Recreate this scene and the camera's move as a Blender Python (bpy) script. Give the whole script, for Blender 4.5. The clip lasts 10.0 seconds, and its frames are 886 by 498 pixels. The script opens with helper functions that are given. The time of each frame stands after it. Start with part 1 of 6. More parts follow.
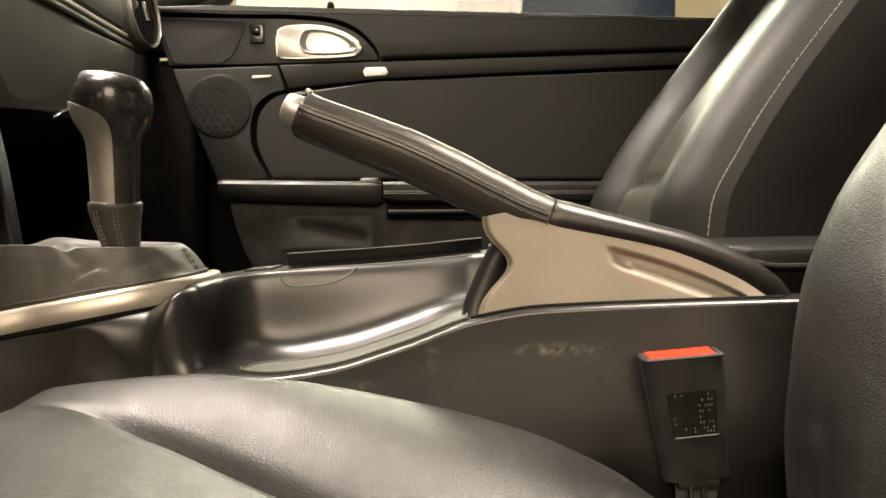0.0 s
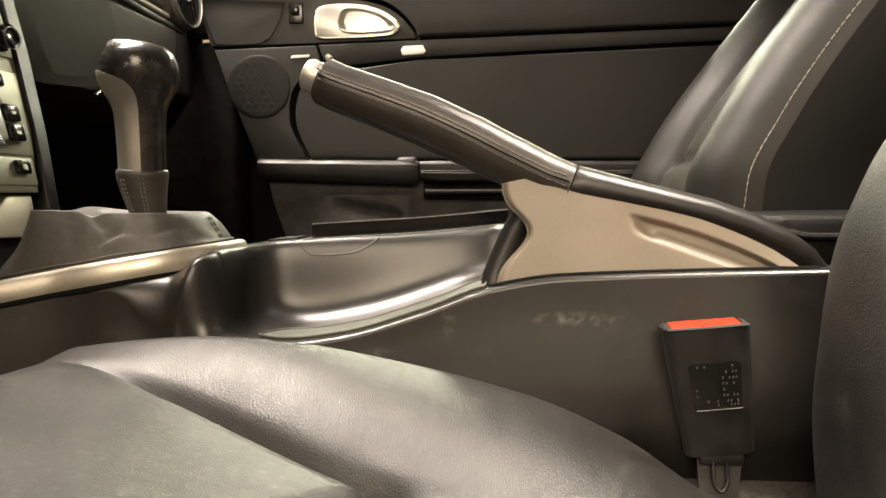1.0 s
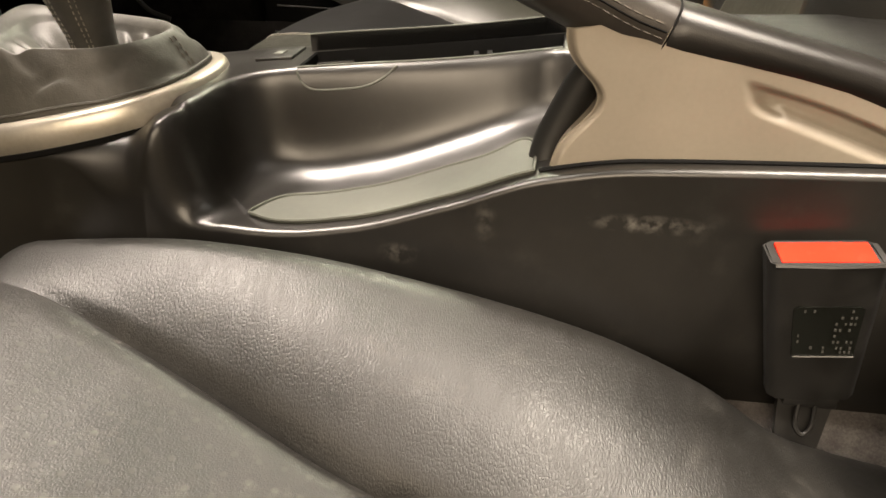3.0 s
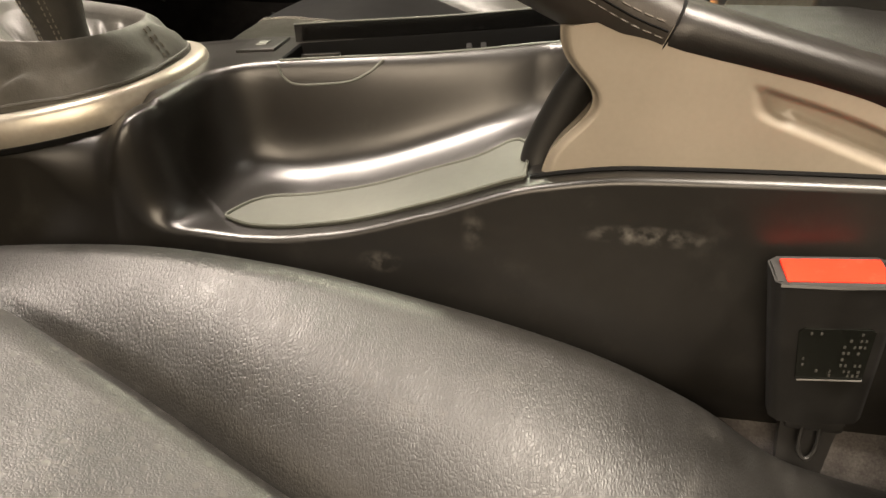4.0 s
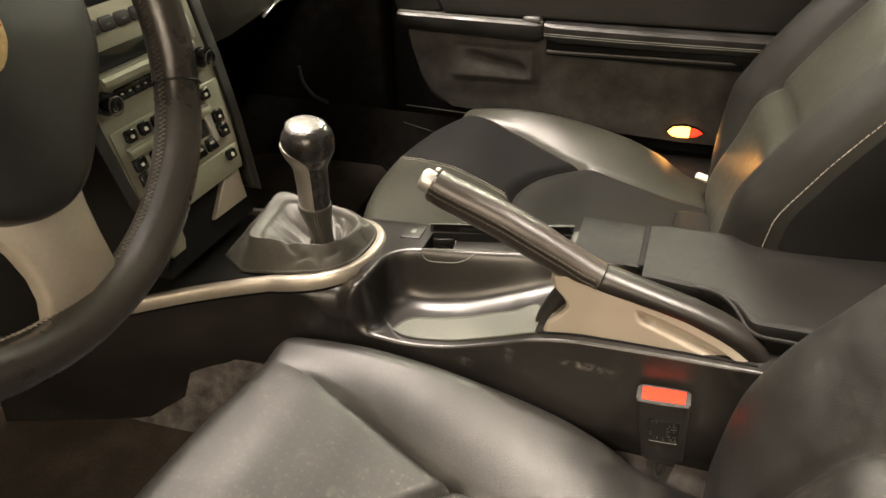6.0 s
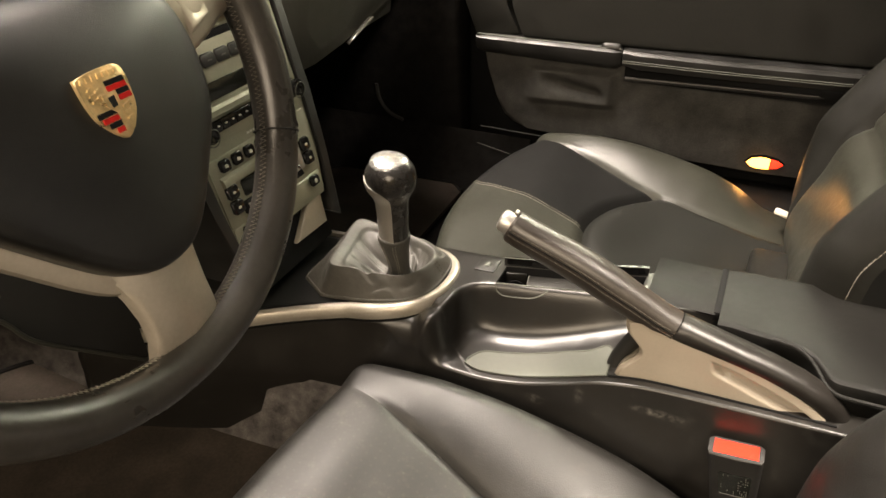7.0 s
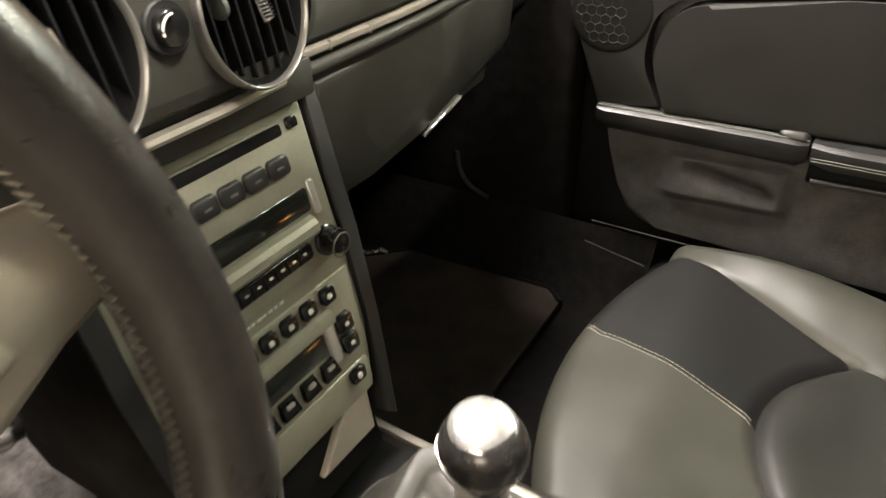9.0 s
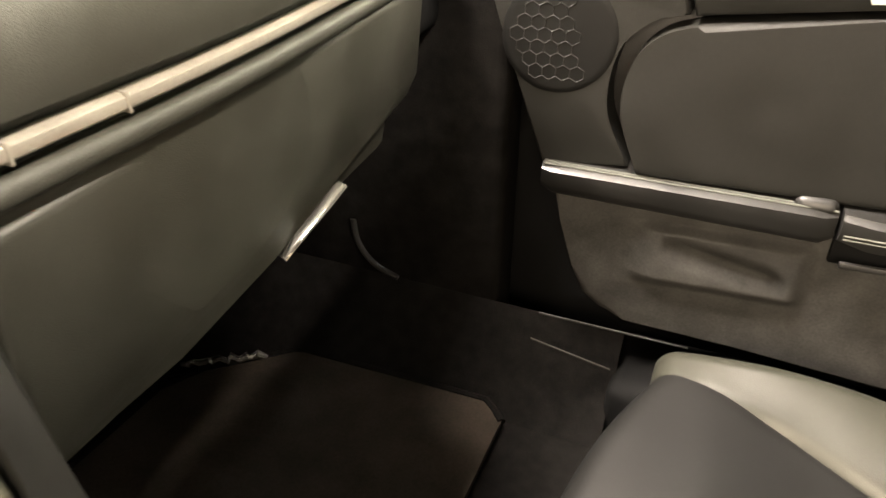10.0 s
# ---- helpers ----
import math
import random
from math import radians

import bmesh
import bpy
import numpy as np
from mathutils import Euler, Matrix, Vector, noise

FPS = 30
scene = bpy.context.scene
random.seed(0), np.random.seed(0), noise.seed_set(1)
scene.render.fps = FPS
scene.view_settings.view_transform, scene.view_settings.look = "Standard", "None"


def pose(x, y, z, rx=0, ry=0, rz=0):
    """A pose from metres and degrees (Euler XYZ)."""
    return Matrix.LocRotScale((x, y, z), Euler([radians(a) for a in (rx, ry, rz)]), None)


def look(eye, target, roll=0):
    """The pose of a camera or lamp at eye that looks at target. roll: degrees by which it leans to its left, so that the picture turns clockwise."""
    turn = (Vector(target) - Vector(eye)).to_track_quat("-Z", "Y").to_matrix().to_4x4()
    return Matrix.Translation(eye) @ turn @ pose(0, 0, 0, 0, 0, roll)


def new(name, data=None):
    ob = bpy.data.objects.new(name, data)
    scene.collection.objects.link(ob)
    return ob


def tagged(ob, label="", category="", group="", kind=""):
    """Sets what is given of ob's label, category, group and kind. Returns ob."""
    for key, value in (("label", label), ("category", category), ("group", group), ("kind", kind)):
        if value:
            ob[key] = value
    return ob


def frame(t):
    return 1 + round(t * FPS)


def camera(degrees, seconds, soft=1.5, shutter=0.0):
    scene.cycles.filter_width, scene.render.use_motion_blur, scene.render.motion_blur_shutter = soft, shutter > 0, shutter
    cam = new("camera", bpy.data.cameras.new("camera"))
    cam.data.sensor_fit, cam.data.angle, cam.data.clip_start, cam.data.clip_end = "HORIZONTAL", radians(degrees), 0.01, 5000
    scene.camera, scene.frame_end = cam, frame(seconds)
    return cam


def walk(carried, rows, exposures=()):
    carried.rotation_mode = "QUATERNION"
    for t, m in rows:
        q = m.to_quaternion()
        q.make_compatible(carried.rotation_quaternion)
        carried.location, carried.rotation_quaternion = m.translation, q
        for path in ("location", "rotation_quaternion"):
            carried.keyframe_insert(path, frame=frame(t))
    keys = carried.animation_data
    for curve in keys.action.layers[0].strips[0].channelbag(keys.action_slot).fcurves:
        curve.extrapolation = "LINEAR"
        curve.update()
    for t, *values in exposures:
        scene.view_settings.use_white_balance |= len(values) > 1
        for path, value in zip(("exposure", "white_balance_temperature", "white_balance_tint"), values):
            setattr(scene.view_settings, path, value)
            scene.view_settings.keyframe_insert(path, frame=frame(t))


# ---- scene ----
cam = camera(64.2, 10.0, shutter=0.25)
PATH = [
    (0, (0.261, -0.474, 0.406), (0.158, 1.519, 0.284), -0.9),
    (0.5, (0.274, -0.486, 0.401), (0.071, 1.5, 0.286), -0.9),
    (1, (0.279, -0.467, 0.392), (0.039, 1.513, 0.24), -0.7),
    (1.5, (0.284, -0.444, 0.421), (0.022, 1.507, 0.069), -0.7),
    (2, (0.273, -0.454, 0.448), (-0.025, 1.423, -0.176), -0.8),
    (2.5, (0.268, -0.401, 0.46), (-0.068, 1.404, -0.333), -1.0),
    (2.7, (0.264, -0.372, 0.466), (-0.047, 1.364, -0.477), -0.8),
    (4, (0.27, -0.318, 0.47), (-0.053, 1.355, -0.577), -0.7),
    (4.5, (0.27, -0.345, 0.511), (-0.043, 1.309, -0.569), -0.9),
    (5, (0.292, -0.438, 0.587), (-0.039, 1.214, -0.49), -0.7),
    (5.5, (0.336, -0.537, 0.694), (-0.123, 1.084, -0.384), -0.7),
    (6, (0.345, -0.551, 0.758), (-0.219, 1.037, -0.32), -0.9),
    (6.2, (0.339, -0.555, 0.764), (-0.257, 1.023, -0.311), -0.9),
    (7.3, (0.316, -0.542, 0.806), (-0.431, 0.971, -0.268), -1.3),
    (7.5, (0.292, -0.523, 0.813), (-0.464, 0.987, -0.259), -1.0),
    (8, (0.257, -0.472, 0.848), (-0.533, 1.022, -0.221), -1.2),
    (8.5, (0.192, -0.403, 0.824), (-0.622, 1.075, -0.249), -0.8),
    (8.8, (0.164, -0.321, 0.798), (-0.694, 1.138, -0.268), -1.2),
    (9, (0.137, -0.242, 0.784), (-0.742, 1.197, -0.291), -1.3),
    (9.1, (0.116, -0.215, 0.777), (-0.764, 1.229, -0.291), -1.2),
    (9.3, (0.097, -0.142, 0.791), (-0.797, 1.288, -0.284), -1.8),
    (9.5, (0.046, -0.078, 0.782), (-0.677, 1.436, -0.307), -1.1),
    (9.7, (0.02, -0.041, 0.76), (-0.606, 1.53, -0.307), -0.9),
    (10, (0.008, 0.014, 0.727), (-0.654, 1.578, -0.33), 0.1),
]
walk(cam, [(t, look(eye, target, roll)) for t, eye, target, roll in PATH],
     [(0, 0.10, 6500, 10), (4.5, 0.04, 6500, 10), (6.0, 0.14, 6500, 10), (8.0, 0.14, 6400, 10), (8.6, 0.28, 6000, 9), (9.1, 0.54, 6000, 9), (9.5, 0.80, 6300, 10), (10, 1.32, 6500, 10)])

# ---- world and light ----
world = bpy.data.worlds.new("world")
scene.world = world
world.use_nodes = True
bg = world.node_tree.nodes["Background"]
bg.inputs[0].default_value = (0.55, 0.56, 0.5, 1)
bg.inputs[1].default_value = 0.004


def area_lamp(name, eye, target, sx, sy, watts, color):
    data = bpy.data.lights.new(name, "AREA")
    data.shape, data.size, data.size_y, data.energy, data.color = "RECTANGLE", sx, sy, watts, color
    ob = new(name, data)
    ob.matrix_world = look(eye, target)
    return ob


area_lamp("ceiling_tube_light", (-0.58, 0.27, 2.29), (0.1, 0.15, 0.3), 1.0, 0.45, 212, (1.0, 0.86, 0.73))
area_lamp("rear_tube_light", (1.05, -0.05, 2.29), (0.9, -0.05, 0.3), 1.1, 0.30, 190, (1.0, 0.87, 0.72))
area_lamp("wall_tube_light", (0.25, 2.0, 1.62), (0.3, -0.1, 0.35), 1.3, 0.30, 48, (0.97, 0.93, 0.70))
# Unseen fill lamp added on the driver side, with no known source.
area_lamp("side_fill_light", (0.20, -1.55, 1.24), (0.25, 0.0, 0.35), 1.3, 0.66, 32, (1.0, 0.80, 0.58))
area_lamp("door_lamp_light", (0.358, 0.640, 0.266), (0.35, 0.48, 0.18), 0.04, 0.016, 0.06, (1.0, 0.42, 0.10))


# ---- materials ----
def nodes_of(name):
    m = bpy.data.materials.new(name)
    m.use_nodes = True
    t = m.node_tree
    return m, t, t.nodes["Principled BSDF"]


def surface(name, color, rough, metal=0.0, var=0.25, vscale=18, bump=0.0, bscale=400, cells=False,
            wear=0.0, wear_color=None, scuffs=(), stretch=(1, 1, 1), rvar=0.12, spec=0.5, coat=0.0, holes=0.0, piece=0.0, folds=0.0):
    """A plain material: base colour with two scales of variation, roughness variation and fine relief."""
    m, t, b = nodes_of(name)
    n, l = t.nodes, t.links
    tc = n.new("ShaderNodeTexCoord")
    big = n.new("ShaderNodeTexNoise")
    big.inputs["Scale"].default_value, big.inputs["Detail"].default_value = vscale, 6
    l.new(tc.outputs["Object"], big.inputs["Vector"])
    fine = n.new("ShaderNodeTexNoise")
    fine.inputs["Scale"].default_value, fine.inputs["Detail"].default_value = vscale * 14, 3
    l.new(tc.outputs["Object"], fine.inputs["Vector"])
    ramp = n.new("ShaderNodeMapRange")
    ramp.inputs[1].default_value, ramp.inputs[2].default_value = 0.3, 0.7
    ramp.inputs[3].default_value, ramp.inputs[4].default_value = 1 - var, 1 + var
    l.new(big.outputs[0], ramp.inputs[0])
    r2 = n.new("ShaderNodeMapRange")
    r2.inputs[1].default_value, r2.inputs[2].default_value = 0.3, 0.7
    r2.inputs[3].default_value, r2.inputs[4].default_value = 1 - var * 0.45, 1 + var * 0.45
    l.new(fine.outputs[0], r2.inputs[0])
    mul = n.new("ShaderNodeMath")
    mul.operation = "MULTIPLY"
    l.new(ramp.outputs[0], mul.inputs[0])
    l.new(r2.outputs[0], mul.inputs[1])
    last = mul.outputs[0]
    if piece:
        info = n.new("ShaderNodeObjectInfo")
        pr = n.new("ShaderNodeMapRange")
        pr.inputs[3].default_value, pr.inputs[4].default_value = 1 - piece, 1 + piece
        l.new(info.outputs["Random"], pr.inputs[0])
        pm = n.new("ShaderNodeMath")
        pm.operation = "MULTIPLY"
        l.new(last, pm.inputs[0])
        l.new(pr.outputs[0], pm.inputs[1])
        last = pm.outputs[0]
    sc = n.new("ShaderNodeVectorMath")
    sc.operation = "SCALE"
    sc.inputs[0].default_value = color
    l.new(last, sc.inputs["Scale"])
    col = sc.outputs[0]
    if wear:
        wn = n.new("ShaderNodeTexNoise")
        wn.inputs["Scale"].default_value, wn.inputs["Detail"].default_value = vscale * 2.3, 9
        wn.inputs["Roughness"].default_value = 0.7
        l.new(tc.outputs["Object"], wn.inputs["Vector"])
        wr = n.new("ShaderNodeMapRange")
        wr.inputs[1].default_value, wr.inputs[2].default_value = 0.56, 0.75
        wr.inputs[4].default_value = wear
        l.new(wn.outputs[0], wr.inputs[0])
        worn = wr.outputs[0]
        for place, size, much in scuffs:
            # a rubbed patch with a broken edge
            off = n.new("ShaderNodeVectorMath")
            off.operation = "SUBTRACT"
            off.inputs[1].default_value = place
            l.new(tc.outputs["Object"], off.inputs[0])
            dv = n.new("ShaderNodeVectorMath")
            dv.operation = "DIVIDE"
            dv.inputs[1].default_value = size
            l.new(off.outputs[0], dv.inputs[0])
            ln = n.new("ShaderNodeVectorMath")
            ln.operation = "LENGTH"
            l.new(dv.outputs[0], ln.inputs[0])
            fall = n.new("ShaderNodeMapRange")
            fall.inputs[1].default_value, fall.inputs[2].default_value = 1.0, 0.2
            fall.inputs[4].default_value = much
            l.new(ln.outputs["Value"], fall.inputs[0])
            sn = n.new("ShaderNodeTexNoise")
            sn.inputs["Scale"].default_value, sn.inputs["Detail"].default_value = 190, 8
            l.new(tc.outputs["Object"], sn.inputs["Vector"])
            sr = n.new("ShaderNodeMapRange")
            sr.inputs[1].default_value, sr.inputs[2].default_value = 0.42, 0.66
            l.new(sn.outputs[0], sr.inputs[0])
            sm = n.new("ShaderNodeMath")
            sm.operation = "MULTIPLY"
            l.new(fall.outputs[0], sm.inputs[0])
            l.new(sr.outputs[0], sm.inputs[1])
            am = n.new("ShaderNodeMath")
            am.operation, am.use_clamp = "ADD", True
            l.new(worn, am.inputs[0])
            l.new(sm.outputs[0], am.inputs[1])
            worn = am.outputs[0]
        mix = n.new("ShaderNodeMix")
        mix.data_type = "RGBA"
        l.new(worn, mix.inputs["Factor"])
        l.new(col, mix.inputs["A"])
        mix.inputs["B"].default_value = (*wear_color, 1)
        col = mix.outputs["Result"]
    hole = None
    if holes:
        # rows of small punched holes in the leather
        sep = n.new("ShaderNodeSeparateXYZ")
        l.new(tc.outputs["Object"], sep.inputs[0])
        parts = []
        for axis in (0, 1):
            k = n.new("ShaderNodeMath")
            k.operation = "MULTIPLY"
            k.inputs[1].default_value = 1 / holes
            l.new(sep.outputs[axis], k.inputs[0])
            pp = n.new("ShaderNodeMath")
            pp.operation = "PINGPONG"
            pp.inputs[1].default_value = 0.5
            l.new(k.outputs[0], pp.inputs[0])
            sq = n.new("ShaderNodeMath")
            sq.operation = "POWER"
            sq.inputs[1].default_value = 2
            l.new(pp.outputs[0], sq.inputs[0])
            parts.append(sq.outputs[0])
        ad = n.new("ShaderNodeMath")
        ad.operation = "ADD"
        l.new(parts[0], ad.inputs[0])
        l.new(parts[1], ad.inputs[1])
        hr = n.new("ShaderNodeMapRange")
        hr.inputs[1].default_value, hr.inputs[2].default_value = 0.008, 0.030
        l.new(ad.outputs[0], hr.inputs[0])
        hole = hr.outputs[0]
        hm = n.new("ShaderNodeVectorMath")
        hm.operation = "SCALE"
        l.new(col, hm.inputs[0])
        h2 = n.new("ShaderNodeMapRange")
        h2.inputs[3].default_value, h2.inputs[4].default_value = 2.0, 1.0
        l.new(hole, h2.inputs[0])
        l.new(h2.outputs[0], hm.inputs["Scale"])
        col = hm.outputs[0]
    l.new(col, b.inputs["Base Color"])
    rr = n.new("ShaderNodeMapRange")
    rr.inputs[1].default_value, rr.inputs[2].default_value = 0.3, 0.7
    rr.inputs[3].default_value, rr.inputs[4].default_value = max(0.03, rough - rvar), min(1, rough + rvar)
    l.new(big.outputs[0], rr.inputs[0])
    l.new(rr.outputs[0], b.inputs["Roughness"])
    b.inputs["Metallic"].default_value = metal
    b.inputs["Specular IOR Level"].default_value = spec
    b.inputs["Coat Weight"].default_value = coat
    if folds:
        # soft creases and rubbed, shinier places in worn leather
        fn = n.new("ShaderNodeTexNoise")
        fn.inputs["Scale"].default_value, fn.inputs["Detail"].default_value = 75, 5
        fn.inputs["Distortion"].default_value = 1.2
        fs = n.new("ShaderNodeVectorMath")
        fs.operation = "MULTIPLY"
        fs.inputs[1].default_value = stretch
        l.new(tc.outputs["Object"], fs.inputs[0])
        l.new(fs.outputs[0], fn.inputs["Vector"])
        fr = n.new("ShaderNodeMapRange")
        fr.inputs[1].default_value, fr.inputs[2].default_value = 0.3, 0.7
        fr.inputs[3].default_value, fr.inputs[4].default_value = -0.05, 0.05
        l.new(fn.outputs[0], fr.inputs[0])
        fa = n.new("ShaderNodeMath")
        l.new(rr.outputs[0], fa.inputs[0])
        l.new(fr.outputs[0], fa.inputs[1])
        l.new(fa.outputs[0], b.inputs["Roughness"])
        crease = n.new("ShaderNodeBump")
        crease.inputs["Strength"].default_value, crease.inputs["Distance"].default_value = folds, 0.004
        l.new(fn.outputs[0], crease.inputs["Height"])
        l.new(crease.outputs[0], b.inputs["Normal"])
    if bump:
        if cells:
            tx = n.new("ShaderNodeTexVoronoi")
            tx.feature = "DISTANCE_TO_EDGE"
            warp = n.new("ShaderNodeTexNoise")
            warp.inputs["Scale"].default_value = bscale * 0.5
            l.new(tc.outputs["Object"], warp.inputs["Vector"])
            wv = n.new("ShaderNodeVectorMath")
            wv.operation = "MULTIPLY_ADD"
            wv.inputs[1].default_value = (0.9 / bscale,) * 3
            l.new(warp.outputs["Color"], wv.inputs[0])
            st_node = n.new("ShaderNodeVectorMath")
            st_node.operation = "MULTIPLY"
            st_node.inputs[1].default_value = stretch
            l.new(tc.outputs["Object"], st_node.inputs[0])
            l.new(st_node.outputs[0], wv.inputs[2])
            l.new(wv.outputs[0], tx.inputs["Vector"])
            cl = n.new("ShaderNodeMapRange")
            cl.inputs[2].default_value = 0.28
            l.new(tx.outputs["Distance"], cl.inputs[0])
            height = cl.outputs[0]
        else:
            tx = n.new("ShaderNodeTexNoise")
            tx.inputs["Detail"].default_value = 4
            l.new(tc.outputs["Object"], tx.inputs["Vector"])
            height = tx.outputs[0]
        tx.inputs["Scale"].default_value = bscale
        if hole is not None:
            mm = n.new("ShaderNodeMath")
            mm.operation = "MULTIPLY"
            l.new(height, mm.inputs[0])
            l.new(hole, mm.inputs[1])
            height = mm.outputs[0]
        bp = n.new("ShaderNodeBump")
        bp.inputs["Strength"].default_value, bp.inputs["Distance"].default_value = bump, 0.35 / bscale
        l.new(height, bp.inputs["Height"])
        if folds:
            l.new(crease.outputs[0], bp.inputs["Normal"])
        l.new(bp.outputs[0], b.inputs["Normal"])
    return m


def glow(name, color, strength):
    m, t, b = nodes_of(name)
    b.inputs["Base Color"].default_value = (*color, 1)
    b.inputs["Emission Color"].default_value = (*color, 1)
    b.inputs["Emission Strength"].default_value = strength
    return m


LEATHER = surface("leather_black", (0.0066, 0.0062, 0.0054), 0.45, folds=0.035, rvar=0.05, var=0.26, bump=0.24, bscale=900, stretch=(1, 0.42, 0.7), cells=True, wear=0.18, wear_color=(0.085, 0.08, 0.07), spec=0.4)
LEATHER_WORN = surface("leather_perforated", (0.0100, 0.0095, 0.0083), 0.46, folds=0.03, rvar=0.05, var=0.42, bump=0.16, bscale=760, cells=True, wear=0.40, wear_color=(0.085, 0.08, 0.07), spec=0.36, holes=0.0092)
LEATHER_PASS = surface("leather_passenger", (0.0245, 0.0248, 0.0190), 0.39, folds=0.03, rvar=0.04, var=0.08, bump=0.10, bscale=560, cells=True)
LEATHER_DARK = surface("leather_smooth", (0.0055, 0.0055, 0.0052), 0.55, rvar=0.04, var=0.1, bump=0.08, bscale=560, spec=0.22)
# Darker copy of the passenger leather, with the backrest's shade in its colour.
LEATHER_BACK_SHADED = surface("leather_backrest_shaded", (0.0080, 0.0078, 0.0064), 0.50, folds=0.04, rvar=0.05, var=0.12, bump=0.10, bscale=700, cells=True, spec=0.28)
LID = surface("lid_leather", (0.0050, 0.0048, 0.0042), 0.50, folds=0.02, rvar=0.04, var=0.12, bump=0.25, bscale=700, cells=True, spec=0.12)
PAD = surface("airbag_skin", (0.0062, 0.0060, 0.0056), 0.38, var=0.45, vscale=12, rvar=0.06, bump=0.14, bscale=900, cells=True)
SUEDE = surface("insert_cloth", (0.0100, 0.0102, 0.0086), 0.52, rvar=0.05, var=0.12, bump=0.5, bscale=900, spec=0.25)
LEATHER_GRIP = surface("leather_grip", (0.0205, 0.0166, 0.0134), 0.38, folds=0.03, rvar=0.05, var=0.25, bump=0.10, bscale=1100, cells=True, wear=0.15, wear_color=(0.08, 0.07, 0.06))
SLEEVE = surface("sleeve_skin", (0.0085, 0.0074, 0.0064), 0.34, rvar=0.04, var=0.2, bump=0.10, bscale=1000, cells=True, spec=0.35)
LEATHER_RIM = surface("leather_rim", (0.027, 0.0245, 0.0215), 0.34, folds=0.04, rvar=0.10, var=0.3, bump=0.08, bscale=1000, cells=True, wear=0.15, wear_color=(0.08, 0.07, 0.06))
BOOT = surface("leather_boot", (0.050, 0.0475, 0.0410), 0.52, folds=0.10, rvar=0.06, var=0.25, bump=0.12, bscale=800, cells=True)
PLASTIC = surface("soft_plastic", (0.0105, 0.0100, 0.0087), 0.39, var=0.18, vscale=26, bump=0.12, bscale=1400, rvar=0.06)
PLASTIC_SIDE = surface("console_plastic", (0.0085, 0.0077, 0.0066), 0.345, var=0.25, vscale=14, bump=0.15, bscale=1500, wear=0.16, wear_color=(0.08, 0.075, 0.066), rvar=0.05, spec=0.5, scuffs=(((0.305, -0.052, 0.319), (0.032, 0.03, 0.005), 1.0), ((0.19, -0.056, 0.296), (0.012, 0.03, 0.006), 0.7), ((0.232, -0.055, 0.315), (0.006, 0.03, 0.012), 0.5)))
DASH = surface("dash_skin", (0.0245, 0.0242, 0.0187), 0.5, var=0.14, bump=0.18, bscale=900, cells=True)
DOOR_SKIN = surface("door_skin", (0.0120, 0.0119, 0.0104), 0.50, var=0.16, bump=0.3, bscale=900, cells=True, spec=0.32)
DOOR_DARK = surface("door_plastic", (0.0115, 0.0113, 0.0105), 0.46, var=0.15, bump=0.15, bscale=1200)
SLAT = surface("vent_black", (0.008, 0.008, 0.008), 0.25, var=0.15, rvar=0.05)
GLOSS = surface("gloss_black", (0.006, 0.006, 0.006), 0.16, var=0.2, rvar=0.05)
GEARBLACK = surface("knob_black", (0.016, 0.015, 0.014), 0.24, var=0.2, vscale=40, rvar=0.07, bump=0.05, bscale=900)
BLACK = surface("matt_black", (0.004, 0.004, 0.004), 0.8, var=0.2, spec=0.12)
SILVER = surface("satin_silver", (0.50, 0.49, 0.455), 0.33, metal=0.6, var=0.1, vscale=30, rvar=0.07)
BRUSHED = surface("silver_paint", (0.39, 0.36, 0.305), 0.37, metal=0.7, var=0.10, vscale=30, rvar=0.06, bump=0.06, bscale=1600)
FASCIA = surface("fascia_paint", (0.26, 0.253, 0.193), 0.42, metal=0.35, var=0.10, vscale=30, rvar=0.06, bump=0.06, bscale=1600)
CHROME = surface("chrome", (0.80, 0.78, 0.74), 0.16, metal=0.9, var=0.06, rvar=0.05)
CAP = surface("brushed_cap", (0.70, 0.69, 0.66), 0.24, metal=0.85, var=0.08, vscale=60, rvar=0.05)
BLADE = surface("blade_metal", (0.42, 0.40, 0.36), 0.34, metal=0.72, var=0.08, vscale=40, rvar=0.04)
BUTTON = surface("satin_button", (0.40, 0.385, 0.36), 0.42, metal=0.75, var=0.08, vscale=60, rvar=0.04)
RING = surface("dark_silver", (0.17, 0.165, 0.15), 0.30, metal=0.5, var=0.1, rvar=0.06)
SPOKE = surface("spoke_silver", (0.45, 0.405, 0.335), 0.42, metal=0.65, var=0.08, vscale=24, rvar=0.05)
BEIGE = surface("painted_cover", (0.245, 0.213, 0.170), 0.42, var=0.06, vscale=30, bump=0.06, bscale=1500, rvar=0.05)
RED = surface("red_plastic", (0.52, 0.017, 0.005), 0.46, var=0.15, vscale=60, rvar=0.06, wear=0.12, wear_color=(0.70, 0.16, 0.10), spec=0.16)
BUCKLE = surface("buckle_plastic", (0.0125, 0.0119, 0.011), 0.42, var=0.2, vscale=60, bump=0.12, bscale=1500)
RUBBER = surface("rubber_mat", (0.070, 0.074, 0.062), 0.55, var=0.1, bump=0.2, bscale=1500)
CARPET = surface("carpet", (0.060, 0.055, 0.052), 0.95, var=0.55, vscale=60, bump=1.0, bscale=900, spec=0.1)
# Copy of the carpet with the footwells' shade put into its colour.
CARPET_SHADED = surface("carpet_shaded", (0.0065, 0.0060, 0.0056), 0.95, var=0.5, vscale=60, bump=1.0, bscale=900, spec=0.05)
MARK_DIM = surface("label_mark", (0.085, 0.083, 0.077), 0.5, var=0.2)
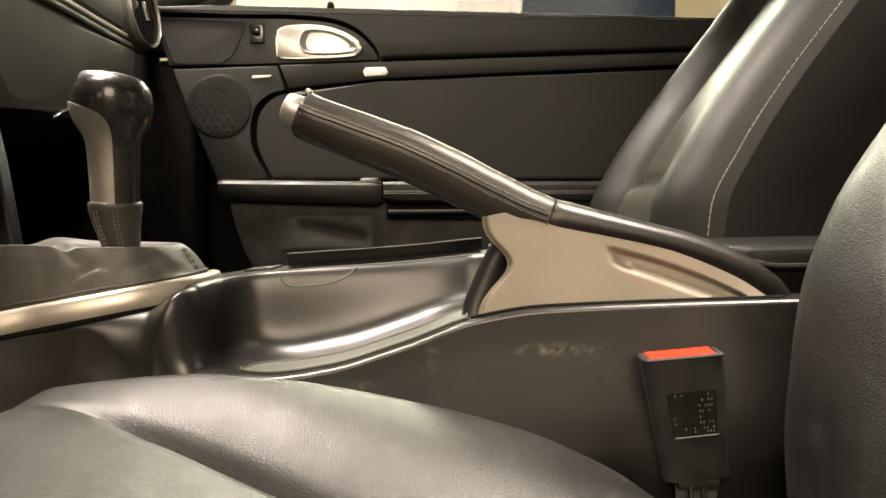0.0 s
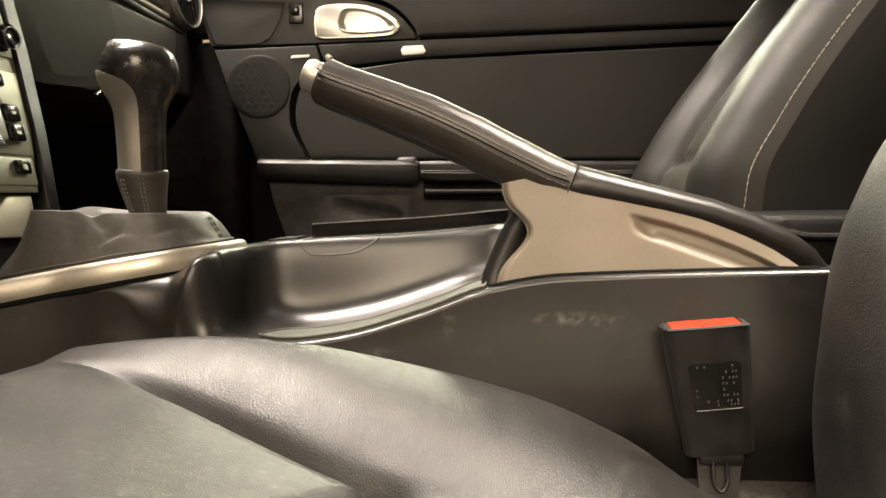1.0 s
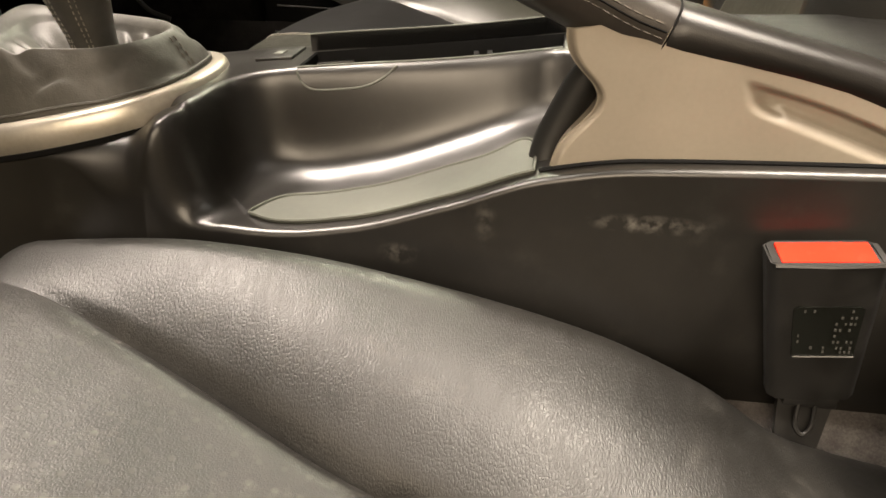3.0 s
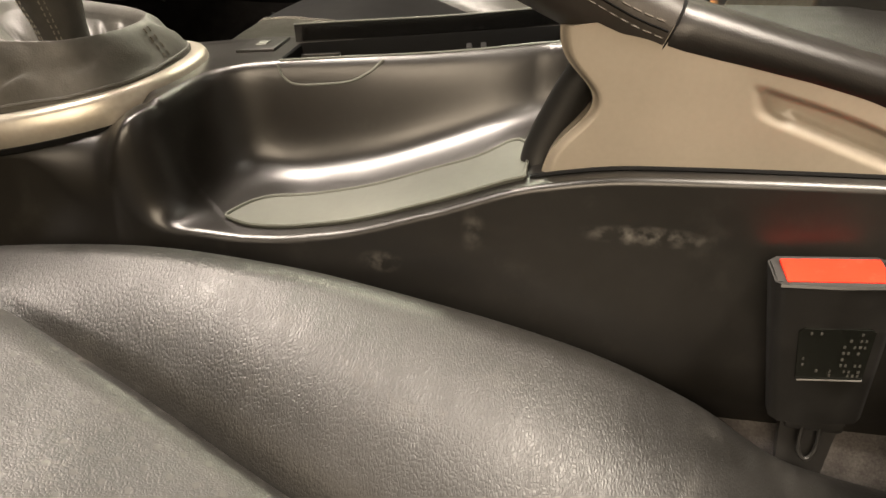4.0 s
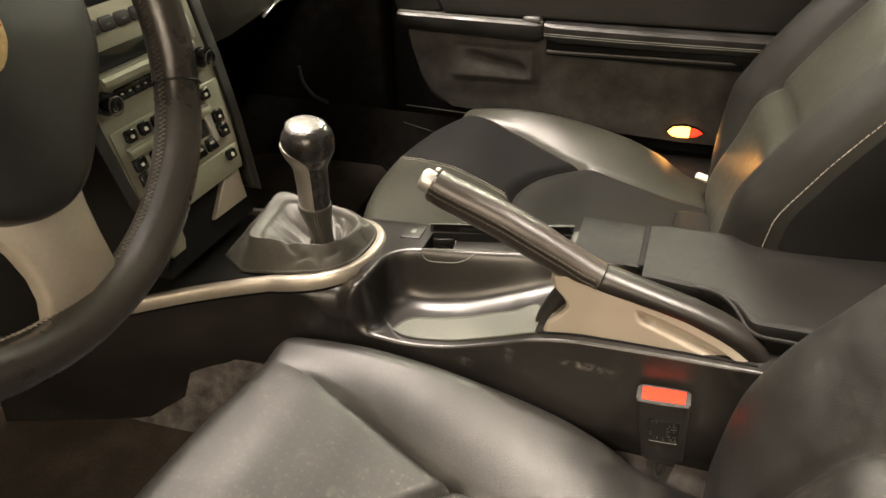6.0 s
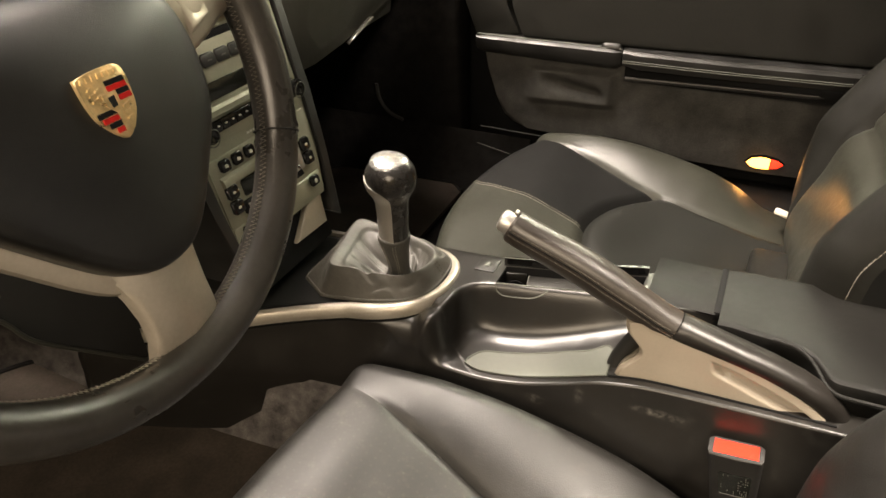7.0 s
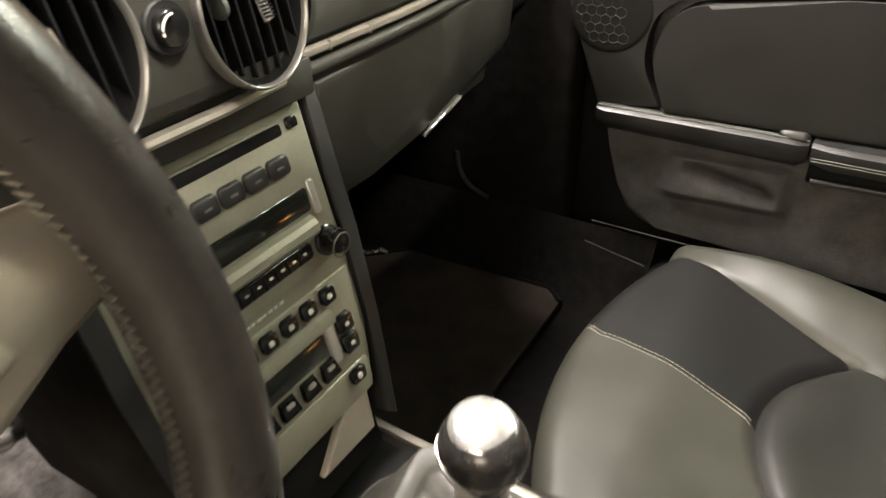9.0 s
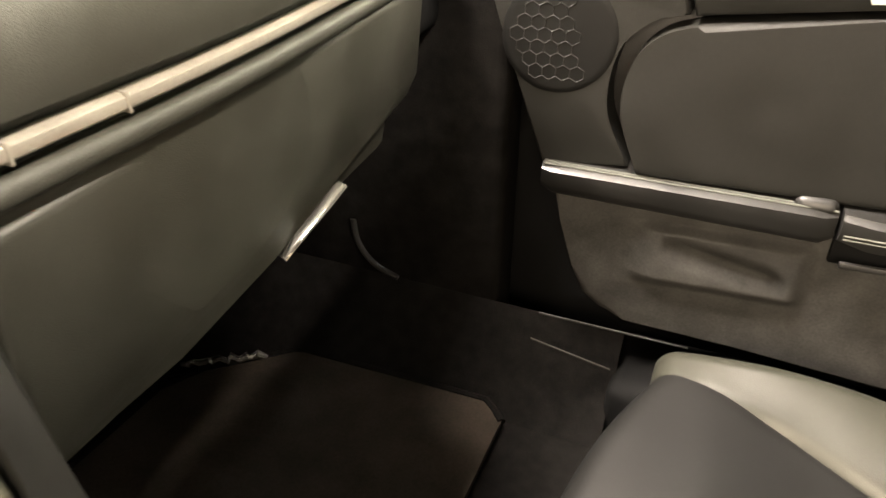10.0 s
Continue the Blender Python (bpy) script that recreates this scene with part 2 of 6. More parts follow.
CARPET_DOOR = surface("door_carpet", (0.044, 0.0428, 0.040), 0.95, var=0.3, vscale=30, bump=0.9, bscale=1100, spec=0.1)
MAT = surface("floor_mat", (0.034, 0.0275, 0.0222), 0.95, var=0.3, vscale=22, bump=0.9, bscale=1000, spec=0.1)
THREAD = surface("thread", (0.24, 0.225, 0.185), 0.7, var=0.2)
THREAD_DARK = surface("thread_grey", (0.050, 0.043, 0.032), 0.7, var=0.2)
WHITE = surface("white_lens", (0.75, 0.74, 0.68), 0.3, var=0.05)
TAG = surface("cream_fabric", (0.62, 0.57, 0.46), 0.8, var=0.1)
PALE = surface("printed_mark", (0.55, 0.53, 0.47), 0.5, var=0.1)
GOLD = surface("gold_enamel", (0.70, 0.52, 0.27), 0.36, metal=0.75, var=0.25, vscale=150, bump=0.5, bscale=700)
CREST_RED = surface("red_enamel", (0.42, 0.012, 0.010), 0.25, var=0.1)
# Dial colours carry the dimming and reflections of a glass that is not built.
DIAL = surface("dial_face", (0.13, 0.12, 0.112), 0.5, var=0.15)
DIAL_GLASS_TONE = surface("dial_glass_tone", (0.030, 0.0275, 0.025), 0.42, var=0.2)
SCREEN = surface("lcd_screen", (0.012, 0.013, 0.011), 0.12, var=0.2, rvar=0.04)
WALL = surface("garage_plaster", (0.38, 0.32, 0.20), 0.8, var=0.08, vscale=3, bump=0.2, bscale=80)
BOARD = surface("painted_board", (0.30, 0.245, 0.20), 0.7, var=0.08, vscale=5, bump=0.1, bscale=120)
WALL_GREY = surface("garage_block", (0.12, 0.117, 0.105), 0.85, var=0.1, vscale=4)
NAVY = surface("navy_paint", (0.005, 0.008, 0.016), 0.5, var=0.15, vscale=5, spec=0.12)
CONCRETE = surface("concrete", (0.13, 0.125, 0.115), 0.8, var=0.2, vscale=4, bump=0.3, bscale=60)
LAMP_WARM = glow("lamp_warm", (1.0, 0.42, 0.06), 9)
LAMP_RED = glow("lamp_red", (0.9, 0.03, 0.01), 2.5)
TUBE = glow("tube_glow", (1.0, 0.95, 0.85), 12)
glass, gt, gb = nodes_of("window_glass")
gb.inputs["Base Color"].default_value = (0.9, 0.95, 0.92, 1)
gb.inputs["Roughness"].default_value = 0.004
gb.inputs["Transmission Weight"].default_value = 1.0
gb.inputs["IOR"].default_value = 1.45


# ---- mesh helpers ----
def thing(name, label, category, at=(0, 0, 0), group="", kind=""):
    ob = new(name)
    ob.location = at
    ob.empty_display_size = 0.02
    return tagged(ob, label, category, group, kind)


def world_at(ob):
    p = Vector(ob.location)
    while ob.parent:
        ob = ob.parent
        p = p + Vector(ob.location) if ob.type == "EMPTY" else p
    return p


def part(name, bm, material, parent=None, label="", smooth=True, kind="", sharp=40):
    """Link a bmesh, built in world metres, as one mesh object under a thing or a part."""
    me = bpy.data.meshes.new(name)
    bmesh.ops.recalc_face_normals(bm, faces=bm.faces)
    for f in bm.faces:
        f.smooth = smooth
    if smooth and sharp:
        for e in bm.edges:
            if len(e.link_faces) == 2 and e.calc_face_angle(0) > radians(sharp):
                e.smooth = False
    bm.to_mesh(me)
    bm.free()
    me.materials.append(material)
    ob = new(name, me)
    if parent is not None:
        ob.parent = parent
        root = parent
        while root.parent:
            root = root.parent
        if root.type == "EMPTY" and parent == root:
            ob.matrix_parent_inverse = Matrix.Translation(-Vector(root.location))
    return tagged(ob, label, kind=kind)


def loft(rings, closed=True, caps=True, bm=None):
    bm = bm or bmesh.new()
    vs = [[bm.verts.new(p) for p in r] for r in rings]
    m = len(vs[0])
    for a, b in zip(vs, vs[1:]):
        for i in range(m if closed else m - 1):
            j = (i + 1) % m
            bm.faces.new((a[i], a[j], b[j], b[i]))
    if caps and closed:
        bm.faces.new(vs[0][::-1])
        bm.faces.new(vs[-1])
    return bm


def tube(path, r, n=12, bm=None, radii=None, flat=1.0, closed=False, up=(0, 0, 1), caps=True):
    """A round or flattened bar along a path. r is its half width; flat scales its second half width."""
    pts = [Vector(p) for p in path]
    rings = []
    k = len(pts)
    for i, p in enumerate(pts):
        a = pts[(i - 1) % k] if closed or i else p
        b = pts[(i + 1) % k] if closed or i < k - 1 else p
        d = (b - a).normalized()
        side = d.cross(Vector(up))
        side = side.normalized() if side.length > 1e-4 else Vector((1, 0, 0))
        top = side.cross(d)
        rr = radii[i] if radii else r
        rings.append([p + side * (math.cos(2 * math.pi * j / n) * rr) + top * (math.sin(2 * math.pi * j / n) * rr * flat) for j in range(n)])
    if closed:
        rings.append(rings[0])
        bm = loft(rings, True, False, bm)
        bmesh.ops.remove_doubles(bm, verts=bm.verts, dist=1e-6)
        return bm
    return loft(rings, True, caps, bm)


def spline(pts, steps=8):
    """Catmull-Rom through the points."""
    p = [Vector(q) for q in pts]
    p = [2 * p[0] - p[1]] + p + [2 * p[-1] - p[-2]]
    out = []
    for i in range(1, len(p) - 2):
        a, b, c, d = p[i - 1:i + 3]
        for s in range(steps):
            t = s / steps
            out.append(0.5 * (2 * b + (c - a) * t + (2 * a - 5 * b + 4 * c - d) * t * t + (3 * b - a - 3 * c + d) * t ** 3))
    return out + [p[-2]]


def rbox(x0, x1, y0, y1, z0, z1, bevel=0.002, seg=2, bm=None, m=None):
    """A box with rounded edges."""
    b = bmesh.new()
    bmesh.ops.create_cube(b, size=1)
    for v in b.verts:
        v.co = ((x0 + x1) / 2 + v.co.x * (x1 - x0), (y0 + y1) / 2 + v.co.y * (y1 - y0), (z0 + z1) / 2 + v.co.z * (z1 - z0))
    if bevel:
        bmesh.ops.bevel(b, geom=list(b.edges), offset=bevel, segments=seg, affect="EDGES", profile=0.5)
    if m is not None:
        b.transform(m)
    if bm is None:
        return b
    me = bpy.data.meshes.new("tmp")
    b.to_mesh(me)
    b.free()
    bm.from_mesh(me)
    bpy.data.meshes.remove(me)
    return bm


def plate(pts, place, thick, bevel=0.002, seg=2):
    """A flat piece: outline in two coordinates, place(a, b, depth) gives the world point; depth 0 is the face."""
    bm = bmesh.new()
    front = [bm.verts.new(place(a, b, 0.0)) for a, b in pts]
    back = [bm.verts.new(place(a, b, thick)) for a, b in pts]
    ff = bm.faces.new(front)
    bm.faces.new(back[::-1])
    k = len(pts)
    for i in range(k):
        bm.faces.new((front[(i + 1) % k], front[i], back[i], back[(i + 1) % k]))
    if bevel:
        bmesh.ops.bevel(bm, geom=list(ff.edges), offset=bevel, segments=seg, affect="EDGES", profile=0.5)
    return bm


def lathe(profile, centre, axis=(0, 0, 1), n=32, caps=True):
    """Turn (radius, height) pairs round an axis."""
    q = Vector((0, 0, 1)).rotation_difference(Vector(axis).normalized()).to_matrix()
    c = Vector(centre)
    rings = [[c + q @ Vector((r * math.cos(2 * math.pi * j / n), r * math.sin(2 * math.pi * j / n), h)) for j in range(n)] for r, h in profile]
    return loft(rings, True, caps)


def sheet(f, us, vs, bm=None):
    """A surface f(u, v) over two lists of parameters."""
    bm = bm or bmesh.new()
    g = [[bm.verts.new(f(u, v)) for v in vs] for u in us]
    for i in range(len(us) - 1):
        for j in range(len(vs) - 1):
            bm.faces.new((g[i][j], g[i + 1][j], g[i + 1][j + 1], g[i][j + 1]))
    return bm


def lin(a, b, n):
    return [a + (b - a) * i / (n - 1) for i in range(n)]


def smooth(a, b, x):
    t = min(1, max(0, (x - a) / (b - a)))
    return t * t * (3 - 2 * t)


def curve(x, table):
    """Smoothly interpolated value of a table of (x, value)."""
    if x <= table[0][0]:
        return table[0][1]
    for i, ((a, p), (b, q)) in enumerate(zip(table, table[1:])):
        if x <= b:
            h, s = b - a, (q - p) / (b - a)
            s0 = (p - table[i - 1][1]) / (a - table[i - 1][0]) if i else s
            s1 = (table[i + 2][1] - q) / (table[i + 2][0] - b) if i + 2 < len(table) else s
            m0 = 0 if s0 * s <= 0 else 2 * s0 * s / (s0 + s)
            m1 = 0 if s1 * s <= 0 else 2 * s1 * s / (s1 + s)
            t = (x - a) / h
            return p * (1 + 2 * t) * (1 - t) ** 2 + q * t * t * (3 - 2 * t) + h * t * (1 - t) * (m0 * (1 - t) - m1 * t)
    return table[-1][1]


def stitches(path, length=0.004, gap=0.0022, r=0.0006, lift=(0, 0, 0.0006)):
    """Short thread stitches along a path, in one mesh."""
    bm = bmesh.new()
    pts = [Vector(p) + Vector(lift) for p in path]
    run, on, start = 0.0, True, pts[0]
    for a, b in zip(pts, pts[1:]):
        d = b - a
        total, done = d.length, 0.0
        while total - done > 1e-6:
            need = (length if on else gap) - run
            step = min(need, total - done)
            run += step
            done += step
            if run >= (length if on else gap) - 1e-9:
                here = a + d * (done / total)
                if on and (here - start).length > 1e-4:
                    tube([start, (start + here) / 2 + Vector(lift), here], r, 5, bm)
                start, on, run = here, not on, 0.0
    return bm

# ---- the garage round the car ----
def slab(name, x0, x1, y0, y1, z0, z1, material, label, category):
    ob = part(name, rbox(x0, x1, y0, y1, z0, z1, 0), material, smooth=False, label=label, kind="structure")
    return tagged(ob, category=category)


slab("ground", -3.4, 3.4, -3.0, 2.6, -0.25, -0.15, CONCRETE, "grey concrete garage floor under the car", "floor")
slab("ceiling", -3.4, 3.4, -3.0, 2.6, 2.4, 2.5, WALL_GREY, "plain grey garage ceiling above the open car", "ceiling")
slab("wall_north", -3.4, 3.4, 2.6, 2.7, -0.25, 2.5, WALL, "plain cream plaster garage wall beyond the window", "wall")
slab("wall_south", -3.4, 3.4, -3.1, -3.0, -0.25, 2.5, WALL, "plain cream garage wall behind the driver", "wall")
slab("wall_west", -3.5, -3.4, -3.1, 2.7, -0.25, 2.5, WALL_GREY, "plain grey garage end wall ahead of the car", "wall")
slab("wall_east", 3.4, 3.5, -3.1, 2.7, -0.25, 2.5, WALL_GREY, "plain grey garage end wall behind the car", "wall")
cab = thing("storage_cabinet", "tall navy blue cabinet standing against the garage wall", "cabinet", (0.55, 2.4, -0.15))
part("body", rbox(0.19, 0.99, 2.2, 2.595, -0.15, 1.9, 0.01), NAVY, cab)
part("door", rbox(0.20, 0.385, 2.18, 2.198, -0.1, 1.85, 0.004), NAVY, cab)
part("door", rbox(0.42, 0.98, 2.18, 2.198, -0.1, 1.85, 0.004), NAVY, cab)
board = thing("wall_board", "tall pinkish grey board standing against the garage wall", "board", (-0.1, 2.575, -0.15))
part("sheet", rbox(-0.40, 0.15, 2.555, 2.596, -0.15, 2.1, 0.004), BOARD, board)
fix = thing("ceiling_light", "lit warm white tube light on the garage ceiling", "lamp", (-0.75, 0.05, 2.39))
part("housing", rbox(-1.25, -0.25, -0.18, 0.28, 2.34, 2.398, 0.01), WHITE, fix)
part("diffuser", rbox(-1.23, -0.27, -0.15, 0.25, 2.315, 2.339, 0.010), TUBE, fix, "glowing white diffuser")
fix = thing("wall_light", "lit greenish white tube light on a garage wall bracket", "lamp", (0.25, 2.3, 1.67))
part("bracket", rbox(0.20, 0.30, 2.10, 2.60, 1.63, 1.69, 0.004), WHITE, fix)
part("housing", rbox(-0.42, 0.92, 2.03, 2.10, 1.55, 1.80, 0.01), WHITE, fix)
# Added stand and housing for the side fill lamp, always behind the camera.
fix = thing("fill_panel", "unseen fill light panel added outside the driver door", "lamp", (0.20, -1.62, -0.15))
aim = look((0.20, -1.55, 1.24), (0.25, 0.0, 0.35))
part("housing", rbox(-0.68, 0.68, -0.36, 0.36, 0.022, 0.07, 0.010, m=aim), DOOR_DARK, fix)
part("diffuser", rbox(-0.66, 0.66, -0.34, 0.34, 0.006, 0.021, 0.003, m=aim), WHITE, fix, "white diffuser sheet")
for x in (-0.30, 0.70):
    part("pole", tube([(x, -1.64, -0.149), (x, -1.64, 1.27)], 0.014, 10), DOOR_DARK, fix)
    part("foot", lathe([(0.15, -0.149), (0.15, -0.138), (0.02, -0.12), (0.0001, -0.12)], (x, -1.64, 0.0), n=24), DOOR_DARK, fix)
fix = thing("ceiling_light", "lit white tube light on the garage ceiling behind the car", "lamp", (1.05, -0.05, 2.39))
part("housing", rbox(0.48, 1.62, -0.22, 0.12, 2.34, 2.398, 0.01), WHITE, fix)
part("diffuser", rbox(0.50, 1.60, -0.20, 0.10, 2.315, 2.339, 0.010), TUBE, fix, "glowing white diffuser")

# Unseen panel added to keep the rear tube light off dash and footwells.
roof = part("shade_roof", rbox(0.17, 0.53, -0.58, 0.66, 1.09, 1.12, 0.012, 3), DOOR_DARK, kind="structure", label="unseen roof panel added to shade dash and footwells")
tagged(roof, category="roof")

# Unseen panel added to keep the rear tube light off passenger door and backrest.
roof = part("shade_roof", rbox(0.535, 0.98, 0.10, 0.66, 1.09, 1.12, 0.012, 3), DOOR_DARK, kind="structure", label="unseen roof panel added to shade door and passenger backrest")
tagged(roof, category="roof")

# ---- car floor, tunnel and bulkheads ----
floor_ob = part("floor", rbox(-0.62, 1.0, -0.70, 0.72, 0.10, 0.15, 0.004), CARPET_SHADED, kind="structure", label="carpeted cabin floor of the car, darkened with footwell shade")
tagged(floor_ob, category="floor")


def tunnel_ring(x):
    w = curve(x, [(-0.62, 0.13), (-0.2, 0.085), (0.2, 0.062), (1.0, 0.062)])
    top = curve(x, [(-0.62, 0.33), (-0.2, 0.29), (0.1, 0.232), (1.0, 0.232)])
    ys = [(-w - 0.05, 0.14), (-w - 0.018, 0.19), (-w - 0.004, top - 0.012), (-w + 0.012, top), (w - 0.012, top), (w + 0.004, top - 0.012), (w + 0.018, 0.19), (w + 0.05, 0.14)]
    return [Vector((x, y, z)) for y, z in ys]


tun = part("floor_tunnel", loft([tunnel_ring(x) for x in lin(-0.62, 1.0, 34)]), CARPET, kind="structure", label="grey carpet over the raised transmission tunnel")
tagged(tun, category="floor")
fw = part("firewall", loft([[Vector((x, y, z)) for x, z in ((-0.56, 0.14), (-0.62, 0.36), (-0.66, 0.60), (-0.72, 0.60), (-0.72, 0.14))] for y in lin(-0.70, 0.70, 12)]), CARPET_SHADED, kind="structure", label="carpeted toe board of the footwells, darkened with shade")
tagged(fw, category="wall")
rb = part("rear_bulkhead", rbox(0.98, 1.05, -0.72, 0.74, 0.10, 0.80, 0.02), CARPET, kind="structure", label="dark carpeted bulkhead behind the seats")
tagged(rb, category="wall")
for nm, y0, y1, lb in (("door_sill", 0.585, 0.70, "black sill panel along the passenger door opening"), ("door_sill", -0.74, -0.60, "black sill panel along the driver door opening")):
    s = part(nm, rbox(-0.05 if y0 > 0 else -0.66, 1.0, y0, y1, 0.12, 0.215, 0.015, 3), BLACK, kind="structure", label=lb)
    tagged(s, category="sill")
bs = part("body_side", rbox(-0.66, 1.0, 0.715, 0.735, 0.10, 0.66, 0.004), BLACK, kind="structure", label="black inner body side behind the passenger door")
tagged(bs, category="wall")
side = part("footwell_side", loft([[Vector((x, 0.560, 0.150)), Vector((x, 0.575, 0.158 + 0.02 * smooth(-0.2, -0.5, x))), Vector((x, 0.610, 0.195)), Vector((x, 0.640, 0.250)), Vector((x, 0.645, 0.150))] for x in lin(-0.60, -0.045, 16)]), CARPET_SHADED, kind="structure", label="carpet sloping up the passenger footwell side, darkened with shade")
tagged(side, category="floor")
kick = part("kick_panel", rbox(-0.64, -0.19, 0.640, 0.70, 0.16, 0.64, 0.012, 3), CARPET_SHADED, kind="structure", label="carpeted trim panel beside the passenger footwell, darkened with shade")
tagged(kick, category="panel")
pillar = loft([[Vector((x, y, z)) for x, y in ((x0, 0.655), (x1, 0.655), (x1, 0.70), (x0, 0.70))] for x0, x1, z in ((-0.62, -0.215, 0.66), (-0.50, -0.170, 0.722), (-0.27, -0.075, 0.82), (-0.02, 0.10, 1.0), (0.06, 0.17, 1.07))])
pl = part("windscreen_pillar", pillar, DOOR_DARK, kind="structure", label="dark slanting windscreen pillar ahead of the door window")
tagged(pl, category="pillar")
# Closes the dash end; placed to shade the kick panel from the ceiling tube.
cw = part("cowl_end", rbox(-0.74, -0.262, 0.50, 0.70, 0.545, 0.70, 0.02, 3), BLACK, kind="structure", label="dark panel closing the dashboard end against the body")
tagged(cw, category="panel")


def mat_piece(name, label, y0, y1, x0, x1, tilt):
    t = thing(name, label, "floor mat", ((x0 + x1) / 2, (y0 + y1) / 2, 0.152))

    def f(u, v):
        # corners are rounded by pulling the outline in
        x, y = x0 + (x1 - x0) * u, y0 + (y1 - y0) * v
        e = max(0, (abs(u - 0.5) - 0.44) / 0.06) * max(0, (abs(v - 0.5) - 0.42) / 0.08)
        y += (0.5 - v) * e * 0.05
        y -= 0.10 * v ** 2 * max(0, -0.42 - x) / 0.11
        z = 0.154 + tilt * max(0, -0.36 - x) + 0.004 * math.sin(9 * x + 5 * y) * smooth(0, 0.2, v)
        return Vector((x, y, z))

    bm = sheet(f, lin(0, 1, 40), lin(0, 1, 30))
    ret = bmesh.ops.extrude_face_region(bm, geom=list(bm.faces))
    for v in ret["geom"]:
        if isinstance(v, bmesh.types.BMVert):
            v.co.z += 0.008
    part("carpet", bm, MAT, t)
    rim = [f(0, v) for v in lin(0, 1, 24)] + [f(u, 1) for u in lin(0, 1, 30)][1:]
    part("binding", tube([p + Vector((0, 0, 0.006)) for p in rim], 0.005, 8), CARPET_SHADED, t, "dark stitched edge binding")
    return t


pm = mat_piece("floor_mat", "dark brown carpet mat lying in the passenger footwell", 0.16, 0.570, -0.53, -0.148, 0.0)
foil = [Vector((-0.528 + 0.0062 * i + 0.003 * math.sin(i * 2.1), 0.482 + i * 0.0042, 0.166 + 0.003 * math.sin(i * 3.3))) for i in range(14)]
part("foil_edge", tube(foil, 0.004, 7, radii=[0.003 + 0.0025 * abs(math.sin(i * 1.7)) for i in range(14)]), CHROME, pm, "crumpled bright foil edge")
mat_piece("floor_mat", "dark brown carpet mat lying in the driver footwell", -0.55, -0.085, -0.50, -0.02, 0.12)
hose = thing("trim_arc", "thin dark curved trim edge on the footwell side panel", "trim", (-0.33, 0.64, 0.30))
part("arc", tube(spline([(-0.372, 0.640, 0.318), (-0.367, 0.640, 0.288), (-0.347, 0.640, 0.262), (-0.315, 0.640, 0.249)]), 0.004, 8), DOOR_DARK, hose)

# ---- centre console ----
SIDE = [(-0.32, -0.163), (-0.2, -0.119), (-0.15, -0.097), (-0.1, -0.077), (-0.05, -0.0615), (-0.02, -0.0545), (0.0, -0.0535), (0.03, -0.0538), (0.06, -0.0550), (0.1, -0.057), (0.25, -0.050), (0.62, -0.046)]
FAR = [(-0.32, 0.165), (-0.2, 0.125), (-0.1, 0.104), (0.0, 0.092), (0.1, 0.081), (0.2, 0.0870), (0.262, 0.0975), (0.3, 0.112), (0.62, 0.125)]
DECK = [(-0.32, 0.283), (-0.15, 0.317), (-0.05, 0.337), (0.0, 0.346), (0.05, 0.354), (0.1, 0.360), (0.2, 0.365), (0.3, 0.372), (0.62, 0.374)]
RIM = [(0.1, 0.3045), (0.13, 0.303), (0.165, 0.307), (0.214, 0.321), (0.258, 0.3365), (0.3, 0.343), (0.43, 0.347), (0.62, 0.35)]


SLOT_V = (0.027, 0.061)


def skew(x):
    return 0.17 * (max(0.09, min(0.30, x)) - 0.115)


def wall_foot(x):
    """Where the tray's inner wall meets its floor: a front wall, then a long side wall."""
    a, b = -0.056 + 2.6 * (x - 0.100), -0.0175 + 0.16 * (x - 0.13)
    d = 0.012
    y = 0.5 * (a + b - math.sqrt((a - b) ** 2 + d * d))
    return y + 0.021 * smooth(0.225, 0.268, x)


WALL_RISE = [(0.0, 0.0), (0.20, 0.012), (0.38, 0.050), (0.54, 0.125), (0.66, 0.265), (0.735, 0.47), (0.81, 0.73), (0.875, 0.90), (0.94, 0.978), (1.0, 1.0)]


def console_z(x, y):
    d, t = curve(x, DECK), curve(max(x, 0.1), RIM)
    slot_edge = SLOT_V[0] + skew(x)
    if x < 0.25:
        # distance into the tray from its front edge and from the slot's edge, rounded where they meet
        # and the front edge turns round a corner into the flank
        turn = 0.022
        off = max(0, turn - (y - curve(x, SIDE)))
        front = 0.0735 - (turn - math.sqrt(max(0, turn * turn - min(off, turn) ** 2)))
        d1, d2, k = (x - front) * 0.994 - 0.10 * (y + 0.056), slot_edge - y, 0.026
        h = min(1, max(0, 0.5 + 0.5 * (d2 - d1) / k))
        depth = d2 * (1 - h) + d1 * h - k * h * (1 - h)
        depth = depth if x < 0.17 else depth + (slot_edge - y - depth) * smooth(0.17, 0.2, x)
        w = 0.032 + (slot_edge - wall_foot(x) - 0.032) * smooth(0.10, 0.19, x)
        s = 1 - depth / w
    else:
        yi = wall_foot(x)
        w = (slot_edge - yi) * (1 - smooth(0.25, 0.285, x)) + 0.012 * smooth(0.25, 0.285, x)
        s = (y - yi) / w
    return d + (t - d) * (1 - curve(min(1, max(0, s)), WALL_RISE))


console = thing("center_console", "dark grey plastic centre console between the two seats", "console", (0.1, 0.02, 0.2))
xs = sorted(set([round(v, 4) for v in lin(-0.32, 0.62, 120)] + [round(v, 4) for v in lin(0.05, 0.29, 72)] + [round(v, 4) for v in lin(0.06, 0.17, 100)] + [0.116, 0.262]))


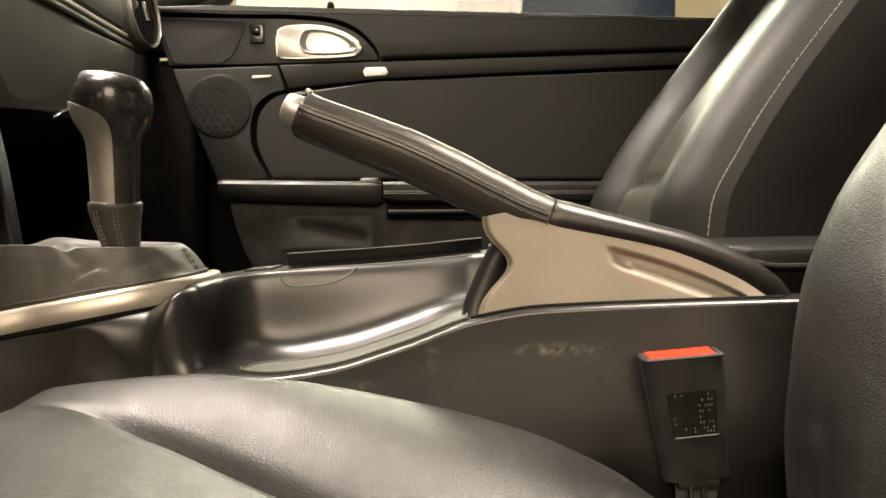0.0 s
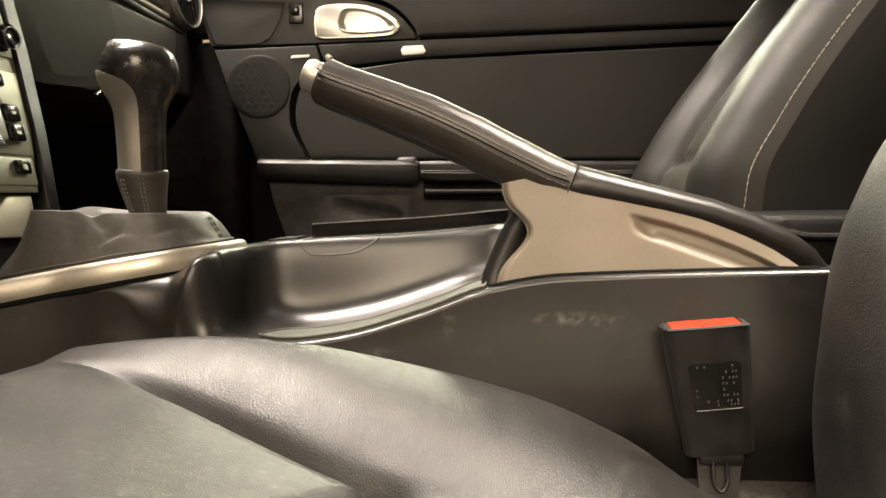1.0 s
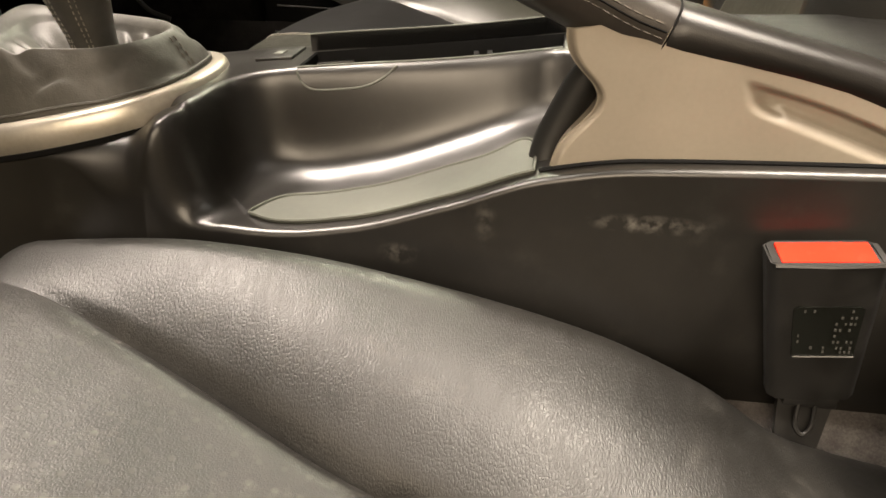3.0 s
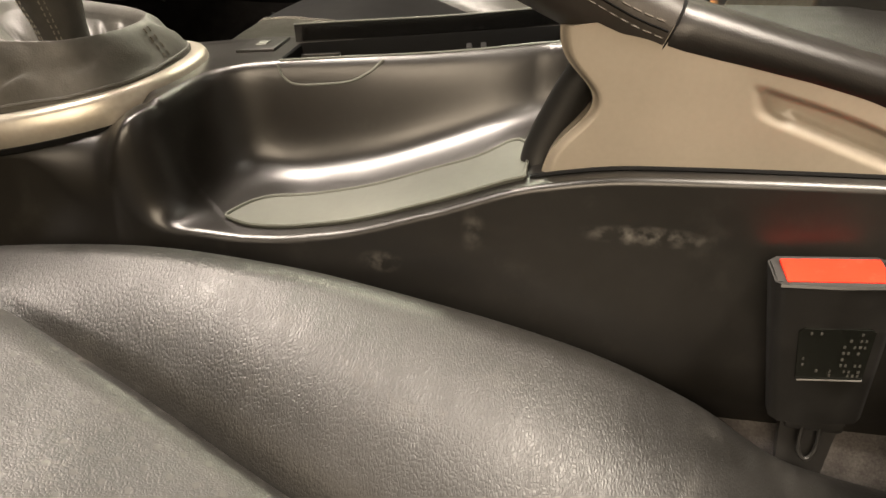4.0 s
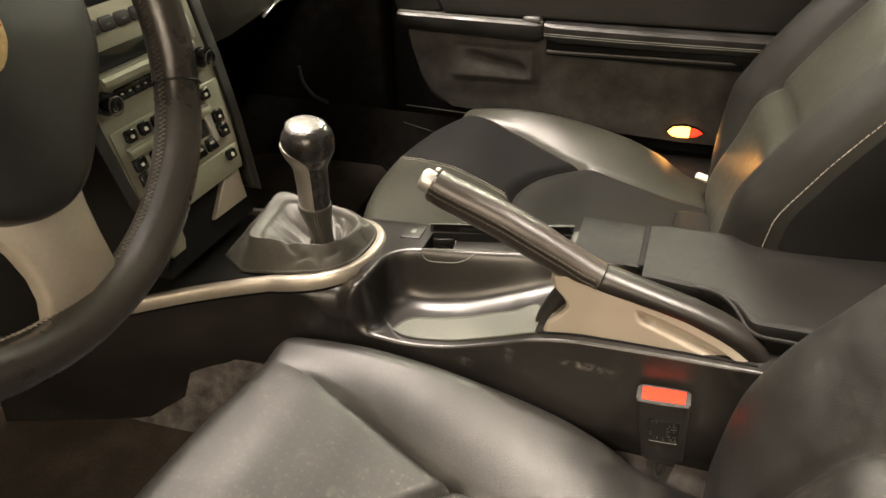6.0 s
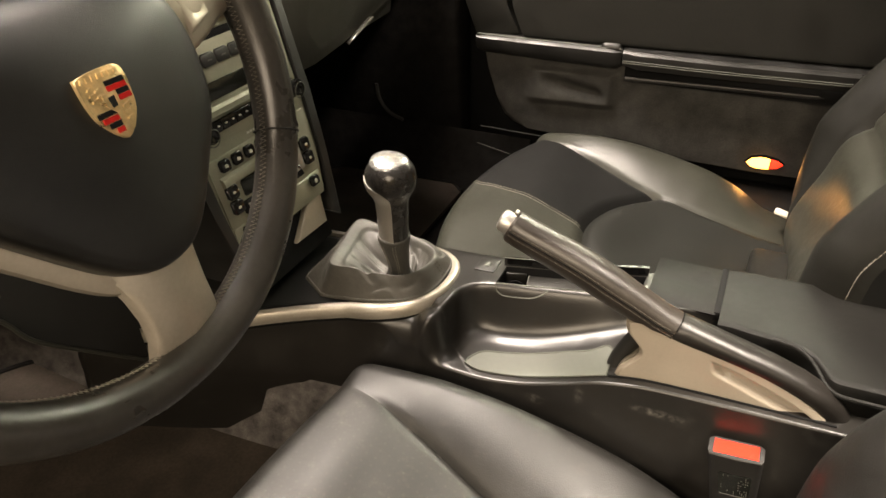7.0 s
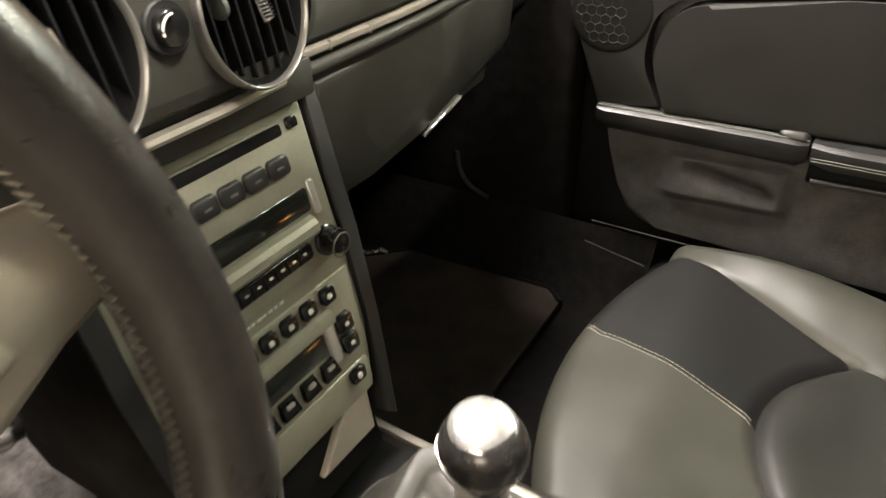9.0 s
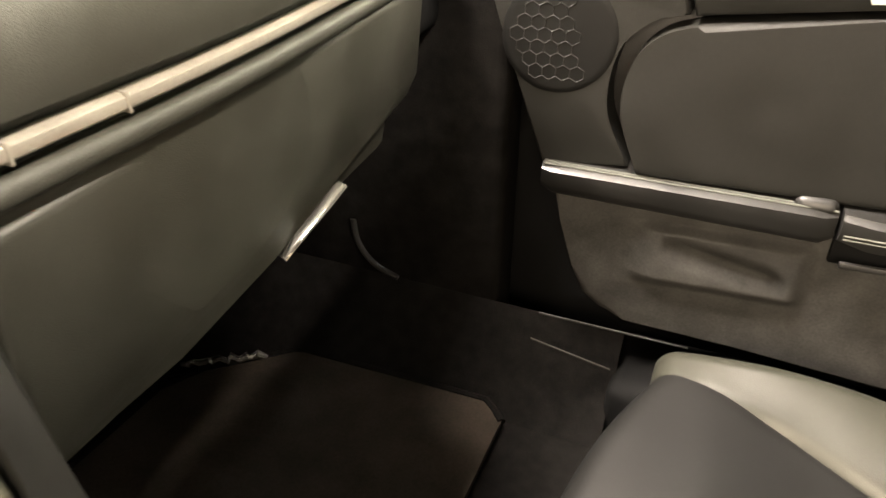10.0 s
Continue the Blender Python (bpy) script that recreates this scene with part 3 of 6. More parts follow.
def console_row(x):
    ys, yf = curve(x, SIDE), curve(x, FAR)
    # beside the gear surround the shoulder rolls inwards under the trim ring, then turns into the tray
    roll = curve(x, [(0.0, 0.0), (0.02, 0.0025), (0.04, 0.010), (0.05, 0.0165), (0.058, 0.0215), (0.066, 0.0240), (0.62, 0.0240)])
    wide, tall = 0.0035 + roll, 0.0035 + 0.0305 * smooth(0.0, 0.012, roll)
    under = 0.0105 * smooth(-0.03, 0.0, x) * (1 - smooth(0.056, 0.078, x))
    top = curve(x, DECK) - under + 0.012 * smooth(0.05, 0.07, x)
    soft = 0.009 * smooth(0.045, 0.066, x) * (1 - smooth(0.12, 0.14, x))
    reach = wide if x < 0.09 else 0.0035 + 0.0240 * (1 - smooth(0.09, 0.125, x))

    def shoulder(y):
        q, g = max(0, wide - (y - ys)) / wide, max(0, 0.0035 - (y - ys)) / 0.0035
        e = top - tall * (1 - math.sqrt(1 - min(1, q) ** 2))
        f = console_z(x, y) - 0.0035 * (1 - math.sqrt(1 - min(1, g) ** 2))
        return f if x > 0.14 else 0.5 * (e + f - math.sqrt((e - f) ** 2 + soft * soft))

    zt, zf = shoulder(ys), console_z(x, yf - 0.004)
    # the flank leans outwards on its way down
    lean = 0.19
    row = [Vector((x, ys - 0.012, 0.165)), Vector((x, ys - 0.006, 0.222)), Vector((x, ys - lean * (zt - 0.262), 0.242)), Vector((x, ys - lean * (zt - 0.262), 0.262))]
    z0 = min(0.285, zt - 0.004)
    row += [Vector((x, ys - lean * (1 - q) * (zt - z0), z0 + (zt - z0) * q)) for q in (0.0, 0.5)]
    for q in lin(0, math.pi / 2, 15):
        y = ys + reach * (1 - math.cos(q))
        row.append(Vector((x, y, shoulder(y))))
    k = skew(x)
    a, b, c, d = ys + reach, SLOT_V[0] + k, SLOT_V[1] + k, yf - 0.004
    foot = min(max(wall_foot(x), a + 0.002), b - 0.020)
    crown = min(max(foot + 0.006, wall_foot(x) + 0.041), b - 0.0008)
    fixed = [lo + (hi - lo) * i / count for lo, hi, count in ((a, foot, 14), (foot, crown, 26), (crown, b, 5)) for i in range(1, count + 1)]
    blend = smooth(0.125, 0.175, x)
    for i, y in enumerate(fixed):
        y = (a + (b - a) * (i + 1) / 45) * (1 - blend) + y * blend
        row.append(Vector((x, y, console_z(x, y) - under * (1 - smooth(0, 0.014, y - a)))))
    for i in range(1, 7):
        y = b + (c - b) * i / 6
        row.append(Vector((x, y, console_z(x, y))))
    for i in range(1, 5):
        y = c + (d - c) * i / 4
        row.append(Vector((x, y, console_z(x, y))))
    return row + [Vector((x, yf - 0.001, zf - 0.0015)), Vector((x, yf, zf - 0.005)), Vector((x, yf + 0.004, 0.25)), Vector((x, yf + 0.01, 0.165))]


bm = bmesh.new()
rows = [[bm.verts.new(p) for p in console_row(x)] for x in xs]
for i in range(len(xs) - 1):
    for j in range(len(rows[0]) - 1):
        in_slot = xs[i] >= 0.1159 and xs[i + 1] <= 0.2621 and 20 + 45 <= j < 20 + 45 + 6
        if not in_slot:
            bm.faces.new((rows[i][j], rows[i + 1][j], rows[i + 1][j + 1], rows[i][j + 1]))
for r in (rows[0], rows[-1]):
    bm.faces.new(r)
part("body", bm, PLASTIC_SIDE, console, sharp=0)

# coin slot with its socket, divider and raised far lip
k0, k1 = skew(0.116), skew(0.262)
corner = [(0.116, SLOT_V[0] + k0), (0.262, SLOT_V[0] + k1), (0.262, SLOT_V[1] + k1), (0.116, SLOT_V[1] + k0)]
bm = bmesh.new()
rings = []
for z_off, inset in ((0.0, 0.0), (-0.001, 0.001), (-0.032, 0.002)):
    cx, cy = 0.189, sum(c[1] for c in corner) / 4
    rings.append([Vector((x + (cx - x) * inset * 12, y + (cy - y) * inset * 20, console_z(x, y) + z_off)) for x, y in corner])
vs = [[bm.verts.new(p) for p in r] for r in rings]
for a, b in zip(vs, vs[1:]):
    for i in range(4):
        bm.faces.new((a[i], a[(i + 1) % 4], b[(i + 1) % 4], b[i]))
bm.faces.new(vs[-1])
slot = part("storage_slot", bm, BLACK, console, "open black storage slot", sharp=20)
sm = Matrix.Translation((0.116, SLOT_V[0] + k0, console_z(0.116, SLOT_V[0] + k0))) @ Matrix.Rotation(math.atan(0.17), 4, "Z") @ Matrix.Rotation(-0.048, 4, "Y")
holder = part("coin_holder", rbox(0.030, 0.096, 0.012, 0.033, -0.030, -0.009, 0.0012, m=sm), PLASTIC, slot)
part("holder_edge", tube([sm @ Vector((x, y, -0.0086)) for x, y in ((0.031, 0.032), (0.031, 0.013), (0.060, 0.0125), (0.095, 0.013), (0.095, 0.032))], 0.0006, 6), RUBBER, holder)
part("socket", lathe([(0.004, 0), (0.0070, 0), (0.0080, 0.001), (0.0080, 0.012), (0.0065, 0.012), (0.0062, 0.002)], sm @ Vector((0.017, 0.018, -0.024)), n=24), GLOSS, slot)
part("rim_strip", rbox(0.002, 0.028, 0.0300, 0.0325, -0.020, -0.006, 0.0005, m=sm), PLASTIC, slot)
for x in (0.0995, 0.1075):
    part("divider", rbox(x, x + 0.003, 0.004, 0.033, -0.031, -0.005, 0.0006, m=sm), DOOR_DARK, slot)
tray_end = part("end_tray", rbox(0.1135, 0.1465, 0.010, 0.033, -0.030, -0.007, 0.0015, m=sm), GLOSS, slot)
part("end_mark", rbox(0.124, 0.128, 0.020, 0.023, -0.0075, -0.0058, 0.0004, m=sm), WHITE, tray_end)
lip = [Vector((0.113 + 0.15 * u, SLOT_V[1] + 0.002 + skew(0.113 + 0.15 * u), 0)) for u in lin(0, 1, 12)]
bm = loft([[p + Vector((0, dy, dz + console_z(p.x, p.y))) for dy, dz in ((0, -0.004), (0, 0.0095), (0.0006, 0.0102), (0.0028, 0.0102), (0.0034, 0.0095), (0.0034, -0.004))] for p in lip])
part("slot_lip", bm, GLOSS, console, "thin gloss black lip standing along the slot")
# Pale line painted in for the light caught along the lip's top edge.
part("slot_lip_glint", tube([p + Vector((0.0, 0.0005, 0.0101 + console_z(p.x, p.y))) for p in lip], 0.0006, 6), RUBBER, console)
part("slot_edge", tube([Vector((x, SLOT_V[0] + skew(x), console_z(x, SLOT_V[0] + skew(x)) + 0.0001)) for x in lin(0.117, 0.261, 30)], 0.0007, 6), RUBBER, console)


def wall_y(x, drop):
    """The place on the tray's inner wall that lies drop below its top edge."""
    lo, hi = wall_foot(x), SLOT_V[0] + skew(x)
    goal = curve(x, DECK) - drop
    for _ in range(30):
        mid = (lo + hi) / 2
        lo, hi = (mid, hi) if console_z(x, mid) < goal else (lo, mid)
    return hi


notch = spline([(0.1170, 0, 0.0015), (0.1200, 0, 0.0075), (0.1265, 0, 0.0115), (0.1400, 0, 0.0120), (0.1550, 0, 0.0110), (0.1650, 0, 0.0070), (0.1720, 0, 0.0015)])
part("finger_notch", tube([Vector((p.x, wall_y(p.x, p.z), curve(p.x, DECK) - p.z + 0.0002)) for p in notch], 0.0007, 6), RUBBER, console)
m = Matrix.Translation((0.0955, 0.0575, console_z(0.0955, 0.0575) + 0.0006)) @ Matrix.Rotation(-math.atan2(curve(0.107, DECK) - curve(0.084, DECK), 0.023), 4, "Y")
blank = part("switch_blank", rbox(-0.0115, 0.0115, -0.0125, 0.0125, -0.0016, 0.0009, 0.0006, m=m), PLASTIC, console, "blank flat switch cover")
part("switch_mark", rbox(-0.003, 0.003, -0.0042, 0.0042, 0.0004, 0.0014, 0.0003, m=m), RUBBER, blank)

# grey rubber mat in the tray
mat = thing("tray_mat", "grey ribbed rubber mat lying in the console tray", "mat", (0.17, -0.03, 0.305))


def mat_f(u, v):
    x = 0.1095 + 0.1430 * u
    y0, y1 = curve(x, SIDE) + 0.0098, wall_foot(x) + 0.003 - 0.004 * smooth(0.6, 1, u)
    tip = math.sqrt(max(0.0004, 1 - max(0, 1 - u / 0.13) ** 2))
    heel = math.sqrt(max(0.0004, 1 - max(0, (u - 0.90) / 0.10) ** 2))
    mid = y0 + 0.36 * (y1 - y0)
    y0, y1 = mid + (y0 - mid) * tip, mid + (y1 - mid) * tip
    y1 = y0 + (y1 - y0) * (0.35 + 0.65 * heel)
    y = y0 + (y1 - y0) * v
    return Vector((x, y, console_z(x, y) + 0.0014))


bm = sheet(mat_f, [t * t * (3 - 2 * t) for t in lin(0, 1, 60)], lin(0, 1, 16))
ret = bmesh.ops.extrude_face_region(bm, geom=list(bm.faces))
for v in ret["geom"]:
    if isinstance(v, bmesh.types.BMVert):
        v.co.z -= 0.002
part("pad", bm, RUBBER, mat, sharp=50)
ease = [t * t * (3 - 2 * t) for t in lin(0, 1, 50)]
loop = [mat_f(u, 0) for u in ease] + [mat_f(1, v) for v in lin(0, 1, 8)][1:] + [mat_f(u, 1) for u in ease[::-1]][1:]
part("bead", tube([p + Vector((0, 0, 0.0003)) for p in loop], 0.0009, 6), RUBBER, mat)

# storage box and lid behind the slot
box = thing("armrest_lid", "black leather-grained storage box lid behind the handbrake", "armrest", (0.47, 0.08, 0.30))


def lid_outline(x):
    return curve(x, [(0.338, 0.030), (0.372, 0.0240), (0.392, 0.0222), (0.410, 0.0175), (0.420, 0.0100), (0.428, -0.0040), (0.434, -0.0150), (0.442, -0.0187), (0.66, -0.0187)])


for nm, a, b in (("lid", 0.3385, 0.66),):
    bm = bmesh.new()
    rings = []
    for x in sorted(lin(a, b, 24) + lin(0.40, 0.45, 18)):
        y0, y1 = lid_outline(x), 0.132
        e = min(1, min(x - a, b - x) / 0.002)
        zt = 0.3748 + 0.002 * smooth(0.34, 0.5, x) - (1 - math.sqrt(max(0, 1 - (1 - e) ** 2))) * 0.002
        rings.append([Vector((x, y0, 0.345)), Vector((x, y0, zt - 0.005)), Vector((x, y0 + 0.0015, zt - 0.0015)), Vector((x, y0 + 0.005, zt)), Vector((x, y0 + 0.008, zt + 0.0002)), Vector((x, y1 - 0.008, zt + 0.0002)), Vector((x, y1 - 0.005, zt)), Vector((x, y1 - 0.0015, zt - 0.0015)), Vector((x, y1, zt - 0.005)), Vector((x, y1, 0.345))])
    part(nm, loft(rings), LID, box)
part("box", rbox(0.34, 0.64, 0.036, 0.126, 0.25, 0.36, 0.004), PLASTIC, box)
part("box_side", rbox(0.443, 0.64, -0.0165, 0.034, 0.30, 0.360, 0.004), PLASTIC, box)
rim = [(x, lid_outline(x) - 0.002, 0.3765 - 0.012 * smooth(0.40, 0.45, x)) for x in lin(0.386, 0.5, 44)]
part("lid_rim", tube(rim, 0.0022, 8), LID, box)

# Added dark sheet that dulls the deck where the ceiling light reflects.
part("deck_dulling_sheet", loft([[Vector((x, 0.044 + 0.004 * smooth(0.27, 0.33, x), 0.366)), Vector((x, 0.044, 0.3722)), Vector((x, 0.046, 0.3734)), Vector((x, 0.124, 0.3734)), Vector((x, 0.126, 0.3722)), Vector((x, 0.126, 0.366))] for x in lin(0.2685, 0.3345, 10)]), LID, box, "dark sheet added to dull reflections on the deck", sharp=50)
part("lid_gap", rbox(0.3330, 0.3386, 0.0455, 0.127, 0.365, 0.3745, 0.0004), BLACK, box, "dark gap ahead of the lid")

# ---- gear lever ----
gear = thing("gear_lever", "black gear lever with silver trim in a leather boot", "gear lever", (0.01, 0.0, 0.35))


def ring_path(off, n=60):
    """U-shaped outline of the gear surround, inset by off, from front left round the back to front right."""
    pts = []
    cx, cy, ry, rx = -0.020, 0.0155, 0.0715, 0.094
    for i in range(n + 1):
        a = -math.pi / 2 + math.pi * i / n
        e = 0.85
        px = cx + (rx - off) * math.copysign(abs(math.cos(a)) ** e, math.cos(a))
        py = cy + (ry - off) * math.copysign(abs(math.sin(a)) ** e, math.sin(a))
        pts.append(Vector((px, py, 0)))
    lead = [Vector((x, -1 * (curve(x, [(-0.30, 0.160), (-0.2, 0.1225), (-0.15, 0.0995), (-0.1, 0.0795), (-0.05, 0.064), (cx, ry - cy)]) - off), 0)) for x in lin(-0.29, cx - 0.006, 20)]
    tail = [Vector((v.x, -v.y + 2 * cy * smooth(-0.25, -0.03, v.x), 0)) for v in lead[::-1]]
    out = lead + pts + tail
    for p in out:
        p.z = curve(p.x, DECK)
    return out


outer, inner = ring_path(0.0), ring_path(0.0105)
rings = []
for o, i in zip(outer, inner):
    up = Vector((0, 0, 1))
    d = (o - i)
    prof = ((0.98, -0.011), (1.03, -0.0085), (1.0, -0.0035), (0.84, 0.0022), (0.70, 0.0042), (0.45, 0.0052), (0.0, 0.0046), (0.0, -0.006))
    rings.append([i + d * s + up * h for s, h in prof])
part("surround", loft(rings), BRUSHED, gear, "satin silver trim ring", sharp=60)
part("shadow_gap", loft([[o + Vector((0, 0, -0.0125)), o + (o - i) * 0.05 + Vector((0, 0, -0.012)), o + (o - i) * 0.05 + Vector((0, 0, -0.0095)), o + Vector((0, 0, -0.009))] for o, i in zip(outer, inner)]), BLACK, gear)

# boot: leather bag from the inside of the ring up to the cuff
lever_c = Vector((0.010, 0.001, 0))
NB = 180


BOOT_C = Vector((-0.006, 0.008, 0))
# the soft upper edge of the bag: corner, height
BOOT_RIM = [(0.052, 0.008, 0.3815), (0.044, 0.037, 0.3820), (0.004, 0.0535, 0.3825), (-0.036, 0.058, 0.3835), (-0.068, 0.056, 0.3865), (-0.064, 0.014, 0.3830), (-0.050, -0.0395, 0.3855), (-0.022, -0.0395, 0.3850), (0.006, -0.0365, 0.3835), (0.038, -0.0265, 0.3825)]
rim_loop = spline([BOOT_RIM[-2], BOOT_RIM[-1]] + BOOT_RIM + BOOT_RIM[:3], 10)
rim_polar = sorted((math.atan2(p.y - BOOT_C.y, p.x - BOOT_C.x) % (2 * math.pi), math.hypot(p.y - BOOT_C.y, p.x - BOOT_C.x), p.z) for p in rim_loop[20:120])


def boot_rim(a):
    a = a % (2 * math.pi)
    for (a0, r0, z0), (a1, r1, z1) in zip([(rim_polar[-1][0] - 2 * math.pi,) + rim_polar[-1][1:]] + rim_polar, rim_polar + [(rim_polar[0][0] + 2 * math.pi,) + rim_polar[0][1:]]):
        if a0 <= a <= a1 and a1 > a0:
            f = (a - a0) / (a1 - a0)
            rr = r0 + (r1 - r0) * f
            return Vector((BOOT_C.x + rr * math.cos(a), BOOT_C.y + rr * math.sin(a), z0 + (z1 - z0) * f))
    return Vector((BOOT_C.x + 0.05 * math.cos(a), BOOT_C.y + 0.05 * math.sin(a), 0.384))


def boot_outline(a):
    """Where the bag is sewn into the ring."""
    lo, hi = 0.0, 0.14
    for _ in range(24):
        m = (lo + hi) / 2
        x, y = BOOT_C.x + m * math.cos(a) + 0.020, BOOT_C.y + m * math.sin(a) - 0.0155
        rx = 0.082 if x > 0 else 0.088
        # the front corner beside the driver is cut off at a slant
        inside = (abs(x) / rx) ** 2.8 + (abs(y) / 0.0590) ** 2.8 < 1 and 0.60 * (x + 0.083) + 0.80 * (y + 0.0255) > 0
        lo, hi = (m, hi) if inside else (lo, m)
    return Vector((BOOT_C.x + lo * math.cos(a), BOOT_C.y + lo * math.sin(a), 0))


def boot_f(r, a):
    o, e = boot_outline(a), boot_rim(a)
    o.z = curve(o.x, DECK) + 0.0045
    foot = lever_c + Vector((0.0050 + 0.0158 * math.cos(a), 0.0150 * math.sin(a), 0.3590))
    neck = lever_c + Vector((0.0050 + 0.0105 * math.cos(a), 0.0100 * math.sin(a), 0.3720))
    c = noise.noise(Vector((math.cos(a) * 1.6, math.sin(a) * 1.6, r * 2.0 + 3)))
    d = noise.noise(Vector((math.cos(a) * 4.0, math.sin(a) * 4.0, r * 1.5 + 9)))
    if r <= 0.4:
        t = r / 0.4
        p = o.lerp(e.lerp(BOOT_C + Vector((0, 0, e.z)), 0.07), t)
        p.z = o.z + (e.z - o.z) * (0.55 * math.sin(t * math.pi / 2) + 0.45 * t)
        p.z += (0.0042 * c + 0.0022 * d) * math.sin(t * math.pi)
        # slack creases along the sides
        e1 = noise.noise(Vector((math.cos(a) * 1.5 + 4, math.sin(a) * 1.5, t * 1.2)))
        p.z -= 0.0032 * math.exp(-(e1 / 0.16) ** 2) * math.sin(t * math.pi)
        # a long fold down the driver side
        p.z -= 0.0035 * math.exp(-((a - 4.75 - 0.55 * (1 - t)) / 0.13) ** 2) * smooth(0.2, 0.8, t)
        return p
    t = (r - 0.4) / 0.6
    e = e.lerp(BOOT_C + Vector((0, 0, e.z)), 0.07)
    inner = e.lerp(foot, 0.20)
    if t < 0.2:
        p = e.lerp(inner, t / 0.2)
        p.z = e.z - 0.0050 * (t / 0.2) ** 2
        p.z -= 0.0035 * math.exp(-((a - 4.75) / 0.13) ** 2)
        return p
    if t < 0.72:
        u = (t - 0.2) / 0.52
        p = inner.lerp(foot, u)
        top = e.z - 0.0050 - 0.0035 * math.exp(-((a - 4.75) / 0.13) ** 2)
        p.z = top + (foot.z - top) * smooth(-0.25, 1.0, u)
        p.z += (0.0060 * d + 0.0035 * c) * math.sin(u * math.pi)
        e1 = noise.noise(Vector((math.cos(a) * 2.4 + 7, math.sin(a) * 2.4, u * 0.6)))
        p.z -= 0.0060 * math.exp(-(e1 / 0.12) ** 2) * math.sin(u * math.pi)
        # pleats gathered towards the dashboard
        p.z += 0.0040 * math.sin(a * 9) * math.exp(-((a - 2.5) / 0.5) ** 2) * math.sin(u * math.pi)
        return p
    u = (t - 0.72) / 0.28
    p = foot.lerp(neck, u)
    p.z = foot.z + (neck.z - foot.z) * u
    return p


boot = part("boot", sheet(boot_f, lin(0, 1, 90), [2 * math.pi * i / NB for i in range(NB + 1)]), BOOT, gear, "creased black leather boot", sharp=0)
part("boot_seam", tube([boot_f(0.02, a) + Vector((0, 0, 0.0006)) for a in lin(0, 2 * math.pi, 90)[:-1]], 0.0009, 6, closed=True), BOOT, boot)
for a in (0.10, 0.16):
    part("boot_seam", stitches([boot_f(r, a) for r in lin(0.05, 0.38, 16)], 0.0028, 0.002, 0.0004), THREAD_DARK, boot)
# deck ahead of the boot
part("deck", sheet(lambda x, v: Vector((x, curve(x, [(-0.30, 0.145), (-0.2, 0.108), (-0.1, 0.072), (-0.02, 0.058)]) * (2 * v - 1) + 0.015 * smooth(-0.25, -0.03, x), curve(x, DECK) + 0.0025)), lin(-0.30, -0.012, 30), lin(0, 1, 14)), LEATHER_DARK, gear, "black leather-covered deck")


def oval(cx, cy, z, rx, ry, n=28, power=1.0):
    return [Vector((cx + rx * math.copysign(abs(math.cos(2 * math.pi * j / n)) ** power, math.cos(2 * math.pi * j / n)), cy + ry * math.copysign(abs(math.sin(2 * math.pi * j / n)) ** power, math.sin(2 * math.pi * j / n)), z)) for j in range(n)]


cuff_rows = [(0.3605, 0.0155), (0.365, 0.0130), (0.370, 0.0120), (0.376, 0.0120), (0.382, 0.0126), (0.388, 0.0137), (0.395, 0.0151), (0.402, 0.0164), (0.408, 0.0174), (0.4105, 0.0174), (0.4118, 0.0164)]


def cuff_x(z):
    return 0.011 + 0.0045 * (1 - smooth(0.370, 0.406, z))


def cuff_ring(z, r):
    """A slightly slack leather tube with gathered pleats towards its foot."""
    out = []
    for j in range(48):
        a = 2 * math.pi * j / 48
        slack = 1 + (0.025 * math.sin(3 * a + 60 * z) + 0.04 * math.sin(7 * a + 1) * (1 - smooth(0.366, 0.392, z)) if z < 0.398 else 0.02 * math.sin(3 * a + 1))
        out.append(Vector((cuff_x(z) + r * slack * math.cos(a), 0.001 + r * 0.95 * slack * math.sin(a), z + 0.0008 * math.sin(2 * a))))
    return out


part("cuff", loft([cuff_ring(z, r) for z, r in cuff_rows]), BOOT, gear, "stitched leather cuff", sharp=70)
# doubled seams down the cuff
for a in (4.30, 4.46, 5.10, 5.26):
    seam = [Vector((cuff_x(z) + (curve(z, cuff_rows) + 0.0004) * math.cos(a), 0.001 + (curve(z, cuff_rows) * 0.95 + 0.0004) * math.sin(a), z)) for z in lin(0.366, 0.408, 24)]
    part("cuff_seam", stitches(seam, 0.0017, 0.0013, 0.00032, (0, -0.0003, 0)), THREAD, gear)
part("cuff_seam", stitches([Vector((0.011 + 0.0174 * math.cos(a), 0.001 + 0.0165 * math.sin(a), 0.4062)) for a in lin(0, 2 * math.pi, 60)], 0.0026, 0.0016, 0.0003, (0, 0, 0)), THREAD_DARK, gear)
shaft_rows = [(0.4095, 0.0152), (0.425, 0.0154), (0.442, 0.0160), (0.452, 0.0167), (0.458, 0.0186), (0.4625, 0.0212), (0.4665, 0.0236), (0.4705, 0.0252), (0.4755, 0.0262), (0.4805, 0.0263), (0.4855, 0.0256), (0.490, 0.0240), (0.4945, 0.0205), (0.4965, 0.0170)]
part("knob", loft([oval(0.012, 0.001, z, r, r * 0.97, 36) for z, r in shaft_rows]), GEARBLACK, gear, "glossy black round knob")
cap_tilt = Vector((0.16, -0.05, 1.0)).normalized()
part("cap", lathe([(0.0001, 0.0046), (0.008, 0.0044), (0.0160, 0.0030), (0.0194, 0.0010), (0.0203, -0.0012), (0.0203, -0.004)][::-1], (0.0125, 0.001, 0.4958), cap_tilt, 32), CAP, gear, "polished silver knob cap")
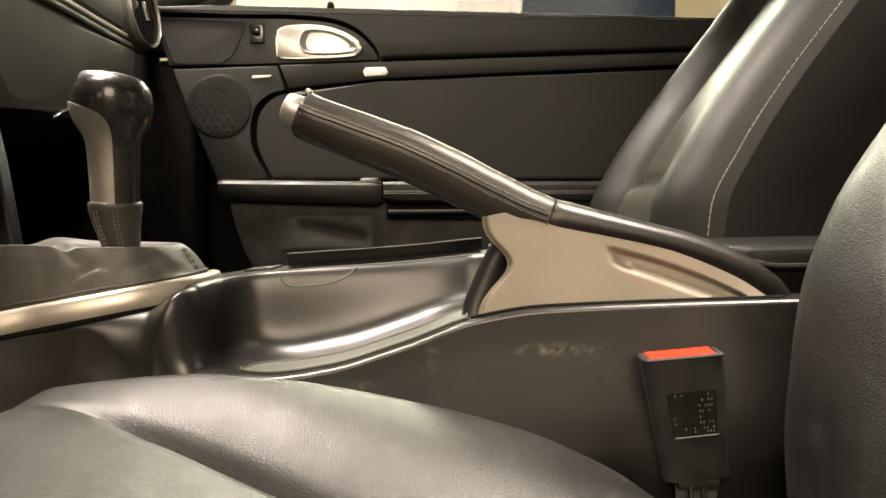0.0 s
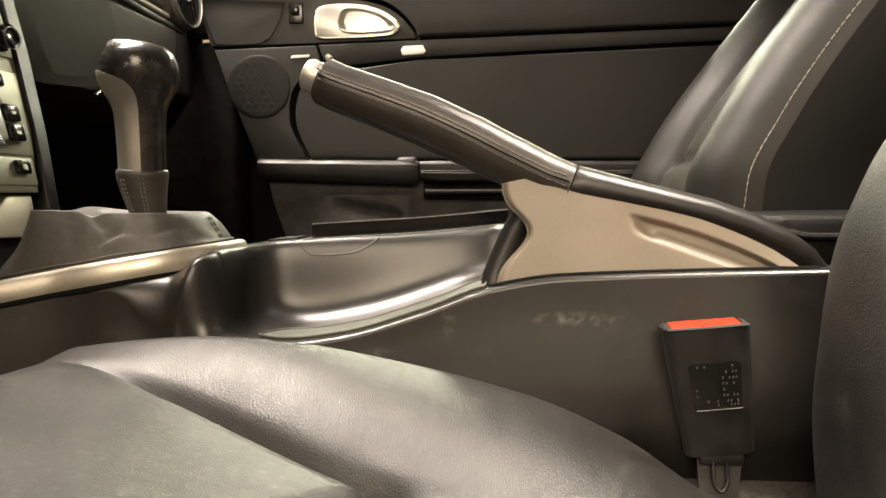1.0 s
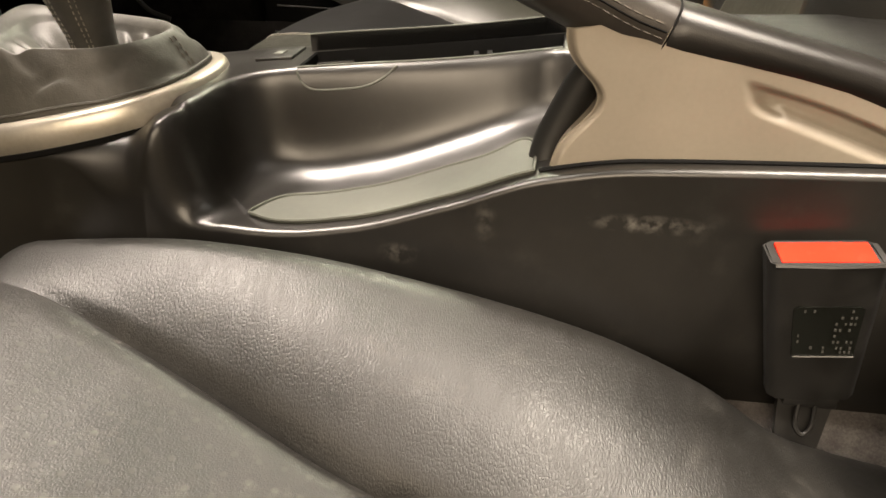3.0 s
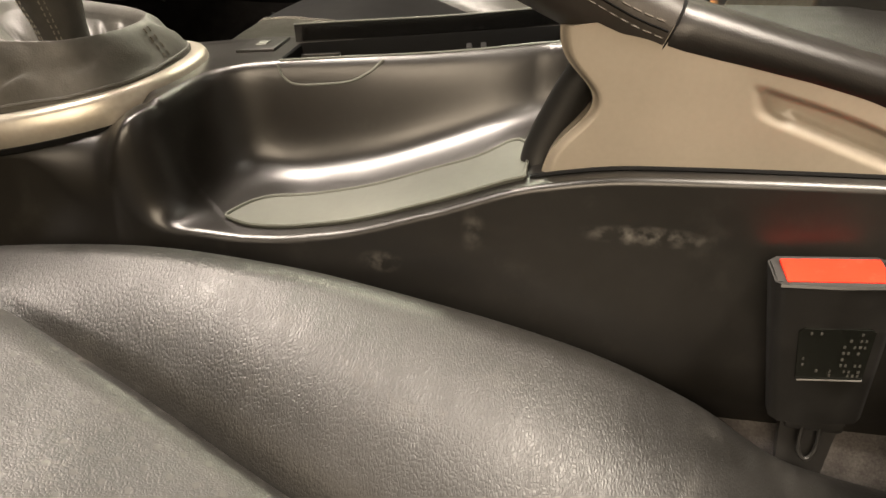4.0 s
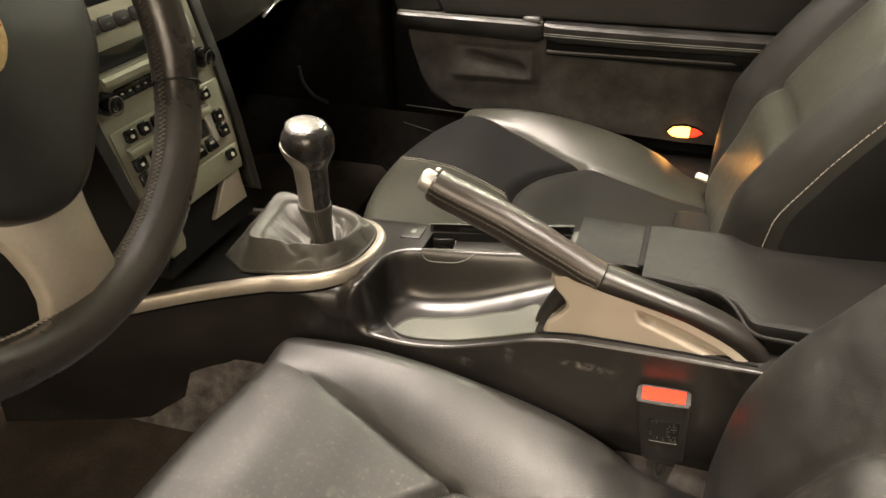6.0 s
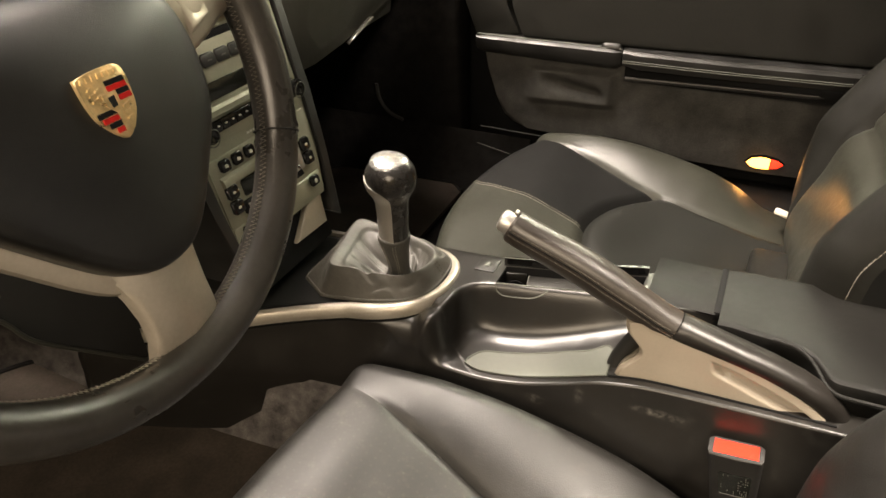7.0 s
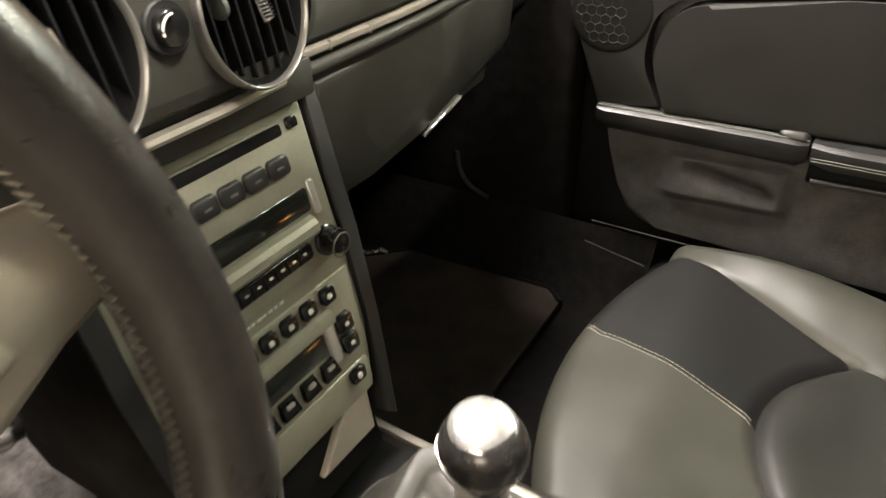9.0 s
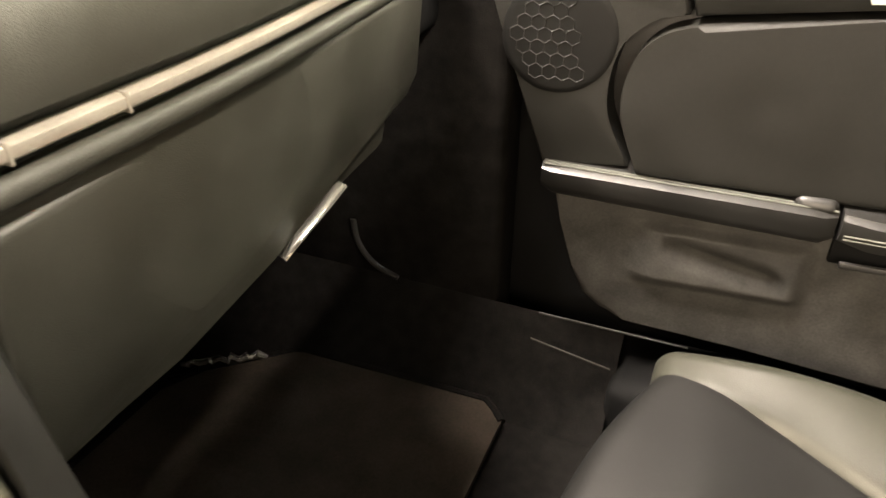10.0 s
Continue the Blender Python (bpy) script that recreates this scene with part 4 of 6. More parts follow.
# silver blade running down the driver-side front of the lever and flaring under the knob
bm = bmesh.new()
rings = []
for z, r, w0, w1 in ((0.4100, 0.0162, 3.2, 5.12), (0.425, 0.0164, 3.2, 5.12), (0.442, 0.0170, 3.2, 5.12), (0.452, 0.0177, 3.2, 5.12), (0.458, 0.0196, 3.2, 5.10), (0.4625, 0.0222, 3.15, 5.05), (0.4660, 0.0244, 3.1, 4.97), (0.4700, 0.0260, 3.1, 4.80), (0.4735, 0.0270, 3.1, 4.50), (0.4760, 0.0274, 3.1, 4.20), (0.4790, 0.0275, 3.1, 3.75)):
    arc = [Vector((0.012 + r * math.cos(a), 0.001 + r * 0.97 * math.sin(a), z)) for a in lin(w0, w1, 10)]
    back_arc = [Vector((0.012 + (r - 0.002) * math.cos(a), 0.001 + (r - 0.002) * 0.97 * math.sin(a), z)) for a in lin(w1, w0, 10)]
    rings.append(arc + back_arc)
part("blade", loft(rings), BLADE, gear, "satin silver blade")

# ---- handbrake ----
brake = thing("handbrake", "pulled-up handbrake with stitched black leather grip", "handbrake", (0.36, -0.02, 0.345))
HB_Y = -0.021


def brake_ring(x, z, half_h, half_w, tilt, n=22, power=0.85):
    c, s = math.cos(tilt), math.sin(tilt)
    out = []
    for j in range(n):
        a = 2 * math.pi * j / n
        u = half_h * math.copysign(abs(math.sin(a)) ** power, math.sin(a))
        w = half_w * math.copysign(abs(math.cos(a)) ** power, math.cos(a))
        out.append(Vector((x + u * s, HB_Y + w, z + u * c)))
    return out


axis = [(0.1475, 0.4655, 0.0125, 0.0130, 0.42), (0.1500, 0.4652, 0.0150, 0.0152, 0.42), (0.160, 0.4605, 0.0152, 0.0155, 0.43), (0.185, 0.4510, 0.0158, 0.0158, 0.43), (0.215, 0.4390, 0.0165, 0.0162, 0.45), (0.245, 0.4245, 0.0165, 0.0162, 0.48), (0.262, 0.4155, 0.0160, 0.0150, 0.49), (0.275, 0.4090, 0.0158, 0.0147, 0.48), (0.290, 0.4015, 0.0152, 0.0148, 0.45), (0.3035, 0.3965, 0.0142, 0.0148, 0.40)]
part("grip", loft([brake_ring(*a) for a in axis]), LEATHER_GRIP, brake, "black leather grip")
part("button", lathe([(0.0100, 0), (0.0108, 0.002), (0.0108, 0.010), (0.0100, 0.0125), (0.007, 0.014), (0.0001, 0.0145)], (0.1500, HB_Y, 0.4655), (-0.92, 0, 0.38), 24), BUTTON, brake, "satin silver release button")
part("button_stop", rbox(-0.002, 0.002, -0.003, 0.003, -0.001, 0.0025, 0.001, m=Matrix.Translation((0.1530, HB_Y, 0.4795)) @ Matrix.Rotation(0.42, 4, "Y")), BUTTON, brake)
# a folded seam along the driver side: two stitch rows beside a dark groove
for off in (0.0040, -0.0022):
    seam = [Vector((x, HB_Y - w * 1.004, z + off + h * 0.12)) for x, z, h, w, t in axis[1:]]
    part("grip_seam", stitches(spline(seam, 6), 0.0034, 0.0014, 0.00042, (0, -0.0002, 0)), THREAD_DARK, brake)
part("grip_groove", tube(spline([Vector((x, HB_Y - w * 1.0, z + 0.0009 + h * 0.12)) for x, z, h, w, t in axis[1:]], 6), 0.0005, 6), BLACK, brake)
sleeve = [(0.3042, 0.3966, 0.0126, 0.0143, 0.40), (0.3052, 0.3966, 0.0136, 0.0148, 0.39), (0.312, 0.3955, 0.0130, 0.0149, 0.34), (0.335, 0.3908, 0.0112, 0.0148, 0.28), (0.360, 0.3850, 0.0103, 0.0146, 0.28), (0.385, 0.3785, 0.0103, 0.0145, 0.34), (0.409, 0.3700, 0.0103, 0.0143, 0.45), (0.428, 0.3605, 0.0103, 0.0140, 0.60), (0.441, 0.3505, 0.0103, 0.0135, 0.75), (0.450, 0.3385, 0.0098, 0.0125, 0.95)]
part("sleeve", loft([brake_ring(*a) for a in sleeve]), SLEEVE, brake, "smooth black sleeve over the lever foot")

part("sleeve_seam", tube(brake_ring(0.3042, 0.3966, 0.0139, 0.0147, 0.40), 0.0004, 6, closed=True, up=(1, 0, 0.3)), BLACK, brake)

# painted side cover under the lever, with a pressed hollow
cover = thing("handbrake_cover", "beige painted side cover with a pressed hollow below the handbrake", "cover", (0.35, -0.03, 0.34))
TOPC = [(0.2590, 0.3980), (0.2800, 0.4020), (0.2950, 0.4050), (0.3080, 0.4005), (0.342, 0.3875), (0.368, 0.3800), (0.392, 0.3715), (0.420, 0.3585), (0.4430, 0.3430)]


def cover_front(v):
    """x of the front edge at height fraction v: waisted."""
    return 0.2625 + 0.0175 * math.exp(-((v - 0.5) / 0.25) ** 2) - 0.0035 * (1 - v)


def cover_f(u, v, yoff=0.0):
    xt = 0.4425
    x = cover_front(v) + (xt - cover_front(v)) * u
    zt = curve(x, TOPC)
    zb = 0.336 + 0.004 * u
    z = zb + (zt - zb) * v
    y = -0.0385 + 0.0035 * v
    # rolled front edge
    y += 0.0045 * (1 - smooth(0, 0.030, u)) ** 2
    # hollow running down to the rear
    d_top = zt - 0.0075 - z
    d_bot = z - (0.3655 - (x - 0.349) * 0.365)
    inside = smooth(0, 0.004, d_top) * smooth(-0.0015, 0.0035, d_bot) * smooth(0.339, 0.350, x + 0.25 * (z - 0.372))
    y += 0.0055 * inside
    # small step line inside the hollow
    y -= 0.0022 * inside * smooth(0.352, 0.358, x) * (1 - smooth(0.0035, 0.0065, d_bot))
    return Vector((x, y + yoff, z))


us, vs_ = sorted(lin(0, 1, 120) + lin(0.002, 0.03, 8)), lin(0, 1, 60)
bm = sheet(cover_f, us, vs_)
part("panel", bm, BEIGE, cover, sharp=0)
part("front_return", sheet(lambda v, w: cover_f(0, v) + Vector((0.003 * w, 0.030 * w, 0)), vs_, lin(0, 1, 6)), BEIGE, cover)
part("top_return", sheet(lambda u, w: cover_f(u, 1) + Vector((0, 0.030 * w, -0.0006 * w)), us, lin(0, 1, 5)), BEIGE, cover)
part("back", sheet(lambda u, v: Vector((cover_f(u, v).x, -0.004, cover_f(u, v).z - 0.001)), lin(0, 1, 30), lin(0, 1, 8)), BLACK, cover)
part("front_gasket", tube(spline([(0.2815, -0.014, 0.384), (0.2725, -0.014, 0.371), (0.2655, -0.015, 0.357), (0.2590, -0.017, 0.342), (0.2570, -0.019, 0.333)], 5), 0.0085, 14, flat=1.0, up=(0, 1, 0)), DOOR_DARK, cover, "black rubber edge in front of the cover")
part("joint_line", tube([(x, -0.0415 + 0.002, console_z(x, -0.04) + 0.0006) for x in lin(0.255, 0.445, 30)], 0.0011, 6), BLACK, cover)

# ---- seats ----
CENTRE = [(-0.04, 0.300), (0.0, 0.3055), (0.04, 0.3055), (0.1, 0.294), (0.14, 0.283), (0.2, 0.268), (0.3, 0.248), (0.38, 0.232), (0.48, 0.222)]
CREST = [(-0.04, 0.292), (0.0, 0.303), (0.04, 0.310), (0.1, 0.3145), (0.15, 0.3115), (0.2, 0.3035), (0.28, 0.2840), (0.33, 0.2620), (0.38, 0.2310), (0.48, 0.212)]
SEAM = [(-0.04, 0.206), (0.02, 0.200), (0.11, 0.179), (0.2, 0.150), (0.25, 0.139), (0.3, 0.132), (0.48, 0.125)]
BACK_X = [(0.20, 0.425), (0.30, 0.405), (0.40, 0.412), (0.45, 0.435), (0.50, 0.466), (0.56, 0.510), (0.64, 0.572), (0.70, 0.617), (0.80, 0.690), (0.92, 0.760)]


def arc_x(o):
    return 0.142 + 0.05 * min(1.6, (abs(o) / 0.12) ** 2)


def seat_top(x, o):
    a = abs(o)
    zc, zb, s = curve(x, CENTRE), curve(x, CREST), curve(x, SEAM)
    if a <= s:
        z = zc - (0.004 + 0.006 * smooth(0.16, 0.24, x)) * (1 - (a / s) ** 2) * smooth(0.03, 0.15, x)
        z += 0.006 * smooth(arc_x(o), arc_x(o) + 0.035, x) - 0.0105 * math.exp(-((x - arc_x(o)) / 0.0060) ** 2)
    elif a <= 0.224:
        t = (a - s) / (0.224 - s)
        z = zc + (zb - zc) * t * (1.2 - 0.2 * t) + 0.0045 * smooth(0.05, 0.2, x) * math.sin(t * math.pi)
    else:
        t = min(1, (a - 0.224) / 0.027)
        z = zb - 0.028 * (1 - math.sqrt(max(0, 1 - t * t)))
    return z - 0.0052 * smooth(0.02, 0.13, x) * math.exp(-((a - s) / 0.0034) ** 2)


def seat_point(o, r, cy):
    """r below 0 runs down the nose, 0 to 1 from the nose to the insert's seam, 1 to 2 to the back."""
    so = min(abs(o), 0.2)
    xf = (-0.052 + 0.046 * (so / 0.2) ** 2) if cy > 0 else (-0.016 + 0.016 * (so / 0.2) ** 2)
    rn = 0.026
    if r < 0:
        x0 = xf + rn
        zt = seat_top(x0, o)
        if r > -1:
            a = -r * math.pi / 2
            return Vector((x0 - rn * math.sin(a), cy + o, zt - rn * (1 - math.cos(a))))
        d = -r - 1
        return Vector((xf + 0.03 * d * d, cy + o, zt - rn - d * max(0.0, zt - rn - 0.165)))
    lim = min(abs(o), curve(0.2, SEAM))
    xa = arc_x(lim)
    x = (xf + rn) + (xa - xf - rn) * r if r <= 1 else xa + (0.475 - xa) * (r - 1)
    return Vector((x, cy + o, seat_top(x, o)))


def lateral(p, x):
    """p: -1..1 over the middle, beyond that over a bolster to 2."""
    s = curve(x, SEAM)
    a = abs(p)
    o = s * a if a <= 1 else s + (0.251 - s) * (a - 1)
    return math.copysign(o, p)


def seat_grid(p, r, cy):
    q = seat_point(math.copysign(0.15, p) if p else 0, r, cy)
    x = q.x
    for _ in range(3):
        q = seat_point(lateral(p, x), r, cy)
        x = q.x
    return q


def back_point(o, z, cy):
    a = abs(o)
    s = (0.128 if cy < 0 else 0.122) + 0.02 * smooth(0.45, 0.8, z)
    xc = curve(z, BACK_X) + (curve(z, [(0.2, 0.0), (0.3, 0.014), (0.36, 0.018), (0.42, 0.032), (0.5, 0.038), (0.9, 0.044)]) if cy < 0 else 0)
    dish = 0.050 * smooth(0.24, 0.45, z)
    w = (0.252 if cy < 0 else 0.216) - 0.015 * smooth(0.6, 0.9, z)
    if a <= s:
        x = xc + dish - 0.010 * (a / s) ** 2 + 0.009 * math.exp(-((z - 0.43) / 0.007) ** 2) - 0.006 * math.exp(-((z - 0.40) / 0.03) ** 2)
    elif a <= w - 0.045:
        t = (a - s) / (w - 0.045 - s)
        x = xc + (dish - 0.010) * (1 - math.sin(t * math.pi / 2))
    else:
        t = min(1, (a - w + 0.045) / 0.045)
        x = xc + 0.050 * (1 - math.sqrt(max(0, 1 - t * t)))
    x += 0.006 * math.exp(-((a - s) / 0.005) ** 2)
    return Vector((x, cy + o, z))


def build_seat(label, cy, lead, mid, insert, dense):
    seat = thing("bucket_seat", label, "car seat", (0.25, cy, 0.15), group="front seats")
    nose = lin(-2, -1, 6)[:-1] + lin(-1, 0, 9)[:-1]
    r_front, r_back = nose + lin(0, 1, dense), lin(1, 2, dense + 12)
    mid_p = lin(-1, 1, dense + 20)
    if cy < 0:
        part("cushion_front", sheet(lambda r, p: seat_grid(p, r, cy), r_front, mid_p), mid, seat, sharp=0)
    else:
        # two panels meet at a stitched seam that runs back across the cushion
        split = lambda r: (0.030 - 0.042 * min(1, max(0, (r + 0.55) / 1.52))) / 0.19
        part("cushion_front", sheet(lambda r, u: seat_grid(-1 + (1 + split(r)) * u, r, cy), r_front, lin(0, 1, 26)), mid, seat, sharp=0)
        # the window side of the split takes a darker leather
        part("cushion_front", sheet(lambda r, u: seat_grid(split(r) + (1 - split(r)) * u, r, cy), r_front, lin(0, 1, 26)), LEATHER_DARK, seat, "darker front panel on the window side", sharp=0)
    part("cushion_insert", sheet(lambda r, p: seat_grid(p, r, cy), r_back, mid_p), insert, seat, "perforated centre panel", sharp=0)
    for sgn in (-1, 1):
        ps = [sgn * v for v in lin(1, 2, 26)]
        bm = sheet(lambda r, p: seat_grid(p, r, cy), r_front + r_back[1:], ps)
        last = [seat_grid(sgn * 2, r, cy) for r in r_front + r_back[1:]]
        sheet(lambda i, d: last[i] + Vector((0, sgn * 0.004 * math.sin(d * math.pi), -d * max(0.002, last[i].z - 0.165))), range(len(last)), lin(0, 1, 8), bm)
        bmesh.ops.remove_doubles(bm, verts=bm.verts, dist=0.0002)
        part("cushion_bolster", bm, lead, seat, "smooth leather side bolster", sharp=0)
    # backrest
    zs = lin(0.215, 0.90, 90)
    zin = lambda z: (0.128 if cy < 0 else 0.122) + 0.02 * smooth(0.45, 0.8, z)
    # the passenger centre takes the paler leather to show the light it faces
    part("backrest_center", sheet(lambda z, t: back_point(t * zin(z), z, cy), zs, lin(-1, 1, 40)), insert if cy < 0 else LEATHER_PASS, seat, sharp=0)
    for sgn in (-1, 1):
        wz = lambda z: (0.252 if cy < 0 else 0.216) - 0.015 * smooth(0.6, 0.9, z)
        part("backrest_bolster", sheet(lambda z, t: back_point(sgn * (zin(z) + (wz(z) - zin(z)) * t), z, cy), zs, lin(0, 1, 34)), lead if cy < 0 else LEATHER_BACK_SHADED, seat, "leather backrest bolster", sharp=0)
        part("backrest_side", sheet(lambda z, t: back_point(sgn * wz(z), z, cy) + Vector((0.14 * t, -sgn * 0.02 * t * t, 0)), zs, lin(0, 1, 8)), LEATHER if cy < 0 else LEATHER_DARK, seat, sharp=0)
        if cy < 0:
            continue
        part("backrest_stitching", stitches([back_point(sgn * (zin(z) + (wz(z) - zin(z)) * 0.985), z, cy) for z in lin(0.30, 0.88, 120)], 0.0046, 0.0014, 0.00036, (-0.0004, 0, 0)), THREAD, seat)
    part("backrest_shell", rbox(0.0, 0.10, cy - 0.225, cy + 0.225, 0, 0.66, 0.04, 4, m=Matrix.Translation((0.50, 0, 0.24)) @ Matrix.Shear("XY", 4, (0.52, 0))), LEATHER, seat)
    part("seat_base", rbox(0.02, 0.50, cy - 0.20, cy + 0.20, 0.151, 0.222, 0.01), BLACK, seat)
    return seat


build_seat("worn black leather driver seat with a perforated cushion", -0.320, LEATHER, LEATHER_WORN, LEATHER_WORN, 34)
pas = build_seat("black leather passenger seat with light double stitching", 0.325, LEATHER_PASS, LEATHER_PASS, SUEDE, 30)
part("cushion_rear", rbox(0.364, 0.47, 0.185, 0.378, 0.19, 0.266, 0.010, 3), LEATHER_BACK_SHADED, pas, "dark block behind the cushion")
seamline = [seat_point(0.030 * (1 - t) - 0.012 * t, r, 0.325) for t, r in zip(lin(0, 1, 60), lin(-0.55, 0.97, 60))]
for d in (-0.0027, 0.0027):
    part("center_stitching", stitches([p + Vector((0, d, 0)) for p in seamline], 0.0046, 0.0012, 0.00036), THREAD, pas, "pale double stitching")
tag_ob = thing("seat_tag", "small cream fabric label at the outer seat base", "label", (0.40, 0.49, 0.25))
part("tag", rbox(0.385, 0.420, 0.470, 0.496, 0.262, 0.272, 0.003, 2, m=Matrix.Translation((0.4, 0.48, 0.26)) @ Matrix.Rotation(radians(-28), 4, "X") @ Matrix.Rotation(radians(14), 4, "Y") @ Matrix.Translation((-0.4, -0.48, -0.26))), TAG, tag_ob)
tag_ob = thing("seat_tag", "small cream fabric label by the driver seat rail", "label", (0.392, -0.13, 0.20))
part("tag", rbox(0.375, 0.408, -0.150, -0.112, 0.205, 0.213, 0.003, 2), TAG, tag_ob)

# ---- belt buckle ----
buckle = thing("belt_buckle", "black seat belt buckle with a red release button", "seat belt buckle", (0.38, -0.07, 0.23))
BT, BB = ((0.3520, 0.3175), (0.3965, 0.3215)), ((0.3655, 0.2465), (0.4015, 0.2505))


def buckle_p(u, v, d):
    """u along the width, v up, d from the face inwards."""
    x = (BB[0][0] + (BB[1][0] - BB[0][0]) * u) * (1 - v) + (BT[0][0] + (BT[1][0] - BT[0][0]) * u) * v
    z = (BB[0][1] + (BB[1][1] - BB[0][1]) * u) * (1 - v) + (BT[0][1] + (BT[1][1] - BT[0][1]) * u) * v
    return Vector((x, -0.0800 + 0.004 * (1 - v) + d, z))


rings = []
for v in lin(0, 1, 12):
    dp = 0.013 + 0.009 * v
    c = 0.0035
    rings.append([buckle_p(u, v, d) for u, d in ((0.09, 0), (0.5, -0.0012), (0.91, 0), (1, c), (1, dp - c), (0.91, dp), (0.09, dp), (0, dp - c), (0, c))])
part("body", loft(rings), BUCKLE, buckle, sharp=50)
bm = bmesh.new()
a = [buckle_p(u, 1, d) + Vector((0, 0, h)) for u, d, h in ((0.07, 0.0022, 0.0003), (0.93, 0.0022, 0.0003), (0.93, 0.0195, 0.0012), (0.07, 0.0195, 0.0012))]
b = [buckle_p(u, 1, d) + Vector((0, 0, -0.004)) for u, d in ((0.07, 0.0022), (0.93, 0.0022), (0.93, 0.0195), (0.07, 0.0195))]
loft([b, a], bm=bm)
bmesh.ops.bevel(bm, geom=list(bm.edges), offset=0.0012, segments=2, affect="EDGES")
part("button", bm, RED, buckle, "red release button")
part("button_frame", tube([buckle_p(0.03, 1, 0.0007), buckle_p(0.5, 1, -0.0004), buckle_p(0.97, 1, 0.0007)], 0.0011, 6), DOOR_DARK, buckle)
for u in (0.04, 0.96):
    part("button_cheek", loft([[buckle_p(u - 0.022, 1, d) + Vector((0, 0, h)), buckle_p(u + 0.022, 1, d) + Vector((0, 0, h)), buckle_p(u + 0.022, 1, d) + Vector((0, 0, -0.004)), buckle_p(u - 0.022, 1, d) + Vector((0, 0, -0.004))] for d, h in ((0.0034, 0.0002), (0.011, 0.0008), (0.0180, 0.0008))]), BUCKLE, buckle)


def label_p(a, b, d):
    return buckle_p(a, b, d - 0.0016)


part("label", plate([(0.21, 0.37), (0.83, 0.37), (0.84, 0.72), (0.80, 0.735), (0.25, 0.735), (0.20, 0.71)], label_p, 0.0012, 0.0), SCREEN, buckle, "dark moulded label with raised marks")
part("label_edge", tube([buckle_p(0.22, 0.37, -0.0022), buckle_p(0.83, 0.375, -0.0022)], 0.0004, 6), MARK_DIM, buckle)
bm = bmesh.new()
rnd = random.Random(4)
for row, v in enumerate((0.70, 0.655, 0.61, 0.565, 0.52, 0.475, 0.43, 0.40)):
    for col in range(13):
        if rnd.random() < (0.55 if col > 7 and row > 0 else 0.14):
            u = 0.25 + col * 0.043
            p, q = buckle_p(u, v, -0.0020), buckle_p(u + 0.018 + 0.01 * rnd.random(), v + 0.016, -0.0020)
            rbox(p.x, q.x, p.y - 0.0001, p.y + 0.0002, p.z, q.z, 0, bm=bm)
part("label_marks", bm, MARK_DIM, buckle, "tiny pale raised marks", smooth=False)
bm = loft([[Vector((x - w, y0, z)), Vector((x + w, y0, z)), Vector((x + w, y0 + 0.004, z)), Vector((x - w, y0 + 0.004, z))] for x, y0, z, w in ((0.384, -0.071, 0.249, 0.0125), (0.383, -0.073, 0.238, 0.0115), (0.381, -0.082, 0.215, 0.0085), (0.379, -0.090, 0.19, 0.008), (0.378, -0.095, 0.160, 0.008))])
part("stalk", bm, BUCKLE, buckle, "flat black anchor stalk", sharp=30)
part("stalk_loop", tube(spline([(0.3795, -0.0745, 0.247), (0.3795, -0.0775, 0.234), (0.383, -0.0790, 0.2295), (0.3865, -0.0775, 0.234), (0.3865, -0.0745, 0.247)], 5), 0.0011, 7), BUCKLE, buckle)
part("stalk_cover", rbox(0.372, 0.396, -0.076, -0.062, 0.2425, 0.2495, 0.002), BUCKLE, buckle)

# ---- passenger door ----
door = thing("door_1", "closed black passenger door with silver handle and armrest", "door", (0.2, 0.66, 0.2), kind="structure")


def dy(x):
    return 0.6265 + 0.085 * x


def dplace(off):
    return lambda a, b, d: Vector((a, dy(a) - off + d, b))


def dplate(name, pts, off, thick, material, bevel=0.003, label="", parent=None, seg=3):
    return part(name, plate(pts, dplace(off), thick, bevel, seg), material, parent or door, label)


def poly(pts, steps=6):
    return [(p.x, p.z) for p in spline([(x, 0, z) for x, z in pts], steps)]


dplate("inner_shell", [(-0.04, 0.285), (0.20, 0.262), (0.72, 0.24), (0.72, 0.69), (-0.16, 0.712), (-0.236, 0.72), (-0.200, 0.604), (-0.145, 0.455), (-0.112, 0.400), (-0.090, 0.300)], -0.030, 0.03, DOOR_DARK, 0.004)
low = [(-0.048, 0.279), (0.06, 0.271), (0.20, 0.256), (0.36, 0.246), (0.70, 0.235), (0.70, 0.415), (-0.135, 0.425), (-0.122, 0.385), (-0.106, 0.335), (-0.094, 0.300), (-0.076, 0.286)]
dplate("lower_carpet", low, 0.0, 0.035, CARPET_DOOR, 0.012, "grey carpeted lower door panel")
# speaker panel
spk = [(-0.143, 0.446), (-0.066, 0.452)] + poly([(-0.066, 0.452), (-0.090, 0.505), (-0.086, 0.556), (-0.062, 0.582), (-0.035, 0.589)])[1:] + [(-0.047, 0.6265), (-0.206, 0.622), (-0.188, 0.570)]
dplate("speaker_panel", spk, 0.006, 0.03, DOOR_SKIN, 0.003)
# large pad: soft, rounded front edge
pad_front = poly([(-0.0555, 0.449), (-0.077, 0.506), (-0.072, 0.551), (-0.052, 0.574), (-0.022, 0.584)])
pad = pad_front + [(0.111, 0.5985), (0.70, 0.618), (0.70, 0.44)]
dplate("pad", pad, 0.0155, 0.035, DOOR_SKIN, 0.0055, "padded door centre panel", seg=4)
